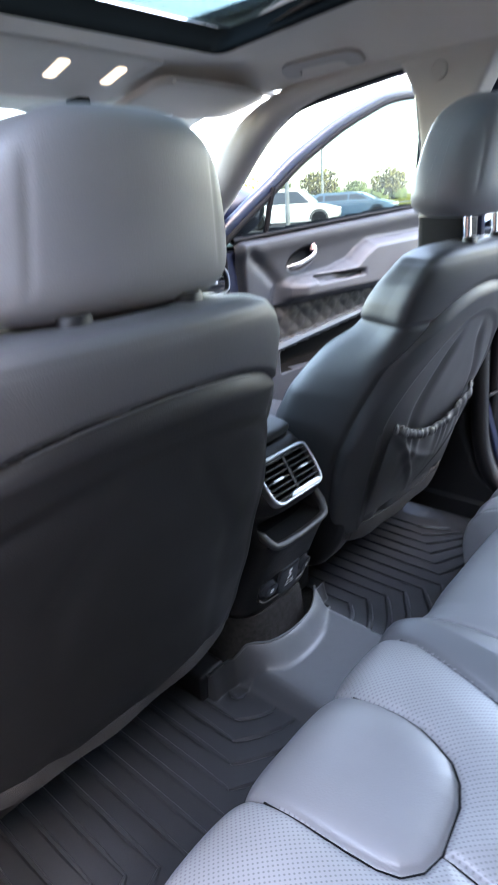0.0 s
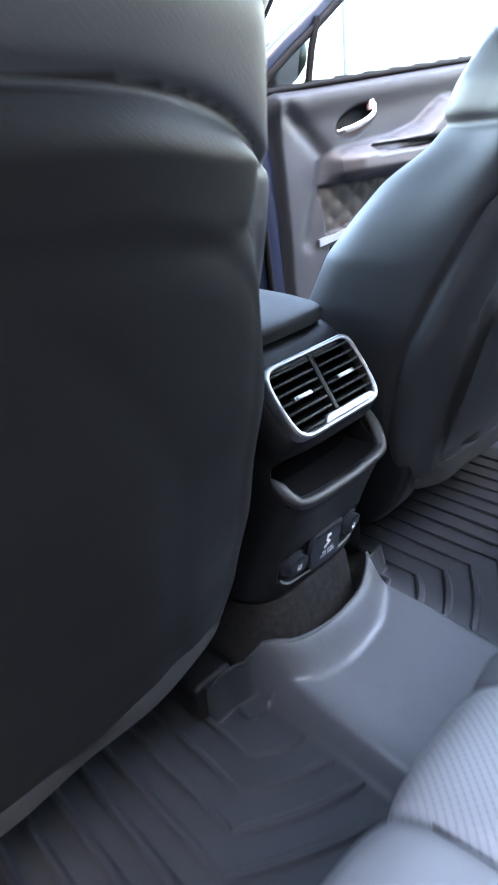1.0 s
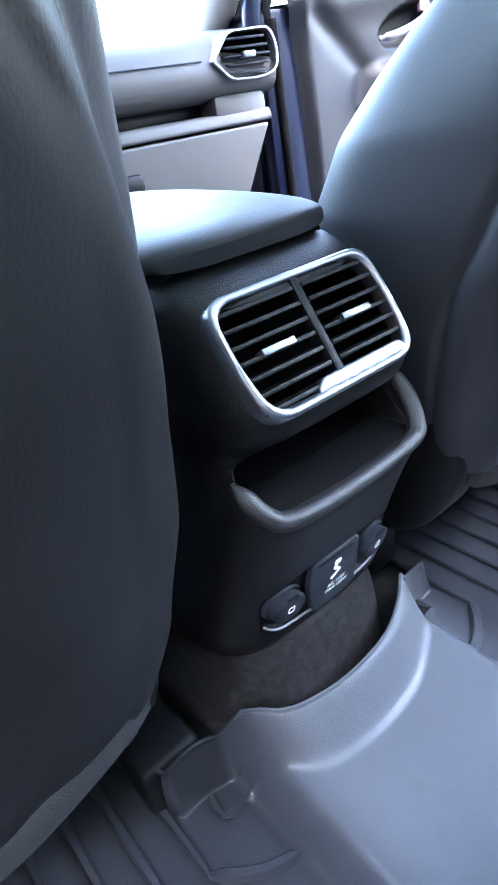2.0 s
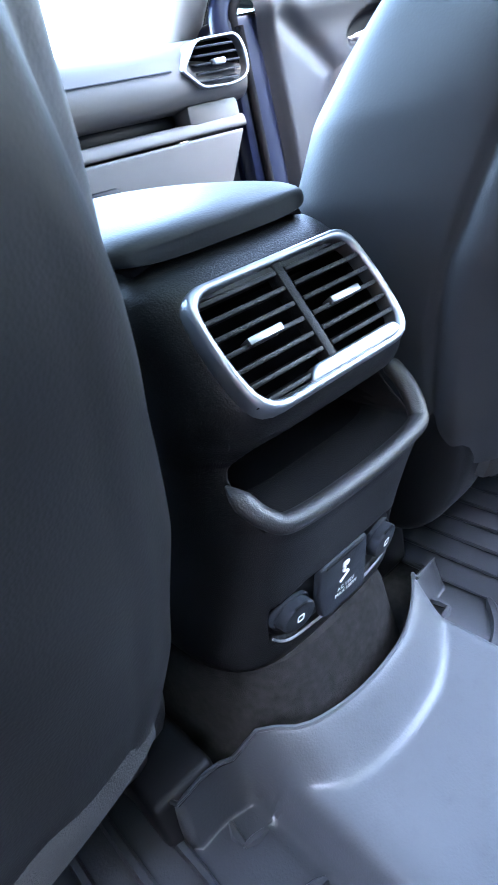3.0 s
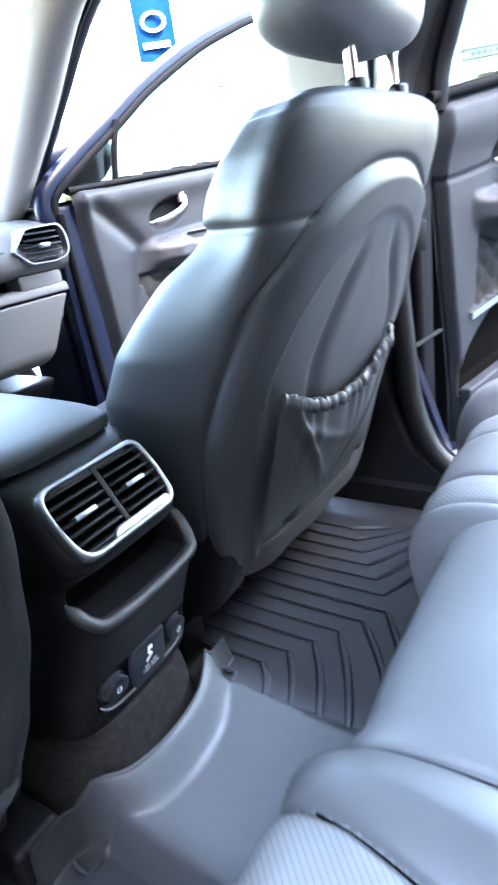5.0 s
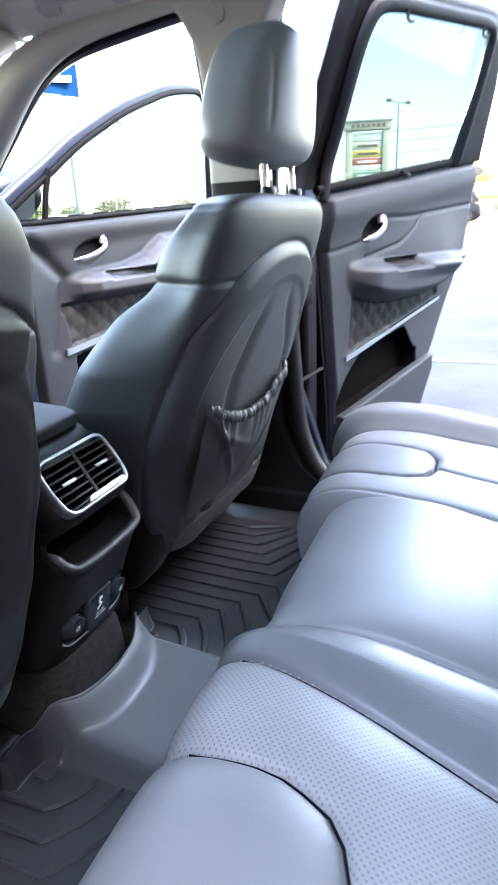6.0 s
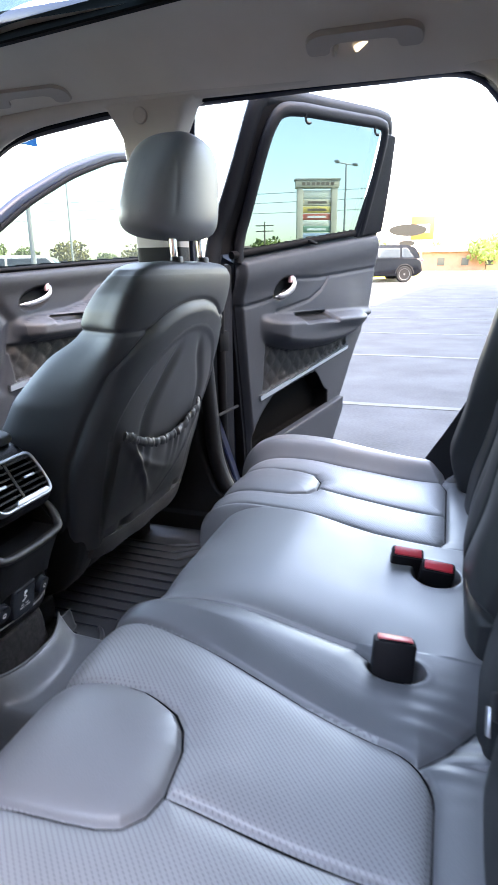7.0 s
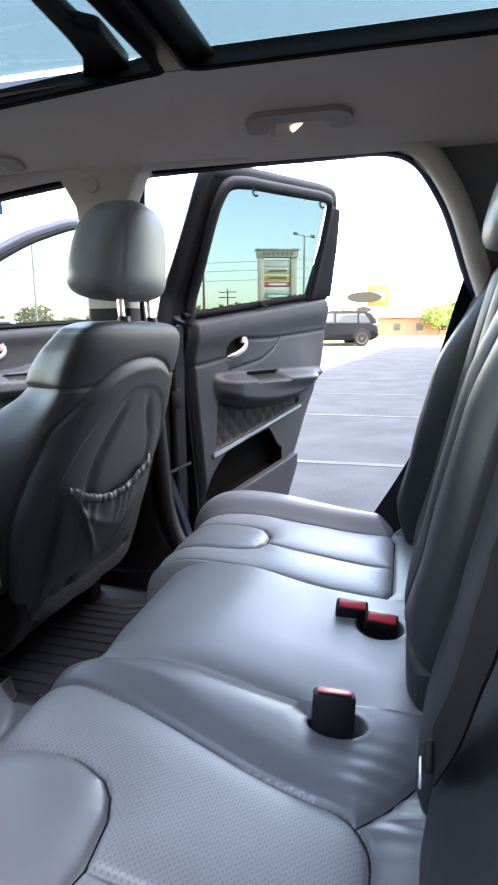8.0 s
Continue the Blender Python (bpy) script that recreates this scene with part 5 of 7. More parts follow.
def bench_back(x0, x1, label, seams, bolsters, rests):
    t = thing("split_rear_seat", ((x0 + x1) / 2, -0.85, 0.6), label, "seat back", "rear seat backs")
    us, zs = np.arange(x0, x1 + 0.001, 0.005), np.arange(0.56, 1.235, 0.005)
    U, Z = np.meshgrid(us, zs, indexing="ij")
    Y = -0.774 - 0.10 * (Z - 0.60) - 0.14 * np.clip(Z - 0.60, 0, 1) ** 2
    d = seam_distance(U, Z, seams)
    disp = -0.012 * np.exp(-(d / 0.005) ** 2) + 0.011 * (1 - np.exp(-d / 0.025)) + wrinkles(U, Z, 5)
    disp += 0.006 * np.exp(-((Z - 0.78) / 0.12) ** 2) + 0.016 * (1 - smooth01(Z, 0.64, 0.80))
    for a, b, hgt in bolsters:
        c, w = (a + b) / 2, abs(b - a) / 2
        disp += hgt * np.exp(-((U - c) / (w * 0.95)) ** 6) * smooth01(Z, 0.56, 0.70) * (1 - smooth01(Z, 0.98, 1.2))
    def edge(dist, r):
        q = np.clip(r - dist, 0, r)
        return r - np.sqrt(r * r - q * q)
    disp -= edge(1.235 - Z, 0.05) + edge(U - x0, 0.035) + edge(x1 - U, 0.035)
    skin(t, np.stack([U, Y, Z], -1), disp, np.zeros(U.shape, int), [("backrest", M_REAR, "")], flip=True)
    loops = [[Vector((x, -0.752 - 0.10 * (z - 0.6) - 0.14 * max(0, z - 0.6) ** 2 - o, z)) for x, o in ((x0 + 0.012, 0.05), (x1 - 0.012, 0.05), (x1 - 0.012, 0.13), (x0 + 0.012, 0.13))] for z in np.linspace(0.56, 1.20, 8)]
    part("back_shell", loft(loops), M_CARPET, t)
    for rx in rests:
        zt = np.linspace(-1, 1, 30)
        f = np.maximum((1 - np.abs(zt) ** 3.2) ** 0.42, 0.004)
        th = np.arange(48) * math.tau / 48
        sx2 = np.sign(np.cos(th)) * np.abs(np.cos(th)) ** 0.62
        sy2 = np.sign(np.sin(th)) * np.abs(np.sin(th)) ** 0.62
        pos = np.stack([rx + sx2[:, None] * (0.125 * f)[None], -0.905 - 0.02 * zt[None] + sy2[:, None] * (0.05 * f)[None], np.broadcast_to(1.315 + 0.082 * zt, (48, 30))], -1)
        h = skin(t, pos, np.zeros((48, 30)), np.zeros((48, 30), int), [("headrest", M_LEATHER, "padded grey leather headrest")], wrap=True)[0]
        for dx in (-0.06, 0.06):
            part("post", tube([(rx + dx, -0.895, 1.18), (rx + dx, -0.90, 1.27)], 0.006, 10), M_CHROME, h, "chrome post")


bench_left()
bench_right()
bench_back(-0.70, 0.262, "wide grey leather rear backrest with side bolsters", [[(-0.53, 0.56), (-0.54, 1.2)], [(-0.22, 0.56), (-0.20, 1.2)], [(-0.065, 0.56), (-0.065, 1.22)], [(0.10, 0.66), (0.10, 1.22)], [(-0.065, 0.685), (0.10, 0.66), (0.262, 0.69)]], [(-0.70, -0.55, 0.04), (-0.058, 0.225, 0.030)], (-0.37,))
bench_back(0.272, 0.70, "narrow grey leather rear backrest with side bolsters", [[(0.31, 0.56), (0.32, 1.2)], [(0.43, 0.56), (0.43, 1.2)], [(0.565, 0.56), (0.555, 1.2)]], [(0.565, 0.70, 0.045)], (0.44,))


# ---- buckles and belts ----
def buckle(x, y, z, rz, tilt, lean, label):
    t = thing("seat_belt_buckle", (x, y, z - 0.08), label, "buckle", "rear belt buckles")
    m = Matrix.Translation((x, y, z)) @ pose(0, 0, 0, tilt, lean, rz)
    part("housing", box(-0.013, 0.013, -0.0255, 0.0255, -0.085, 0.0, 0.004, m=m), M_BLACK, t)
    part("button", box(-0.0085, 0.0085, -0.021, 0.021, -0.003, 0.0025, 0.0015, m=m), M_RED, t, "red release button")
    part("slot", box(-0.0105, -0.0092, -0.02, 0.02, -0.004, 0.0012, 0.0004, m=m, seg=1), M_BLACK, t)
    return t


buckle(-0.094, -0.652, 0.663, 8, 4, 14, "black belt buckle standing upright with red button")
buckle(0.158, -0.652, 0.657, 4, 6, -20, "black belt buckle with red button in the seat gap")
buckle(0.132, -0.700, 0.652, 0, 6, -22, "black belt buckle with red button leaning on the backrest")


def webbing(name, label, pts, width, side, end=None):
    t = thing(name, pts[0], label, "seat belt", "rear seat belts")
    path = smooth_path(pts, 6)
    bm = bmesh.new()
    loops = []
    for i, p in enumerate(path):
        s = Vector(side).normalized() * ((width + ((end or width) - width) * i / (len(path) - 1)) / 2)
        d = (path[min(i + 1, len(path) - 1)] - path[max(i - 1, 0)]).normalized()
        nn = d.cross(s).normalized() * 0.0009
        loops.append([p - s - nn, p + s - nn, p + s + nn, p - s + nn])
    part("webbing", loft(loops, True, bm), M_BELT, t)
    return t


webbing("seat_belt", "black belt webbing hanging beside the outer backrest", [(0.660, -0.90, 1.36), (0.675, -0.868, 1.26), (0.688, -0.822, 1.09), (0.69, -0.790, 0.95), (0.69, -0.758, 0.80)], 0.040, (0.35, -1, 0), 0.026)
b2 = webbing("seat_belt", "black lap webbing from the anchor to the door side", [(0.69, -0.754, 0.805), (0.69, -0.728, 0.71), (0.69, -0.695, 0.610)], 0.020, (0.1, 0.087, 0.068), 0.125)
part("stop_button", box(0.680, 0.698, -0.768, -0.742, 0.785, 0.812, 0.006), M_PLASTIC, b2)
b3 = webbing("seat_belt", "black belt webbing across the wide backrest with a steel tongue", [(-0.62, -0.83, 1.22), (-0.505, -0.770, 1.02), (-0.440, -0.764, 0.94), (-0.36, -0.762, 0.838), (-0.265, -0.756, 0.728)], 0.047, (0.78, 0, 0.62))
part("tongue_grip", box(-0.026, 0.026, -0.004, 0.004, -0.013, 0.013, 0.003, m=Matrix.Translation((-0.258, -0.752, 0.722)) @ pose(0, 0, 0, 0, 38, 0)), M_BLACK, b3)
part("tongue", box(-0.011, 0.011, -0.0013, 0.0013, -0.026, 0.0, 0.001, m=Matrix.Translation((-0.246, -0.746, 0.712)) @ pose(0, 0, 0, 0, 38, 0)), M_SATIN, b3, "steel tongue")


# ---- floor mat ----
def floor_mat():
    t = thing("floor_mat", (0.0, -0.1, 0.35), "black moulded rubber floor mat with chevron ribs", "floor mat")
    xs = np.arange(-0.70, 0.715, 0.0055)
    fy = np.interp(xs, [-0.72, -0.215, -0.190, -0.186, -0.135, -0.124, -0.096, -0.090, -0.073, -0.03, 0.009, 0.06, 0.099, 0.125, 0.15, 0.158, 0.205, 0.215, 0.24, 0.72],
                   [0.40, 0.40, 0.045, 0.040, 0.043, 0.036, 0.030, 0.010, -0.012, -0.024, -0.026, -0.020, -0.002, 0.015, 0.036, 0.040, 0.045, 0.06, 0.40, 0.40])
    fy = np.where(np.abs(xs) < 0.195, blur(fy, 3), fy)
    vs = np.concatenate([np.linspace(0, 0.9, 70), np.linspace(0.905, 1, 24)])
    U = np.repeat(xs[:, None], len(vs), 1)
    yb = -0.335
    Y = yb + (fy[:, None] - yb) * vs[None]
    near = fy[:, None] - Y
    hump = smooth01(U, -0.118, -0.088) * (1 - smooth01(U, 0.125, 0.165))
    Z = 0.353 + 0.030 * hump + 0.012 * hump * smooth01(Y, -0.25, 0.0)
    inlip = smooth01(U, -0.205, -0.185) * (1 - smooth01(U, 0.205, 0.218))
    lipz = np.interp(U, [-0.2, -0.13, -0.09, 0.0, 0.1, 0.16, 0.21], [0.050, 0.058, 0.045, 0.042, 0.040, 0.045, 0.040])
    Z = Z + inlip * lipz * (1 - smooth01(near, -0.002 - 0.004 * hump, 0.012 + 0.028 * hump)) ** 1.15
    # dished border groove round the driver side well and raised rims at the doors
    Z = Z + 0.02 * smooth01(np.abs(U), 0.655, 0.71)
    Z = Z - 0.006 * np.exp(-((U + 0.105) / 0.012) ** 2) * (Y < 0.0)
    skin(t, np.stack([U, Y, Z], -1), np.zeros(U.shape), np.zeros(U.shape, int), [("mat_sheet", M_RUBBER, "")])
    part("lip_edge", tube([(x, y, 0.353 + 0.042 * float(smooth01(np.array(x), -0.118, -0.088) * (1 - smooth01(np.array(x), 0.125, 0.165))) + float(np.interp(x, [-0.2, -0.13, -0.09, 0.0, 0.1, 0.16, 0.21], [0.050, 0.058, 0.045, 0.042, 0.040, 0.045, 0.040])) + 0.001) for x, y in zip(xs, fy) if -0.186 < x < 0.205][::2], 0.0022, 6), M_RUBBER, t)
    def rib(pts, r=0.0032, h=0.0018):
        part("rib", tube([(x, y, 0.354 + h) for x, y in pts], [r * 0.5, *[r] * (len(pts) - 2), r * 0.5], 6, flat=0.9), M_RUBBER, t)
    for s, x0, y0 in ((1, 0.177, 0.012), (-1, 0.146, 0.002)):
        for k in range(7):   # family towards the tunnel
            ax, ay = x0 + 0.0362 * k, y0 - 0.0272 * k
            if k == 0:
                rib([(s * (ax - 0.004), ay + 0.024), (s * ax, ay + 0.012), (s * ax, ay)], 0.0050, 0.0035)
                rib([(s * ax, ay), (s * (ax - 0.010), ay - 0.003), (s * (ax - 0.022), ay - 0.004)], 0.0050, 0.0035)
                continue
            rib([(s * (ax + 0.004 * q), ay + (0.30 - ay) * q) for q in np.linspace(0, 1, 6)], 0.0036 if s > 0 else 0.0055)
            ex = x0 - 0.028 + 0.045 * max(0, k - 4)
            ey = y0 - 0.022 - 0.044 * min(k, 5)
            rib([(s * (ax + (ex - ax) * q), ay + (ey - ay) * q - 0.008 * math.sin(q * math.pi)) for q in np.linspace(0, 1, 9)], 0.0062)
        for k in range(6):   # family towards the door
            ax, ay = x0 + 0.256 + 0.0362 * k, y0 - 0.142 + 0.0285 * k
            rib([(s * (ax + 0.003 * q), ay + (0.30 - ay) * q) for q in np.linspace(0, 1, 6)], 0.0036 if s > 0 else 0.0055)
            ex = 0.645
            if ex - ax > 0.02:
                rib([(s * (ax + (ex - ax) * q), ay - 0.060 * q - 0.02 * math.sin(q * math.pi / 2)) for q in np.linspace(0, 1, 9)], 0.0062)
    return t


floor_mat()


# ---- the open passenger side doors ----
def frame_tube(F, pts, r, flat=1.0, n=10, closed=False):
    return tube([F(*p) for p in pts], r, n, flat=flat, closed=closed, up=tuple(F(0, 0, 1) - F(0, 0, 0)))


def rear_door():
    H, e, nn = Vector((0.885, -0.105, 0)), Vector((0.936, -0.352, 0)), Vector((-0.352, -0.936, 0))
    def F(s, z, d):
        lean = 0.115 * max(0.0, z - 1.17) / 0.34
        return H + e * s + nn * (d + lean) + Vector((0, 0, z + 0.012))
    t = thing("rear_door", tuple(F(0.0, 0.42, -0.05)), "open rear passenger door with grey trim and tinted window", "car door", "open passenger side doors")
    # inner panel as a relief over (s, z)
    zs = np.arange(0.40, 1.225, 0.005)
    Q, Z = np.meshgrid(np.linspace(0, 1, 190), zs, indexing="ij")
    right = np.interp(Z, [0.40, 0.50, 0.60, 0.651, 0.72, 0.80, 0.85, 0.937, 1.05, 1.093, 1.225], [0.50, 0.552, 0.61, 0.645, 0.685, 0.735, 0.773, 0.809, 0.85, 0.863, 0.847])
    left = np.interp(Z, [0.40, 0.57, 0.8, 1.0, 1.10, 1.2], [0.07, 0.065, 0.038, 0.016, 0.019, 0.035])
    S = left + (right - left) * Q
    d = np.zeros_like(S)
    belt = 1.112 + 0.105 * np.clip(S / 0.86, 0, 1)
    d += 0.018 * np.exp(-((Z - belt + 0.045) / 0.05) ** 2)
    d -= 0.05 * smooth01(Z, belt - 0.018, belt + 0.012)
    # arm rest
    zc = 0.905 - 0.015 * S
    pod = zc + 0.004 - 0.082 * np.sqrt(np.clip(1 - np.abs((S - 0.40) / 0.30) ** 2.4, 0, 1))
    prof = smooth01(Z, pod, pod + 0.040) ** 0.7 * (1 - smooth01(Z, zc + 0.018, zc + 0.050))
    side = smooth01(S, 0.115, 0.20) ** 0.6 * (1 - 0.55 * smooth01(S, 0.60, 0.78))
    d += 0.062 * prof * side
    d += 0.020 * side * smooth01(Z, zc - 0.02, zc + 0.02) * (1 - smooth01(Z, zc + 0.04, 1.10)) * smooth01(S, 0.25, 0.62)
    cup = np.maximum(np.abs(S - 0.375) / 0.095, np.abs(Z - zc - 0.030) / 0.014)
    d -= 0.03 * (1 - smooth01(cup, 0.75, 1.05))
    # seam between upper pad and handle field
    seam = [(0.0, 0.975), (0.10, 0.985), (0.20, 1.00)]
    seam2 = [(0.26, 1.055), (0.44, 1.055), (0.50, 1.06), (0.86, 1.085)]
    seam3 = [(0.50, 1.06), (0.455, 1.02), (0.38, 0.985), (0.28, 0.968), (0.20, 0.955)]
    ds = seam_distance(S, Z, [seam, seam2, seam3])
    d -= 0.005 * np.exp(-(ds / 0.0045) ** 2)
    # speaker field
    tz = 0.695 + (S - 0.11) * (0.105 / 0.53)
    grille = (S > 0.125) & (S < 0.635) & (Z > tz + 0.012) & (Z < np.minimum(zc - 0.03, pod)) & (S > 0.125 + 0.02 * (Z - 0.7) / 0.2)
    d -= np.where(grille, 0.008, 0)
    gx, gz = (S + Z) / 0.030, (S - Z) / 0.030
    d += np.where(grille, 0.0055 * np.abs(np.sin(gx * math.pi / 2) * np.sin(gz * math.pi / 2)), 0)
    # map pocket opening and its outer wall
    zl = 0.548 + (S - 0.07) * 0.165
    zu = np.minimum(tz - 0.022, zl + 0.125 * np.clip((S - 0.07) / 0.12, 0, 1) ** 0.5)
    zt = zu - 0.09 * smooth01(S, 0.42, 0.51)
    mp = smooth01(Z - zl, -0.040, -0.030) * (1 - smooth01(Z - zt, -0.007, 0.006)) * smooth01(S, 0.078, 0.092) * (1 - smooth01(S, 0.500, 0.516))
    pk = mp > 0.03
    d -= 0.055 * mp
    # handle dish
    q = np.hypot((S - 0.232) / 0.052, (Z - 1.025 - 0.25 * (S - 0.232)) / 0.036)
    dish = q < 1.0
    d -= 0.022 * (1 - smooth01(q, 0.6, 1.0))
    # outline of the panel
    d -= 0.03 * (1 - smooth01(right - S, 0.0, 0.02)) + 0.03 * (1 - smooth01(S - left, 0.0, 0.02))
    # the pocket region is blackened to stand for the shade in it
    region = np.where(Z > belt + 0.016, -1, np.where(pk, 2, np.where(grille, 1, np.where(dish, 3, np.where(cup < 0.85, 3, 0)))))
    pos = np.array(H)[None, None] + S[..., None] * np.array(e) + (Z[..., None] + 0.012) * np.array((0, 0, 1.0))
    skin(t, pos + d[..., None] * np.array(nn), np.zeros(S.shape), region, [("inner_panel", M_GREYPLASTIC, ""), ("speaker_mesh", M_GRILLE, "dark quilted speaker mesh"), ("map_pocket", M_RECESS_SHADE, "map pocket with its inner shade coloured black"), ("handle_dish", M_BLACK, "")])
    wall = round_poly([(0.072, 0.425), (0.505, 0.425), (0.545, 0.50), (0.598, 0.588), (0.598, 0.636), (0.508, 0.620), (0.080, 0.549)], [0.01, 0.01, 0.01, 0.01, 0.006, 0.006, 0.006], 3)
    part("pocket_wall", puff(wall, lambda u, v, h: F(u, v - 0.012, 0.022 + h), 0.026, 0.006), M_GREYPLASTIC, t, "grey outer wall of the door pocket")
    # satin strip
    loops = []
    for k in range(20):
        s = 0.108 + 0.535 * k / 19
        z = 0.695 + (s - 0.11) * 0.198
        hh = 0.0075 if s < 0.26 else 0.0055
        if s < 0.26:
            z += 0.001
        loops.append([F(s, z - hh, 0.0), F(s, z - hh, 0.008), F(s, z + hh, 0.008), F(s, z + hh, 0.0)])
    part("trim_strip", loft(loops), M_SATIN, t, "satin silver strip")
    hp = smooth_path([F(0.188, 1.000, 0.004), F(0.21, 1.004, 0.016), F(0.245, 1.018, 0.020), F(0.272, 1.036, 0.016), F(0.282, 1.058, 0.006)], 6)
    part("door_handle", tube(hp, [0.005] * 3 + [0.0095] * (len(hp) - 6) + [0.008] * 3, 10, flat=0.6, up=tuple(nn)), M_HANDLE, t, "bright satin door handle")
    part("lock_tab", box(-0.009, 0.009, -0.006, 0.006, -0.014, 0.014, 0.003, m=Matrix.Translation(F(0.270, 1.056, 0.004)) @ pose(0, 0, 0, 0, 0, -20)), M_LOCK, t, "lock tab with a red mark")
    # body shell of the door behind the panel, painted edge
    sh = round_poly([(-0.085, 0.34), (0.47, 0.34), (0.66, 0.58), (0.80, 0.80), (0.875, 0.95), (0.885, 1.195), (-0.075, 1.115)], [0.03, 0.05, 0.05, 0.05, 0.05, 0.03, 0.02], 4)
    loops = [[F(p.x, p.y, dd) for p in sh] for dd in (-0.066, -0.08, -0.12, -0.135)]
    part("door_shell", loft(loops), M_PAINT, t, "dark blue painted door shell")
    part("edge_seal", frame_tube(F, [(-0.045, 0.42, -0.012), (-0.052, 0.7, -0.012), (-0.055, 0.95, -0.012), (-0.05, 1.10, -0.012)], 0.014), M_SEAL, t, "black rubber edge seal")
    zz = np.linspace(0.42, 1.10, 16)
    rim = [(float(np.interp(z, [0.40, 0.50, 0.60, 0.651, 0.72, 0.80, 0.85, 0.937, 1.05, 1.093], [0.50, 0.552, 0.61, 0.645, 0.685, 0.735, 0.773, 0.809, 0.85, 0.863])) - 0.004, z) for z in zz] + [(float(np.interp(z, [0.40, 0.57, 0.8, 1.0, 1.10], [0.07, 0.065, 0.038, 0.016, 0.019])) + 0.004, z) for z in zz[::-1]]
    part("panel_edge", loft([[F(a, b, dd) for a, b in rim] for dd in (-0.022, -0.075)], False), M_PLASTIC, t, "dark panel edge")
    part("front_edge", box(-0.055, 0.045, -0.030, 0.030, 0.36, 1.10, 0.012, m=Matrix.Translation(F(-0.035, 0, -0.045)) @ pose(0, 0, 0, 0, 0, -20.6)), M_FRAME, t, "black hinge edge")
    # window frame
    outer = smooth_path([(-0.045, 1.10, 0), (-0.015, 1.22, 0), (0.006, 1.36, 0), (0.016, 1.46, 0), (0.030, 1.505, 0), (0.075, 1.518, 0), (0.29, 1.532, 0), (0.48, 1.546, 0), (0.675, 1.558, 0), (0.722, 1.545, 0), (0.745, 1.50, 0), (0.785, 1.42, 0), (0.845, 1.27, 0), (0.872, 1.20, 0)], 5)
    part("window_frame", frame_tube(F, [(p.x, p.y, -0.045) for p in outer], 0.030, flat=0.6), M_FRAME, t, "black outer frame")
    inner = smooth_path([(0.030, 1.10, 0), (0.044, 1.24, 0), (0.050, 1.374, 0), (0.060, 1.440, 0), (0.088, 1.482, 0), (0.16, 1.499, 0), (0.306, 1.511, 0), (0.502, 1.526, 0), (0.612, 1.533, 0), (0.664, 1.516, 0), (0.690, 1.414, 0), (0.711, 1.259, 0), (0.716, 1.20, 0)], 5)
    part("frame_trim", frame_tube(F, [(p.x, p.y, -0.012) for p in inner], 0.018, flat=0.7), M_FRAME, t, "dark plastic frame trim")
    fill = [(p.x, p.y) for p in outer if p.y > 1.11] 
    fin = [(p.x, p.y) for p in inner if p.y > 1.11]
    bm = bmesh.new()
    n = 60
    def resample(pl):
        L = [0]
        for a, b in zip(pl, pl[1:]):
            L.append(L[-1] + math.hypot(b[0] - a[0], b[1] - a[1]))
        q = np.linspace(0, L[-1], n)
        return list(zip(np.interp(q, L, [a[0] for a in pl]), np.interp(q, L, [a[1] for a in pl])))
    A, B = resample(fill), resample(fin)
    va = [bm.verts.new(F(s, z, -0.03)) for s, z in A]
    vb = [bm.verts.new(F(s, z, -0.022)) for s, z in B]
    for i in range(n - 1):
        bm.faces.new((va[i], va[i + 1], vb[i + 1], vb[i]))
    part("frame_web", bm, M_SEAL, t, "black inner frame web")
    tri = round_poly([(0.690, 1.190), (0.872, 1.215), (0.800, 1.40), (0.742, 1.515), (0.668, 1.515), (0.692, 1.40)], 0.01, 3)
    part("corner_trim", puff(tri, lambda u, v, h: F(u, v, h - 0.006), 0.02, 0.006), M_FRAME, t, "dark plastic corner trim")
    g = bmesh.new()
    rows = [[(0.020, 1.10), (0.700, 1.165)], [(0.030, 1.17), (0.705, 1.17)], [(0.046, 1.30), (0.700, 1.30)], [(0.052, 1.40), (0.688, 1.40)], [(0.075, 1.46), (0.676, 1.46)], [(0.100, 1.495), (0.666, 1.530)]]
    vs = [[g.verts.new(F(a + (b - a) * q / 8, za + (zb - za) * q / 8, -0.03)) for q in range(9)] for (a, za), (b, zb) in rows]
    for ra, rb in zip(vs, vs[1:]):
        for q in range(8):
            g.faces.new((ra[q], ra[q + 1], rb[q + 1], rb[q]))
    gp = part("window_pane", g, M_TINT, t, "tinted window glass")
    gp.visible_shadow = False
    part("belt_seal", frame_tube(F, [(0.0, 1.122, -0.012), (0.2, 1.146, -0.012), (0.4, 1.171, -0.012), (0.67, 1.204, -0.012)], 0.011), M_SEAL, t, "black window seal")
    for s, z in ((0.186, 1.486), (0.573, 1.512)):
        part("shade_hook", tube(smooth_path([F(s, z + 0.012, -0.004), F(s, z - 0.010, 0.004), F(s + 0.004, z - 0.018, 0.012), F(s + 0.012, z - 0.016, 0.014)], 4), 0.0038, 6), M_BLACK, t, "small black sunshade hook")
    part("shade_tab", box(-0.022, 0.022, -0.006, 0.006, -0.003, 0.004, 0.002, m=Matrix.Translation(F(0.385, 1.166, 0.008)) @ pose(0, 0, 0, 0, 12, -20)), M_BLACK, t, "small black shade pull")
    # hinges and check strap
    for z in (0.52, 0.90):
        part("hinge", box(-0.008, 0.03, -0.016, 0.016, -0.03, 0.03, 0.008, m=Matrix.Translation((0.835, -0.07, z)) @ pose(0, 0, 0, 0, 0, -30)), M_BLACK, t)
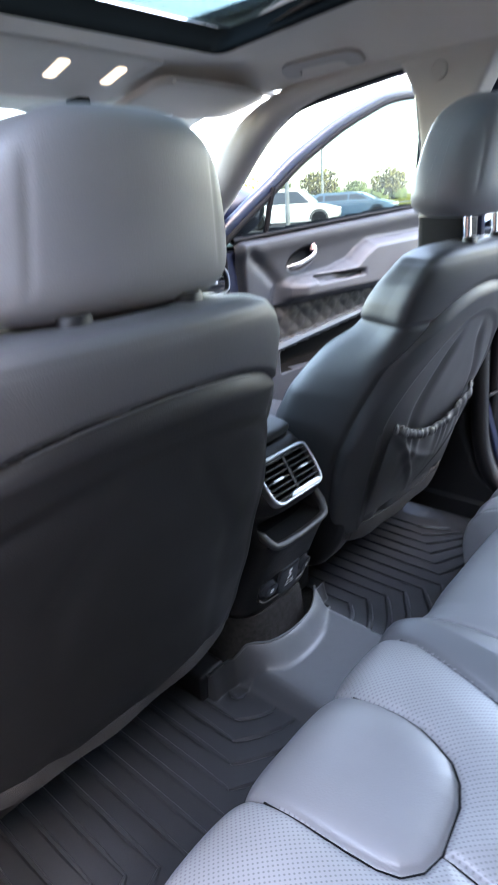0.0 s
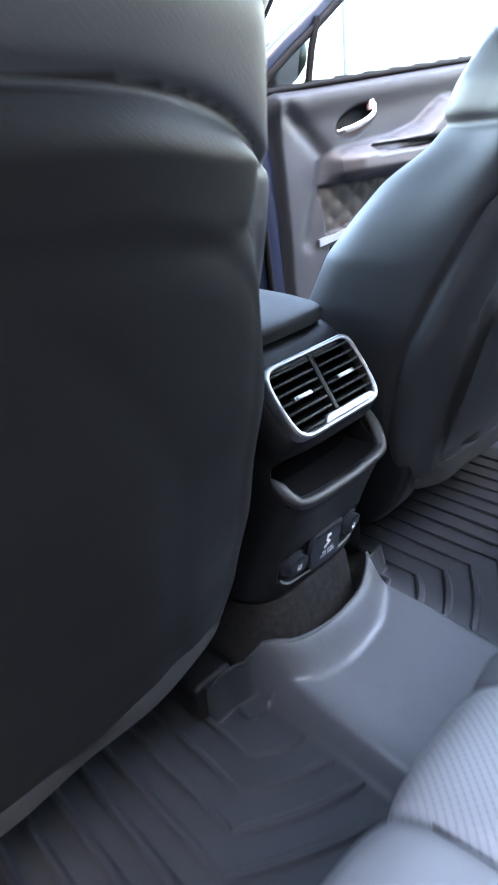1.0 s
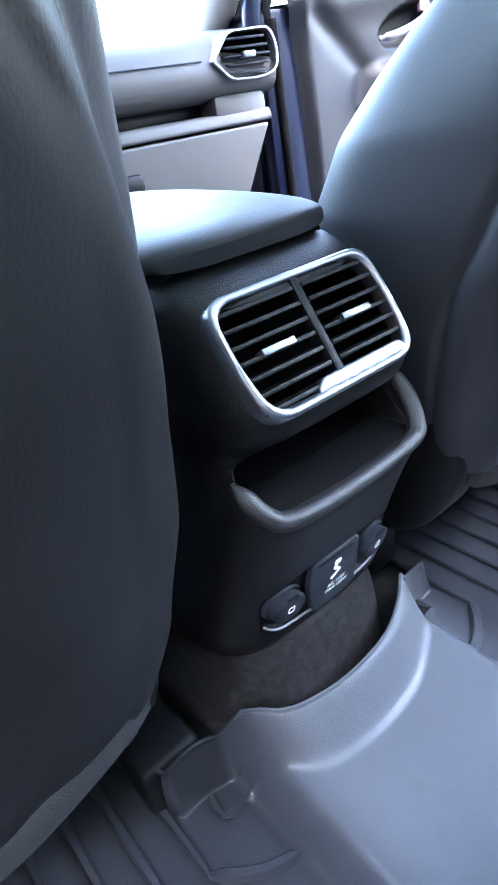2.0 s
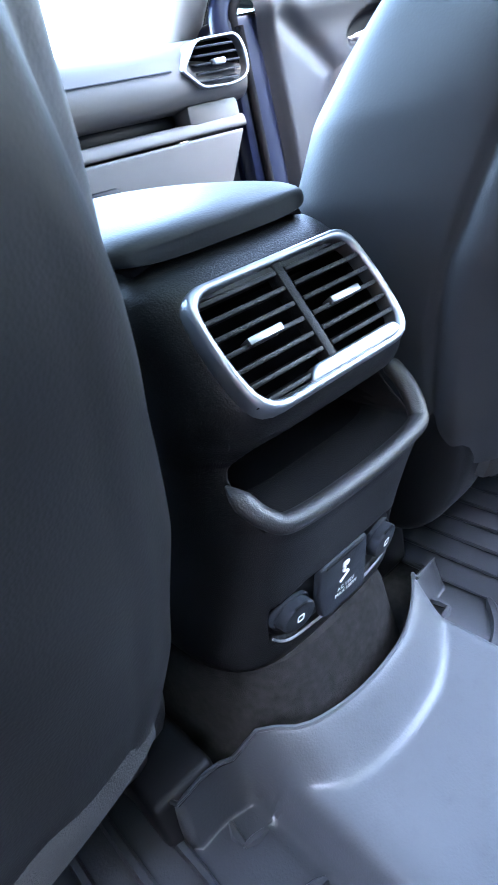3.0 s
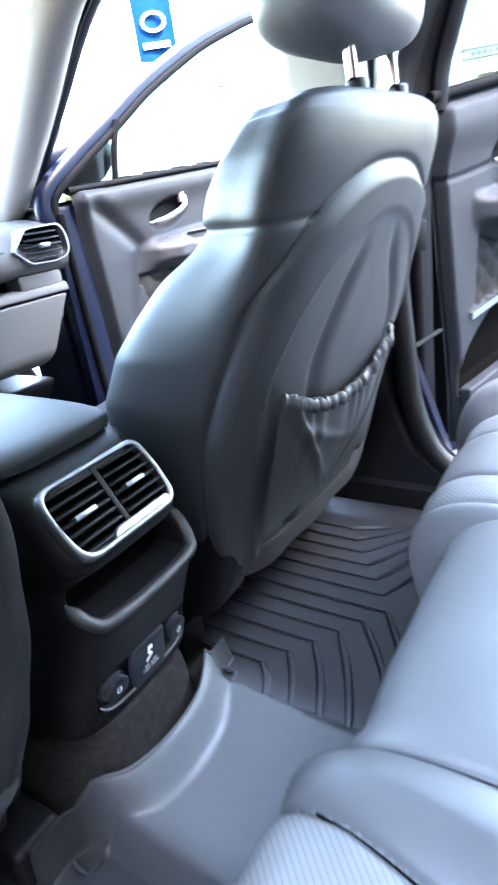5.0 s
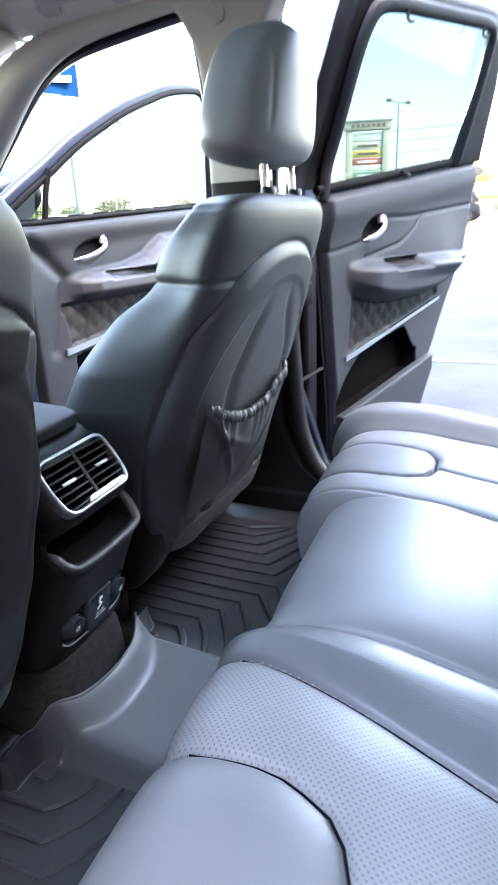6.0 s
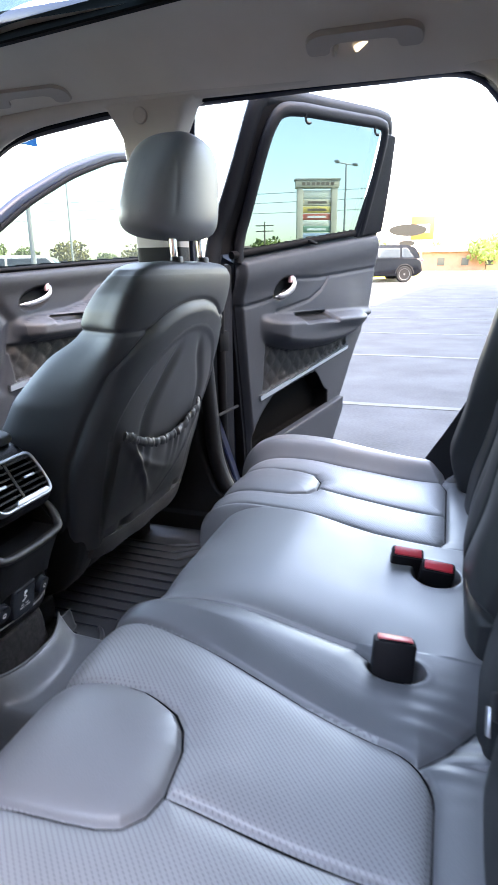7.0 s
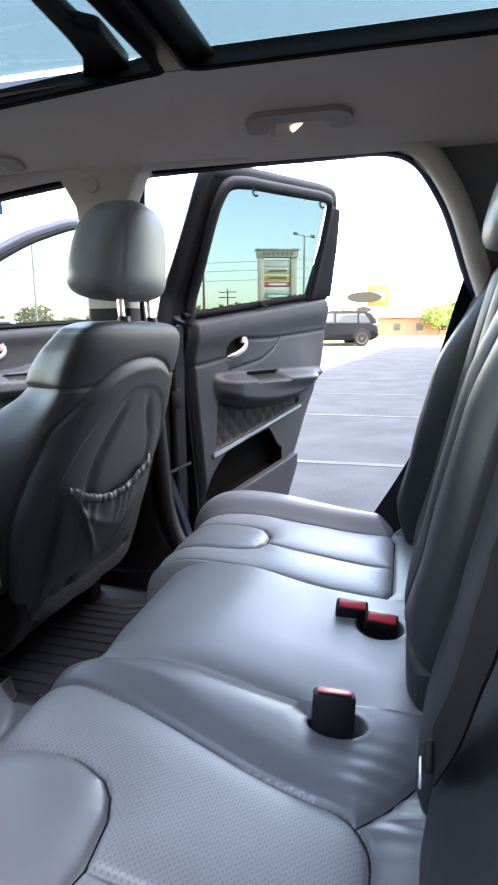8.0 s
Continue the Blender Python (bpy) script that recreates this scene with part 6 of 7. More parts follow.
    part("check_strap", tube([(0.735, -0.085, 0.70), (0.80, -0.10, 0.705), (0.86, -0.115, 0.71)], 0.005, 8), M_BLACK, t, "black door check strap")
    return t


def front_door():
    H, e, nn = Vector((0.755, 0.747, 0)), Vector((0.9986, -0.052, 0)) * 1.22, Vector((-0.052, -0.9986, 0))
    def F(s, z, d):
        lean = 0.02 * max(0.0, z - 1.08) / 0.45
        return H + e * s + nn * (d + lean) + Vector((0, 0, z))
    t = thing("front_door", tuple(F(0.0, 0.40, -0.05)), "open front passenger door with grey trim and long armrest", "car door", "open passenger side doors")
    zs = np.arange(0.40, 1.19, 0.006)
    Q, Z = np.meshgrid(np.linspace(0, 1, 190), zs, indexing="ij")
    left = np.interp(Z, [0.40, 0.7, 1.0, 1.06, 1.19], [0.03, 0.022, 0.006, 0.0, 0.02])
    S = left + (1.03 - left) * Q
    d = np.zeros_like(S)
    belt = 1.085 + 0.055 * np.clip(S / 0.92, 0, 1)
    d += 0.014 * np.exp(-((Z - belt + 0.03) / 0.035) ** 2) - 0.05 * smooth01(Z, belt - 0.012, belt + 0.015)
    zc = 0.905 - 0.02 * S
    arm_top = np.interp(S, [0.14, 0.40, 0.50, 0.56, 0.61, 1.03], [0.930, 0.948, 0.972, 1.010, 1.034, 1.044])
    prof = smooth01(Z, zc - 0.055, zc - 0.015) * (1 - smooth01(Z, arm_top - 0.026, arm_top + 0.012))
    d += 0.065 * prof * smooth01(S, 0.16, 0.25)
    cup = np.maximum(np.abs(S - 0.42) / 0.13, np.abs(Z - zc - 0.028) / 0.012)
    d -= 0.025 * (1 - smooth01(cup, 0.75, 1.05))
    # front field folds: a diagonal crease from the mirror foot down to the arm rest
    cr = seam_distance(S, Z, [[(0.05, 1.04), (0.12, 0.98), (0.165, 0.93)], [(0.165, 0.93), (0.14, 0.82), (0.10, 0.72)]])
    d -= 0.014 * np.exp(-(cr / 0.022) ** 2)
    d += 0.012 * (1 - smooth01(S, 0.02, 0.13)) * smooth01(Z, 0.6, 0.9)
    tz = 0.708 + (S - 0.13) * (0.052 / 0.51) + 0.03 * np.clip(S - 0.3, 0, 1) ** 2
    grille = (S > 0.145 + 0.10 * (0.87 - Z)) & (S < 0.78) & (Z > tz + 0.012) & (Z < zc - 0.05)
    d -= np.where(grille, 0.010, 0)
    gx, gz = (S + Z) / 0.034, (S - Z) / 0.034
    d += np.where(grille, 0.006 * np.abs(np.sin(gx * math.pi / 2) * np.sin(gz * math.pi / 2)), 0)
    q = np.hypot((S - 0.275) / 0.075, (Z - 1.003 - 0.25 * (S - 0.275)) / 0.040)
    d -= 0.024 * (1 - smooth01(q, 0.6, 1.0))
    dish = q < 1.0
    zl = 0.60 + 0.04 * S
    mp = smooth01(Z - zl, -0.006, 0.007) * (1 - smooth01(Z - tz + 0.03, -0.007, 0.006)) * smooth01(S, 0.163, 0.177) * (1 - smooth01(S, 0.793, 0.807))
    pk = mp > 0.03
    d -= 0.05 * mp
    d -= 0.03 * (1 - smooth01(S - left, 0.0, 0.02))
    # here too the pocket's shade is given as a near-black region
    region = np.where(Z > belt + 0.014, -1, np.where(pk, 2, np.where(grille, 1, np.where(dish | (cup < 0.85), 3, np.where(prof * smooth01(S, 0.16, 0.25) > 0.35, 5, np.where(Z > 0.978, 4, 0))))))
    pos = np.array(H)[None, None] + S[..., None] * np.array(e) + Z[..., None] * np.array((0, 0, 1.0)) + d[..., None] * np.array(nn)
    skin(t, pos, np.zeros(S.shape), region, [("inner_panel", M_DOOR, ""), ("speaker_mesh", M_GRILLE, "dark quilted speaker mesh"), ("map_pocket", M_RECESS_SHADE, "map pocket with its inner shade coloured black"), ("handle_dish", M_BLACK, ""), ("upper_panel", M_CAP, "dark grey upper panel"), ("armrest_pad", M_PAD, "paler grey padded armrest")])
    loops = []
    for k in range(24):
        s = 0.125 + 0.65 * k / 23
        z = 0.708 + (s - 0.13) * 0.102 + 0.03 * max(0, s - 0.3) ** 2
        hh = 0.010 if s < 0.25 else 0.007
        loops.append([F(s, z - hh, 0.0), F(s, z - hh, 0.009), F(s, z + hh, 0.009), F(s, z + hh, 0.0)])
    part("trim_strip", loft(loops), M_SATIN, t, "satin silver strip")
    hp = smooth_path([F(0.205, 0.983, 0.004), F(0.235, 0.986, 0.018), F(0.285, 1.000, 0.022), F(0.322, 1.018, 0.018), F(0.338, 1.042, 0.006)], 6)
    part("door_handle", tube(hp, [0.005] * 3 + [0.0085] * (len(hp) - 6) + [0.007] * 3, 10, flat=0.6, up=tuple(nn)), M_HANDLE, t, "bright satin door handle")
    part("lock_tab", box(-0.010, 0.010, -0.006, 0.006, -0.014, 0.014, 0.003, m=Matrix.Translation(F(0.325, 1.040, 0.004)) @ pose(0, 0, 0, 0, 0, -9)), M_LOCK, t, "lock tab with a red mark")
    sh = round_poly([(-0.065, 0.30), (1.0, 0.30), (1.06, 0.5), (1.06, 1.13), (-0.05, 1.065)], [0.04, 0.05, 0.05, 0.02, 0.02], 4)
    part("door_shell", loft([[F(p.x, p.y, dd) for p in sh] for dd in (-0.070, -0.08, -0.13, -0.145)]), M_PAINT, t, "dark blue painted door shell")
    part("edge_seal", frame_tube(F, [(-0.018, 0.42, -0.016), (-0.025, 0.75, -0.016), (-0.03, 1.04, -0.016)], 0.010), M_SEAL, t, "black rubber edge seal")
    part("front_edge", box(-0.045, 0.045, -0.030, 0.030, 0.36, 1.06, 0.012, m=Matrix.Translation(F(-0.012, 0, -0.048)) @ pose(0, 0, 0, 0, 0, -8.9)), M_PAINT, t, "dark blue painted hinge edge")
    mid = smooth_path([(-0.050, 1.00, 0), (-0.042, 1.085, 0), (0.062, 1.172, 0), (0.17, 1.247, 0), (0.28, 1.328, 0), (0.40, 1.400, 0), (0.50, 1.455, 0), (0.62, 1.508, 0), (0.76, 1.560, 0), (0.93, 1.588, 0), (0.995, 1.56, 0), (1.012, 1.45, 0), (1.015, 1.30, 0), (1.018, 1.13, 0)], 6)
    sides = [(mid[min(i + 1, len(mid) - 1)] - mid[max(i - 1, 0)]).normalized() for i in range(len(mid))]
    inner = [p + Vector((q.y, -q.x, 0)) * 0.018 for p, q in zip(mid, sides)]
    part("window_frame", frame_tube(F, [(p.x, p.y, -0.04) for p in mid], 0.024, flat=0.75, n=14), M_PAINT, t, "dark blue painted window frame")
    part("frame_trim", frame_tube(F, [(p.x, p.y, -0.024) for p in inner], 0.010, flat=0.8), M_SEAL, t, "black frame trim")
    part("division_bar", frame_tube(F, [(0.141, 1.10, -0.02), (0.155, 1.18, -0.02), (0.174, 1.245, -0.02)], 0.009), M_SEAL, t, "black window division bar")
    g = bmesh.new()
    gl = [(p.x, p.y) for p in inner[2:-1:3]] + [(1.0, 1.12), (0.02, 1.06)]
    g.faces.new([g.verts.new(F(s, z, -0.035)) for s, z in gl])
    gp = part("window_pane", g, M_FTINT, t, "lightly tinted window glass")
    gp.visible_shadow = False
    part("belt_seal", frame_tube(F, [(0.0, 1.090, -0.010), (0.3, 1.109, -0.010), (0.6, 1.127, -0.012), (1.0, 1.148, -0.012)], 0.008), M_SEAL, t, "black window seal")
    # wing mirror on the outside
    mloops = []
    for k in range(9):
        a = k / 8
        r = math.sin(math.pi * (0.08 + 0.84 * a)) ** 0.5
        c = F(0.03 + 0.20 * a, 1.165 + 0.02 * a, -0.16)
        mloops.append([c + nn * (0.075 * r * math.cos(q)) + Vector((0, 0, 0.085 * r * math.sin(q))) for q in np.linspace(0, math.tau, 16, endpoint=False)])
    part("wing_mirror", loft(mloops), M_PAINT, t, "dark blue wing mirror shell")
    part("mirror_arm", tube([F(0.05, 1.10, -0.05), F(0.07, 1.12, -0.13)], 0.025, 10), M_BLACK, t)
    for z in (0.52, 0.92):
        part("hinge", box(-0.03, 0.06, -0.018, 0.018, -0.03, 0.03, 0.007, m=Matrix.Translation((0.755, 0.80, z))), M_PAINT, t)
    part("check_strap", tube([(0.70, 0.80, 0.70), (0.76, 0.79, 0.70), (0.82, 0.775, 0.70)], 0.008, 8), M_BLACK, t, "black door check strap")
    return t


rear_door()
front_door()
# front hinge pillar of the body
for sx in (1, -1):
    hp = [[Vector((p.x * sx, p.y, z)) for p in round_poly([(0.70, 0.79), (0.77, 0.80), (0.79, 0.95), (0.70, 1.0)], 0.015, 3)] for z in (0.3, 0.6, 0.9, 1.02)]
    tagged(part("hinge_pillar", loft(hp), M_PAINT), "dark blue painted front hinge pillar", "trim", kind="structure")


# ---- outside: lot, verge, trees, cars, signs ----
M_ASPHALT = material("worn_asphalt", (0.045, 0.046, 0.049), 0.95, spec=0.06, bump=1.0, bump_scale=45, vary=0.38, scale=1.6)
M_GRASS = material("dry_grass", (0.15, 0.15, 0.022), 0.95, bump=1.0, bump_scale=20, vary=0.5, scale=0.15, spec=0.1)
M_KERB = material("kerb_concrete", (0.40, 0.39, 0.36), 0.9, vary=0.2, scale=3)
M_LINE = material("worn_line_paint", (0.075, 0.075, 0.074), 0.9, spec=0.1, vary=0.4, scale=6)
M_LEAF = material("tree_leaves", (0.11, 0.14, 0.045), 0.8, vary=0.5, scale=0.8, rand=0.5, spec=0.2)
M_LEAF2 = material("autumn_leaves", (0.13, 0.115, 0.040), 0.8, vary=0.4, scale=0.8, rand=0.5, spec=0.2)
M_BARK = material("bark", (0.10, 0.075, 0.055), 0.95, vary=0.3, scale=2)
M_POLE = material("galvanised_pole", (0.35, 0.36, 0.37), 0.5, metal=0.6)
M_WOODPOLE = material("weathered_wood", (0.14, 0.11, 0.09), 0.9)
M_TOWER = material("sign_stucco", (0.55, 0.50, 0.42), 0.9, vary=0.1, scale=1)
M_OVAL = material("grey_sign_board", (0.022, 0.019, 0.017), 0.6, spec=0.2)
M_TYRE = material("tyre", (0.010, 0.010, 0.011), 0.9, spec=0.1)
M_RIM = material("alloy_rim", (0.16, 0.165, 0.17), 0.4, metal=1.0)
M_CARGLASS = material("dark_car_glass", (0.02, 0.025, 0.03), 0.08, spec=0.7)
M_BRICK = material("brick_wall", (0.22, 0.105, 0.07), 0.9, vary=0.25, scale=1.5)
M_ROOF = material("shingle_roof", (0.16, 0.12, 0.10), 0.9, vary=0.2, scale=1)
M_STUCCO = material("painted_wall", (0.46, 0.46, 0.45), 0.8, vary=0.08, scale=0.5)


def slab(name, x0, x1, y0, y1, z0, z1, mat, label, category, r=0.0):
    return tagged(part(name, box(x0, x1, y0, y1, z0, z1, r), mat), label, category, kind="structure")


bm = bmesh.new()
for x0, x1, y0, y1 in ((-3000, 3000, -3000, 3000),):
    bm.faces.new([bm.verts.new(p) for p in ((x0, y0, -0.02), (x1, y0, -0.02), (x1, y1, -0.02), (x0, y1, -0.02))])
tagged(part("ground", bm, M_GRASS), "dry yellow green grass out to the horizon", "ground", kind="structure")
def rise(x, y):
    """The lot falls gently from its far kerb towards the car."""
    return 0.38 * smooth01(np.asarray(x, float), 9.0, 27.0) * (1 - smooth01(np.asarray(y, float), 8.0, 15.0))


def sheet(name, xs, ys, z, mat, label, category):
    """A gently graded sheet of ground with a skirt."""
    X, Y = np.meshgrid(xs, ys, indexing="ij")
    ob = skin(None, np.stack([X, Y, z + rise(X, Y)], -1), np.zeros(X.shape), np.zeros(X.shape, int), [(name, mat, "")])[0]
    return tagged(ob, label, category, kind="structure")


LOT_Y = np.concatenate([[-70], np.linspace(-20, 7, 10), np.linspace(8, 16, 9), [40, 95]])
sheet("pavement", np.concatenate([[-60, 0], np.linspace(8, 28.35, 16)]), LOT_Y, 0.0, M_ASPHALT, "worn grey asphalt parking lot", "pavement")
kerb = []
for y in LOT_Y:
    g = float(rise(28.4, y))
    kerb.append([Vector((28.3, y, g - 0.3)), Vector((28.3, y, g + 0.11)), Vector((28.32, y, g + 0.13)), Vector((28.44, y, g + 0.13)), Vector((28.46, y, g + 0.11)), Vector((28.46, y, g - 0.3))])
tagged(part("kerb", loft(kerb), M_KERB), "pale concrete kerb along the lot", "kerb", kind="structure")
sheet("verge", np.linspace(28.46, 40.0, 4), LOT_Y, 0.10, M_GRASS, "dry grass verge behind the kerb", "grass")
slab("road", 48, 56, -400, 400, -0.3, 0.0, M_ASPHALT, "grey asphalt road beyond the verge", "road")


def parking_line(x, y0, y1):
    g = [float(rise(x, y)) for y in (y0, y1)]
    loops = [[Vector((x + dx, y, z + dz)) for dx, dz in ((-0.05, -0.01), (0.05, -0.01), (0.05, 0.005), (-0.05, 0.005))] for y, z in zip((y0, y1), g)]
    tagged(part("parking_line", loft(loops), M_LINE), "worn white painted parking line", "line", kind="structure")


for x in (4.1, 6.95, 9.6, 12.3, 15.0, 17.7):
    parking_line(x, -3.6, 1.5)
for x in (16.0, 18.7, 21.4, 24.1):
    parking_line(x, 15.2, 20.0)


def tree(name, x, y, h, w, mat, seed, label):
    rng = random.Random(seed)
    t = thing(name, (x, y, 0), label, "tree", "far trees")
    bm = tube([(x, y, -0.1), (x + 0.1, y, h * 0.25), (x - 0.1, y + 0.1, h * 0.5), (x, y, h * 0.75)], [0.035 * h, 0.028 * h, 0.02 * h, 0.006 * h], 7)
    for k in range(4):
        a = rng.uniform(0, 6.28)
        tube([(x, y, h * 0.3), (x + 0.25 * w * math.cos(a), y + 0.25 * w * math.sin(a), h * 0.55), (x + 0.4 * w * math.cos(a), y + 0.4 * w * math.sin(a), h * 0.7)], [0.015 * h, 0.01 * h, 0.004 * h], 5, bm)
    part("trunk", bm, M_BARK, t)
    bm = bmesh.new()
    for k in range(430):
        while True:
            p = Vector((rng.uniform(-1, 1), rng.uniform(-1, 1), rng.uniform(-1, 1)))
            if 0.25 < p.length < 1 + 0.15 * math.sin(5 * p.x + seed):
                break
        c = Vector((x + p.x * w * 0.52, y + p.y * w * 0.52, h * (0.60 + 0.40 * p.z * (1 - 0.25 * abs(p.x)))))
        r = rng.uniform(0.018, 0.052) * w
        m = Matrix.LocRotScale(c, Euler((rng.uniform(0, 6), rng.uniform(0, 6), rng.uniform(0, 6))), (r * rng.uniform(0.8, 1.6), r, r * rng.uniform(0.4, 0.8)))
        bmesh.ops.create_icosphere(bm, subdivisions=1, radius=1, matrix=m)
    for vtx in bm.verts:
        vtx.co += noise.noise_vector(vtx.co * 2.6) * 0.045 * w
    part("crown", bm, mat, t)


rng = random.Random(7)
for k in range(30):
    a = radians(-18 + k * 3.1 + rng.uniform(-1.0, 1.0))
    dist = rng.uniform(95, 150)
    hgt = rng.uniform(3.6, 6.6)
    autumn = rng.random() < 0.16
    tree("tree", dist * math.cos(a), dist * math.sin(a), hgt, hgt * rng.uniform(0.8, 1.25), M_LEAF2 if autumn else M_LEAF, 20 + k, "rusty autumn tree at the edge of the field" if autumn else "leafy green tree at the edge of the field")
bm = bmesh.new()
for k in range(420):
    a = radians(rng.uniform(-25, 85))
    dist = rng.uniform(150, 210)
    r = rng.uniform(0.7, 1.9)
    m = Matrix.LocRotScale((dist * math.cos(a), dist * math.sin(a), r * 0.7), Euler((rng.uniform(0, 6), rng.uniform(0, 6), 0)), (r * 1.5, r * 1.2, r))
    bmesh.ops.create_icosphere(bm, subdivisions=1, radius=1, matrix=m)
for vtx in bm.verts:
    vtx.co += noise.noise_vector(vtx.co * 0.6) * 0.8
tagged(part("far_hedge", bm, M_LEAF), "dense green hedge and far woods", "hedge", kind="stuff")


def car(name, x, y, heading, paint, label, height=1.65, length=4.5):
    """A parked car: body side profile, glasshouse, wheels and lamps. heading: degrees of its front from +x."""
    g = float(rise(x, y))
    t = thing(name, (x, y, g), label, "car", "parked cars")
    m = Matrix.Translation((x, y, g)) @ pose(0, 0, 0, 0, 0, heading)
    L, W, Hh = length / 2, 0.92, height
    low = [(-L, 0.45), (-L + 0.02, 0.85), (-L + 0.15, 1.02), (-0.9, 1.05), (0.8, 1.03), (L - 0.75, 0.98), (L - 0.15, 0.82), (L, 0.62), (L - 0.03, 0.38), (L - 0.5, 0.25), (-L + 0.3, 0.25)]
    lo = round_poly(low, 0.12, 3)
    def sec(pl, ws):
        return [[m @ Vector((p.x, w, p.y)) for p in pl] for w in ws]
    c0 = Vector((0, 0.65))
    loops = [[m @ Vector((c0.x + (p.x - c0.x) * s, w, c0.y + (p.y - c0.y) * s)) for p in lo] for w, s in ((-W, 0.93), (-W + 0.06, 0.985), (-W + 0.16, 1.0), (W - 0.16, 1.0), (W - 0.06, 0.985), (W, 0.93))]
    part("body", loft(loops), paint, t)
    up = round_poly([(-L + 0.12, 1.0), (-L + 0.35, Hh - 0.12), (-L + 0.75, Hh), (0.15, Hh), (0.55, Hh - 0.10), (1.25, 1.02)], 0.12, 3)
    part("cabin", loft([[m @ Vector((p.x, w * (1 - 0.16 * (p.y - 1.0) / (Hh - 1.0)), p.y)) for p in up] for w in (-W + 0.07, -W + 0.10, W - 0.10, W - 0.07)]), paint, t)
    for s in (-1, 1):
        for x0, x1, x2, x3 in ((-L + 0.42, -L + 0.72, -L + 0.95, -L + 0.95), (-L + 1.05, -L + 1.05, -0.10, -0.10), (0.0, 0.0, 0.42, 1.0)):
            o = round_poly([(x0, 1.05), (x3, 1.05), (x2, Hh - 0.13), (x1, Hh - 0.13)], 0.04, 3)
            part("side_window", puff(o, lambda u, v, h: m @ Vector((u, s * ((W - 0.07) * (1 - 0.16 * (v - 1.0) / (Hh - 1.0)) + h + 0.004), v)), 0.02, 0.004), M_CARGLASS, t, "dark window glass")
        for wx in (-L + 0.85, L - 0.90):
            def disc(rs):
                return loft([[m @ Vector((wx + r * math.cos(a), s * (W + o), 0.35 + r * math.sin(a))) for a in np.linspace(0, math.tau, 24, endpoint=False)] for r, o in rs])
            wh = part("wheel", disc(((0.34, -0.22), (0.35, -0.18), (0.35, 0.0), (0.33, 0.02), (0.25, 0.02))), M_TYRE, t, "black tyre")
            part("rim", disc(((0.245, 0.0), (0.24, 0.024), (0.22, 0.018), (0.06, 0.006), (0.05, 0.02))), M_RIM, wh, "alloy rim")
            part("arch_trim", tube([m @ Vector((wx + 0.40 * math.cos(a), s * (W - 0.012), 0.35 + 0.40 * math.sin(a))) for a in np.linspace(0.05, math.pi - 0.05, 14)], 0.035, 6), M_TYRE, t)
        part("headlight", box(L - 0.20, L - 0.02, s * 0.62 - 0.16, s * 0.62 + 0.16, 0.70, 0.80, 0.03, m=m), M_WHITE, t, "clear headlight")
        part("tail_light", box(-L - 0.005, -L + 0.12, s * 0.70 - 0.14, s * 0.70 + 0.14, 0.86, 0.98, 0.03, m=m), M_RED, t, "red tail light")
    part("windshield", puff([(0.62, -0.7), (1.22, -0.78), (1.22, 0.78), (0.62, 0.7)], lambda u, v, h: m @ Vector((u + h, v, 1.03 + (1.25 - u) / 0.70 * (Hh - 1.10) + h)), 0.02, 0.004), M_CARGLASS, t, "dark windshield")
    return t


P_BLACK = material("black_car_paint", (0.0025, 0.003, 0.0045), 0.2, spec=0.25)
P_WHITE = material("white_car_paint", (0.75, 0.75, 0.74), 0.2, spec=0.6)
P_BLUE = material("steel_blue_paint", (0.10, 0.17, 0.24), 0.2, spec=0.6)
P_SILVER = material("silver_paint", (0.45, 0.47, 0.50), 0.25, metal=0.5)
car("parked_suv", 27.3, 2.75, 112, P_BLACK, "glossy black SUV parked at the kerb", 1.58, 4.25)
car("parked_suv", 23.2, 17.3, -62, P_WHITE, "white SUV parked in the lot", 1.70, 4.6)
car("parked_sedan", 28.5, 17.2, -70, P_BLUE, "steel blue sedan parked behind the white car", 1.45, 4.7)
car("parked_sedan", 30.5, 21.5, -64, P_BLACK, "dark sedan parked in the lot", 1.45, 4.7)
car("parked_sedan", 23.0, 23.0, -64, P_SILVER, "silver sedan parked in the lot", 1.48, 4.6)
car("parked_suv", 16.5, 23.5, -60, P_WHITE, "white SUV parked in the lot", 1.70, 4.6)


def lamp_post(x, y, h, label, arm=True):
    t = thing("street_lamp", (x, y, 0), label, "lamp", "lot lamp posts")
    part("pole", tube([(x, y, 0), (x, y, h)], [0.09, 0.06], 10), M_POLE, t)
    if arm:
        part("arm", tube([(x - 0.9, y + 0.5, h), (x + 0.9, y - 0.5, h)], 0.04, 8), M_POLE, t)
        for s in (-1, 1):
            part("lamp_head", box(x + s * 0.85 - 0.3, x + s * 0.85 + 0.3, y - s * 0.47 - 0.14, y - s * 0.47 + 0.14, h - 0.02, h + 0.12, 0.03), M_POLE, t)


def far_at(dx, dy, dist):
    k = dist / math.hypot(dx, dy)
    return -0.77 + dx * k, -0.73 + dy * k


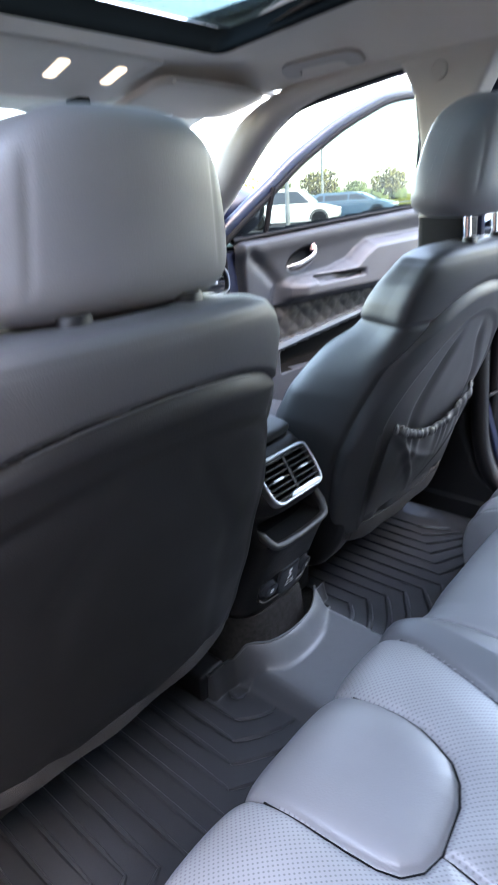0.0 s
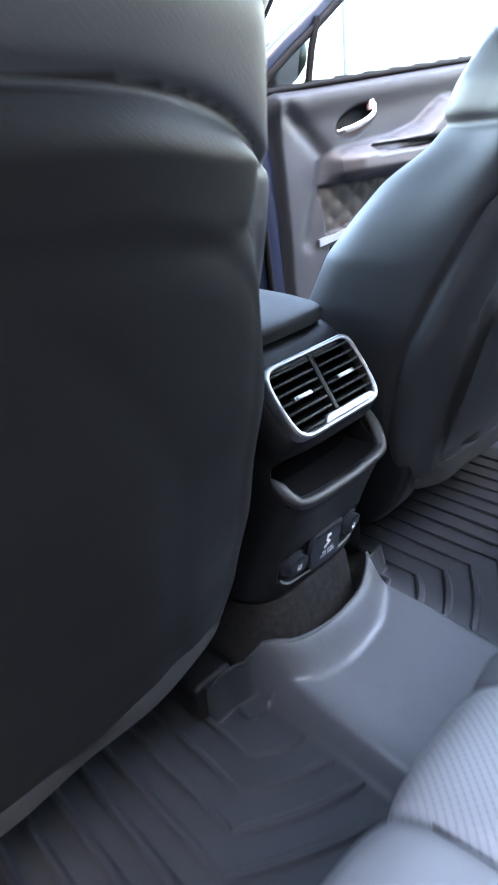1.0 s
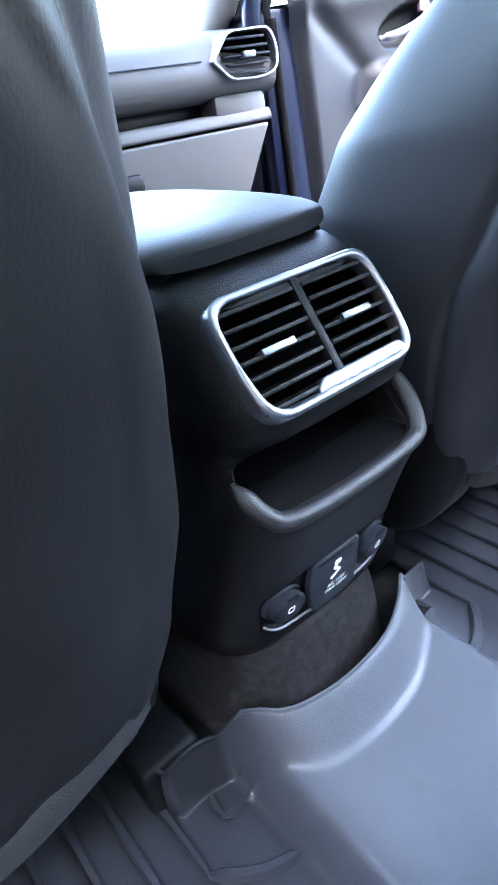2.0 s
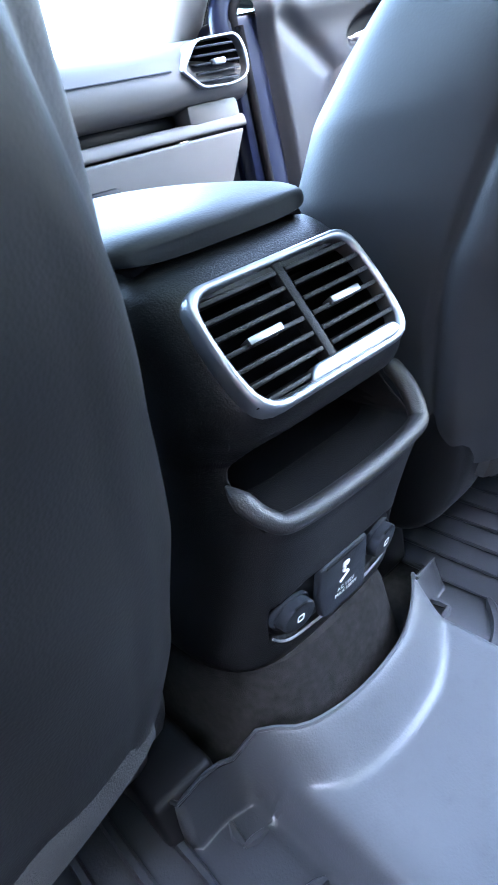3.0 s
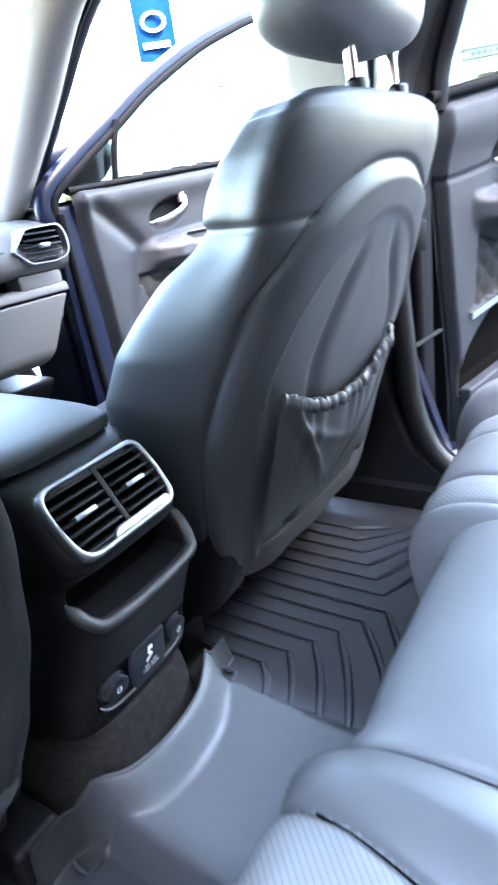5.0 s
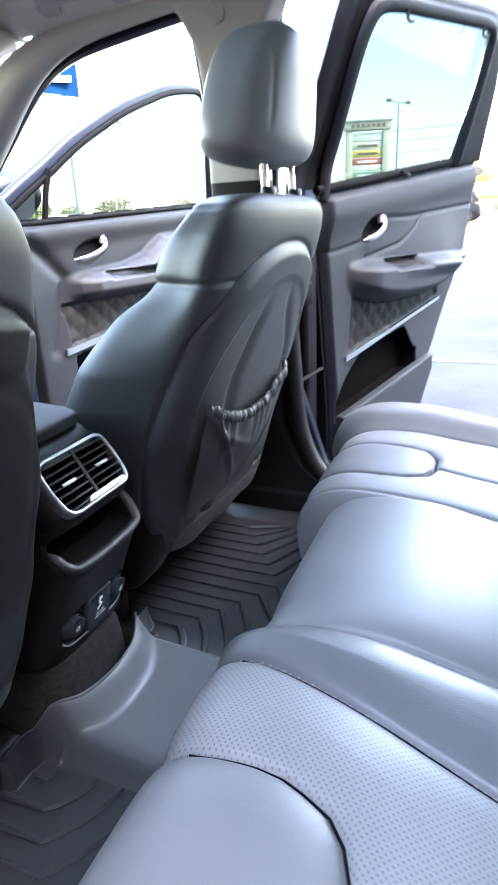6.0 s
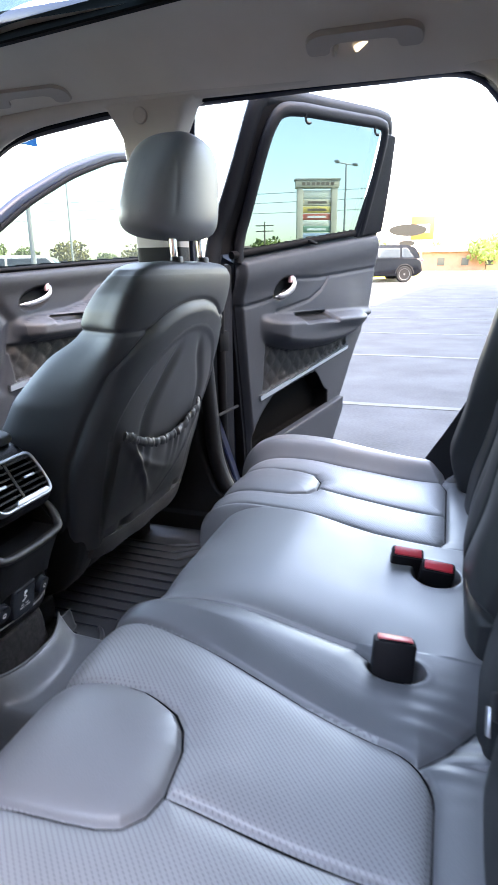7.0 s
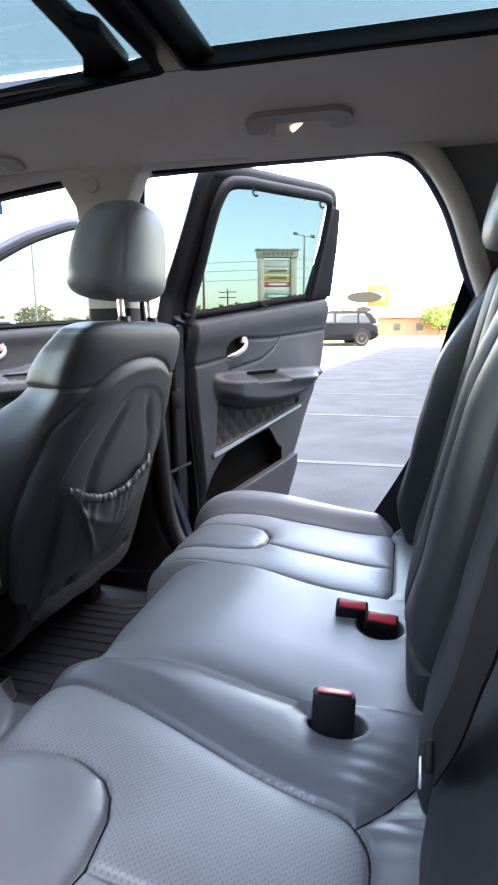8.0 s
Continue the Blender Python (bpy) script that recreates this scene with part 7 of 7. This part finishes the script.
x, y = far_at(0.822, 0.556, 46)
lamp_post(x, y, 7.7, "grey steel lamp post in the lot")
x, y = far_at(0.939, 0.322, 60)
t = thing("utility_pole", (x, y, 0), "plain wooden utility pole", "pole", "utility poles")
part("pole", tube([(x, y, 0), (x, y, 9.0)], [0.15, 0.1], 8), M_WOODPOLE, t)
x, y = far_at(0.957, 0.287, 95)
t2 = thing("utility_pole", (x, y, 0), "wooden utility pole with crossarms", "pole", "utility poles")
part("pole", tube([(x, y, 0), (x, y, 7.6)], [0.16, 0.1], 8), M_WOODPOLE, t2)
for z in (6.2, 7.0):
    part("crossarm", box(x - 0.1, x + 0.1, y - 1.4, y + 1.4, z, z + 0.14, 0.02), M_WOODPOLE, t2)
x, y = far_at(0.985, 0.165, 44)
lamp_post(x, y, 7.7, "grey steel lamp post at the verge")
x, y = far_at(0.66, 0.75, 40)
lamp_post(x, y, 8.0, "grey steel lamp post near the cars")
# overhead wires
wires = thing("power_lines", (60, 18, 6), "thin dark power lines sagging between poles", "wires")
for z in (6.4, 7.3, 8.1):
    part("wire", tube([(55.9 + 0.005 * yy, yy, z - 0.5 + 0.5 * ((yy - 18) / 45) ** 2) for yy in np.linspace(-40, 90, 24)], 0.02, 5), M_SEAL, wires)


def tower():
    d = Vector((0.974, 0.2075, 0))
    px, py = far_at(d.x, d.y, 42)
    t = thing("sign_tower", (px, py, 0), "pale stucco sign tower with coloured tenant panels", "sign")
    ang = math.degrees(math.atan2(d.y, d.x))
    m = Matrix.Translation((px, py, 0)) @ pose(0, 0, 0, 0, 0, ang + 6)
    for s in (-1, 1):
        part("pillar", box(-0.3, 0.3, s * 1.12 - 0.20, s * 1.12 + 0.20, 0, 6.3, 0.02, m=m), M_TOWER, t)
    part("cap", box(-0.36, 0.36, -1.42, 1.42, 6.0, 6.45, 0.03, m=m), M_TOWER, t)
    part("cornice", box(-0.42, 0.42, -1.5, 1.5, 6.45, 6.55, 0.02, m=m), M_KERB, t)
    part("base_panel", box(-0.2, 0.2, -0.95, 0.95, 2.05, 2.35, 0.02, m=m), M_TOWER, t)
    cols = ((0.75, 0.75, 0.7), (0.70, 0.62, 0.50), (0.75, 0.55, 0.15), (0.55, 0.12, 0.08), (0.75, 0.73, 0.68), (0.15, 0.30, 0.22), (0.35, 0.45, 0.62), (0.55, 0.15, 0.12))
    hs = (0.50, 0.42, 0.42, 0.40, 0.32, 0.40, 0.58, 0.34)
    z = 5.85
    for k, (c, h) in enumerate(zip(cols, hs)):
        pn = part("tenant_panel", box(-0.22, 0.18, -0.90, 0.90, z - h + 0.03, z, 0.01, m=m), material("tenant_panel", c, 0.5), t, "coloured tenant panel")
        if k not in (0, 4):
            part("text_bar", box(-0.235, -0.225, -0.62, 0.62, z - h * 0.66, z - h * 0.33, 0.0, m=m), M_WHITE if k in (3, 5, 7) else M_ROOF, pn)
        z -= h + 0.03
    for k in range(7):
        part("cap_bar", box(-0.375, -0.362, -1.05 + 0.31 * k, -0.85 + 0.31 * k, 6.13, 6.32, 0.0, m=m), M_ROOF, t)


def pole_signs():
    px, py = far_at(0.9972, 0.068, 70)
    t = thing("oval_sign", (px, py, 0), "grey oval sign on a slim pole", "sign")
    part("pole", tube([(px, py, 0), (px, py, 4.6)], 0.10, 8), M_POLE, t)
    for z, ry, rz in ((4.75, 2.0, 0.62), (3.4, 0.85, 0.30)):
        part("board", loft([[Vector((px + o, py + 0.0 + ry * math.cos(a), z + rz * math.sin(a))) for a in np.linspace(0, math.tau, 24, endpoint=False)] for o in (-0.12, 0.12)]), M_OVAL, t, "grey oval board")
    px, py = far_at(0.9982, 0.046, 85)
    t = thing("square_sign", (px, py, 0), "orange and white square sign on a pole", "sign")
    part("pole", tube([(px, py, 0), (px, py, 5)], 0.12, 8), M_POLE, t)
    part("board", box(px - 0.15, px + 0.15, py - 1.5, py + 1.5, 4.3, 7.2, 0.03), material("orange_board", (0.16, 0.07, 0.008), 0.6), t, "orange board")
    part("white_mark", box(px - 0.17, px - 0.155, py - 0.9, py + 0.9, 5.2, 6.2, 0.0), M_WHITE, t)
    # feather flag of the dealership
    d = Vector((0.778, 0.600, 0)).normalized()
    px, py = -0.35 + d.x * 13, -0.456 + d.y * 13
    t = thing("banner_pole", (px, py, 0), "tall pole with a blue rectangular dealer banner", "banner")
    part("pole", tube([(px, py, 0), (px, py, 4.6)], [0.05, 0.035], 10), M_POLE, t)
    side = Vector((-d.y, d.x, 0))
    fl = []
    for k in range(9):
        a = k / 8
        c = Vector((px, py, 0)) + side * (0.72 * a - 0.30) + d * (0.02 * math.sin(a * 6) - 0.09)
        fl.append([c + Vector((0, 0, 3.40 + 0.08 * a)) + d * o for o in (0, 0.01)] + [c + Vector((0, 0, 4.44 + 0.08 * a)) + d * o for o in (0.01, 0)])
    part("banner", loft(fl), material("banner_blue", (0.0012, 0.010, 0.032), 0.9, spec=0.0), t, "blue cloth banner")
    oc = Vector((px, py, 4.06)) + side * 0.06 - d * 0.14
    part("oval_mark", tube([oc + side * (0.20 * math.cos(a)) + Vector((0, 0, 0.14 * math.sin(a))) for a in np.linspace(0, math.tau, 30, endpoint=False)], 0.030, 6, closed=True), M_WHITE, t, "white oval outline mark")
    part("text_bar", box(-0.01, 0.01, -0.24, 0.24, -0.05, 0.05, 0.0, m=Matrix.Translation(Vector((px, py, 3.70)) + side * 0.06 - d * 0.14) @ pose(0, 0, 0, 0, 0, math.degrees(math.atan2(d.y, d.x)))), M_WHITE, t)


def house(x, y, w, dpt, h, label):
    t = thing("house", (x, y, 0), label, "house", "far houses")
    part("wall", box(x - dpt / 2, x + dpt / 2, y - w / 2, y + w / 2, 0, h, 0.0), M_BRICK, t)
    rf = [[Vector((x + sx, yy, z)) for sx, z in ((-dpt / 2 - 0.5, h), (0, h + 2.2), (dpt / 2 + 0.5, h), (dpt / 2 + 0.5, h - 0.15), (-dpt / 2 - 0.5, h - 0.15))] for yy in (y - w / 2 - 0.5, y + w / 2 + 0.5)]
    part("roof", loft(rf), M_ROOF, t)
    for k in range(int(w // 4)):
        yy = y - w / 2 + 2 + k * 4
        part("window", box(x - dpt / 2 - 0.05, x - dpt / 2 + 0.02, yy - 0.6, yy + 0.6, 1.0, 2.3, 0.0), M_CARGLASS, t, "dark window")


tower()
pole_signs()
house(118, -1.0, 24, 10, 3.4, "low red brick house behind the field")
house(125, 42, 18, 10, 3.2, "low red brick house between trees")
slab("fence_rail", 44.0, 44.1, -120, 160, 0.55, 0.68, M_KERB, "pale rail fence along the road", "fence")
# dealership building behind the car, which shades this end of the lot
bl = Matrix.Translation((0, -8.3, 0)) @ pose(0, 0, 0, 0, 0, -6.2)
# unseen wall added to keep low light out of the driver side
tagged(part("light_block_wall", box(-14, -1.80, -6.0, 2.6, 0, 1.70, 0.0), M_BRICK), "unseen low wall added to block light beside the car", "wall", kind="structure")
tagged(part("dealership_wall", box(-26, 25.5, -14, 0.0, 0, 11.2, 0.0, m=bl), M_STUCCO), "plain grey dealership building wall", "building", kind="structure")
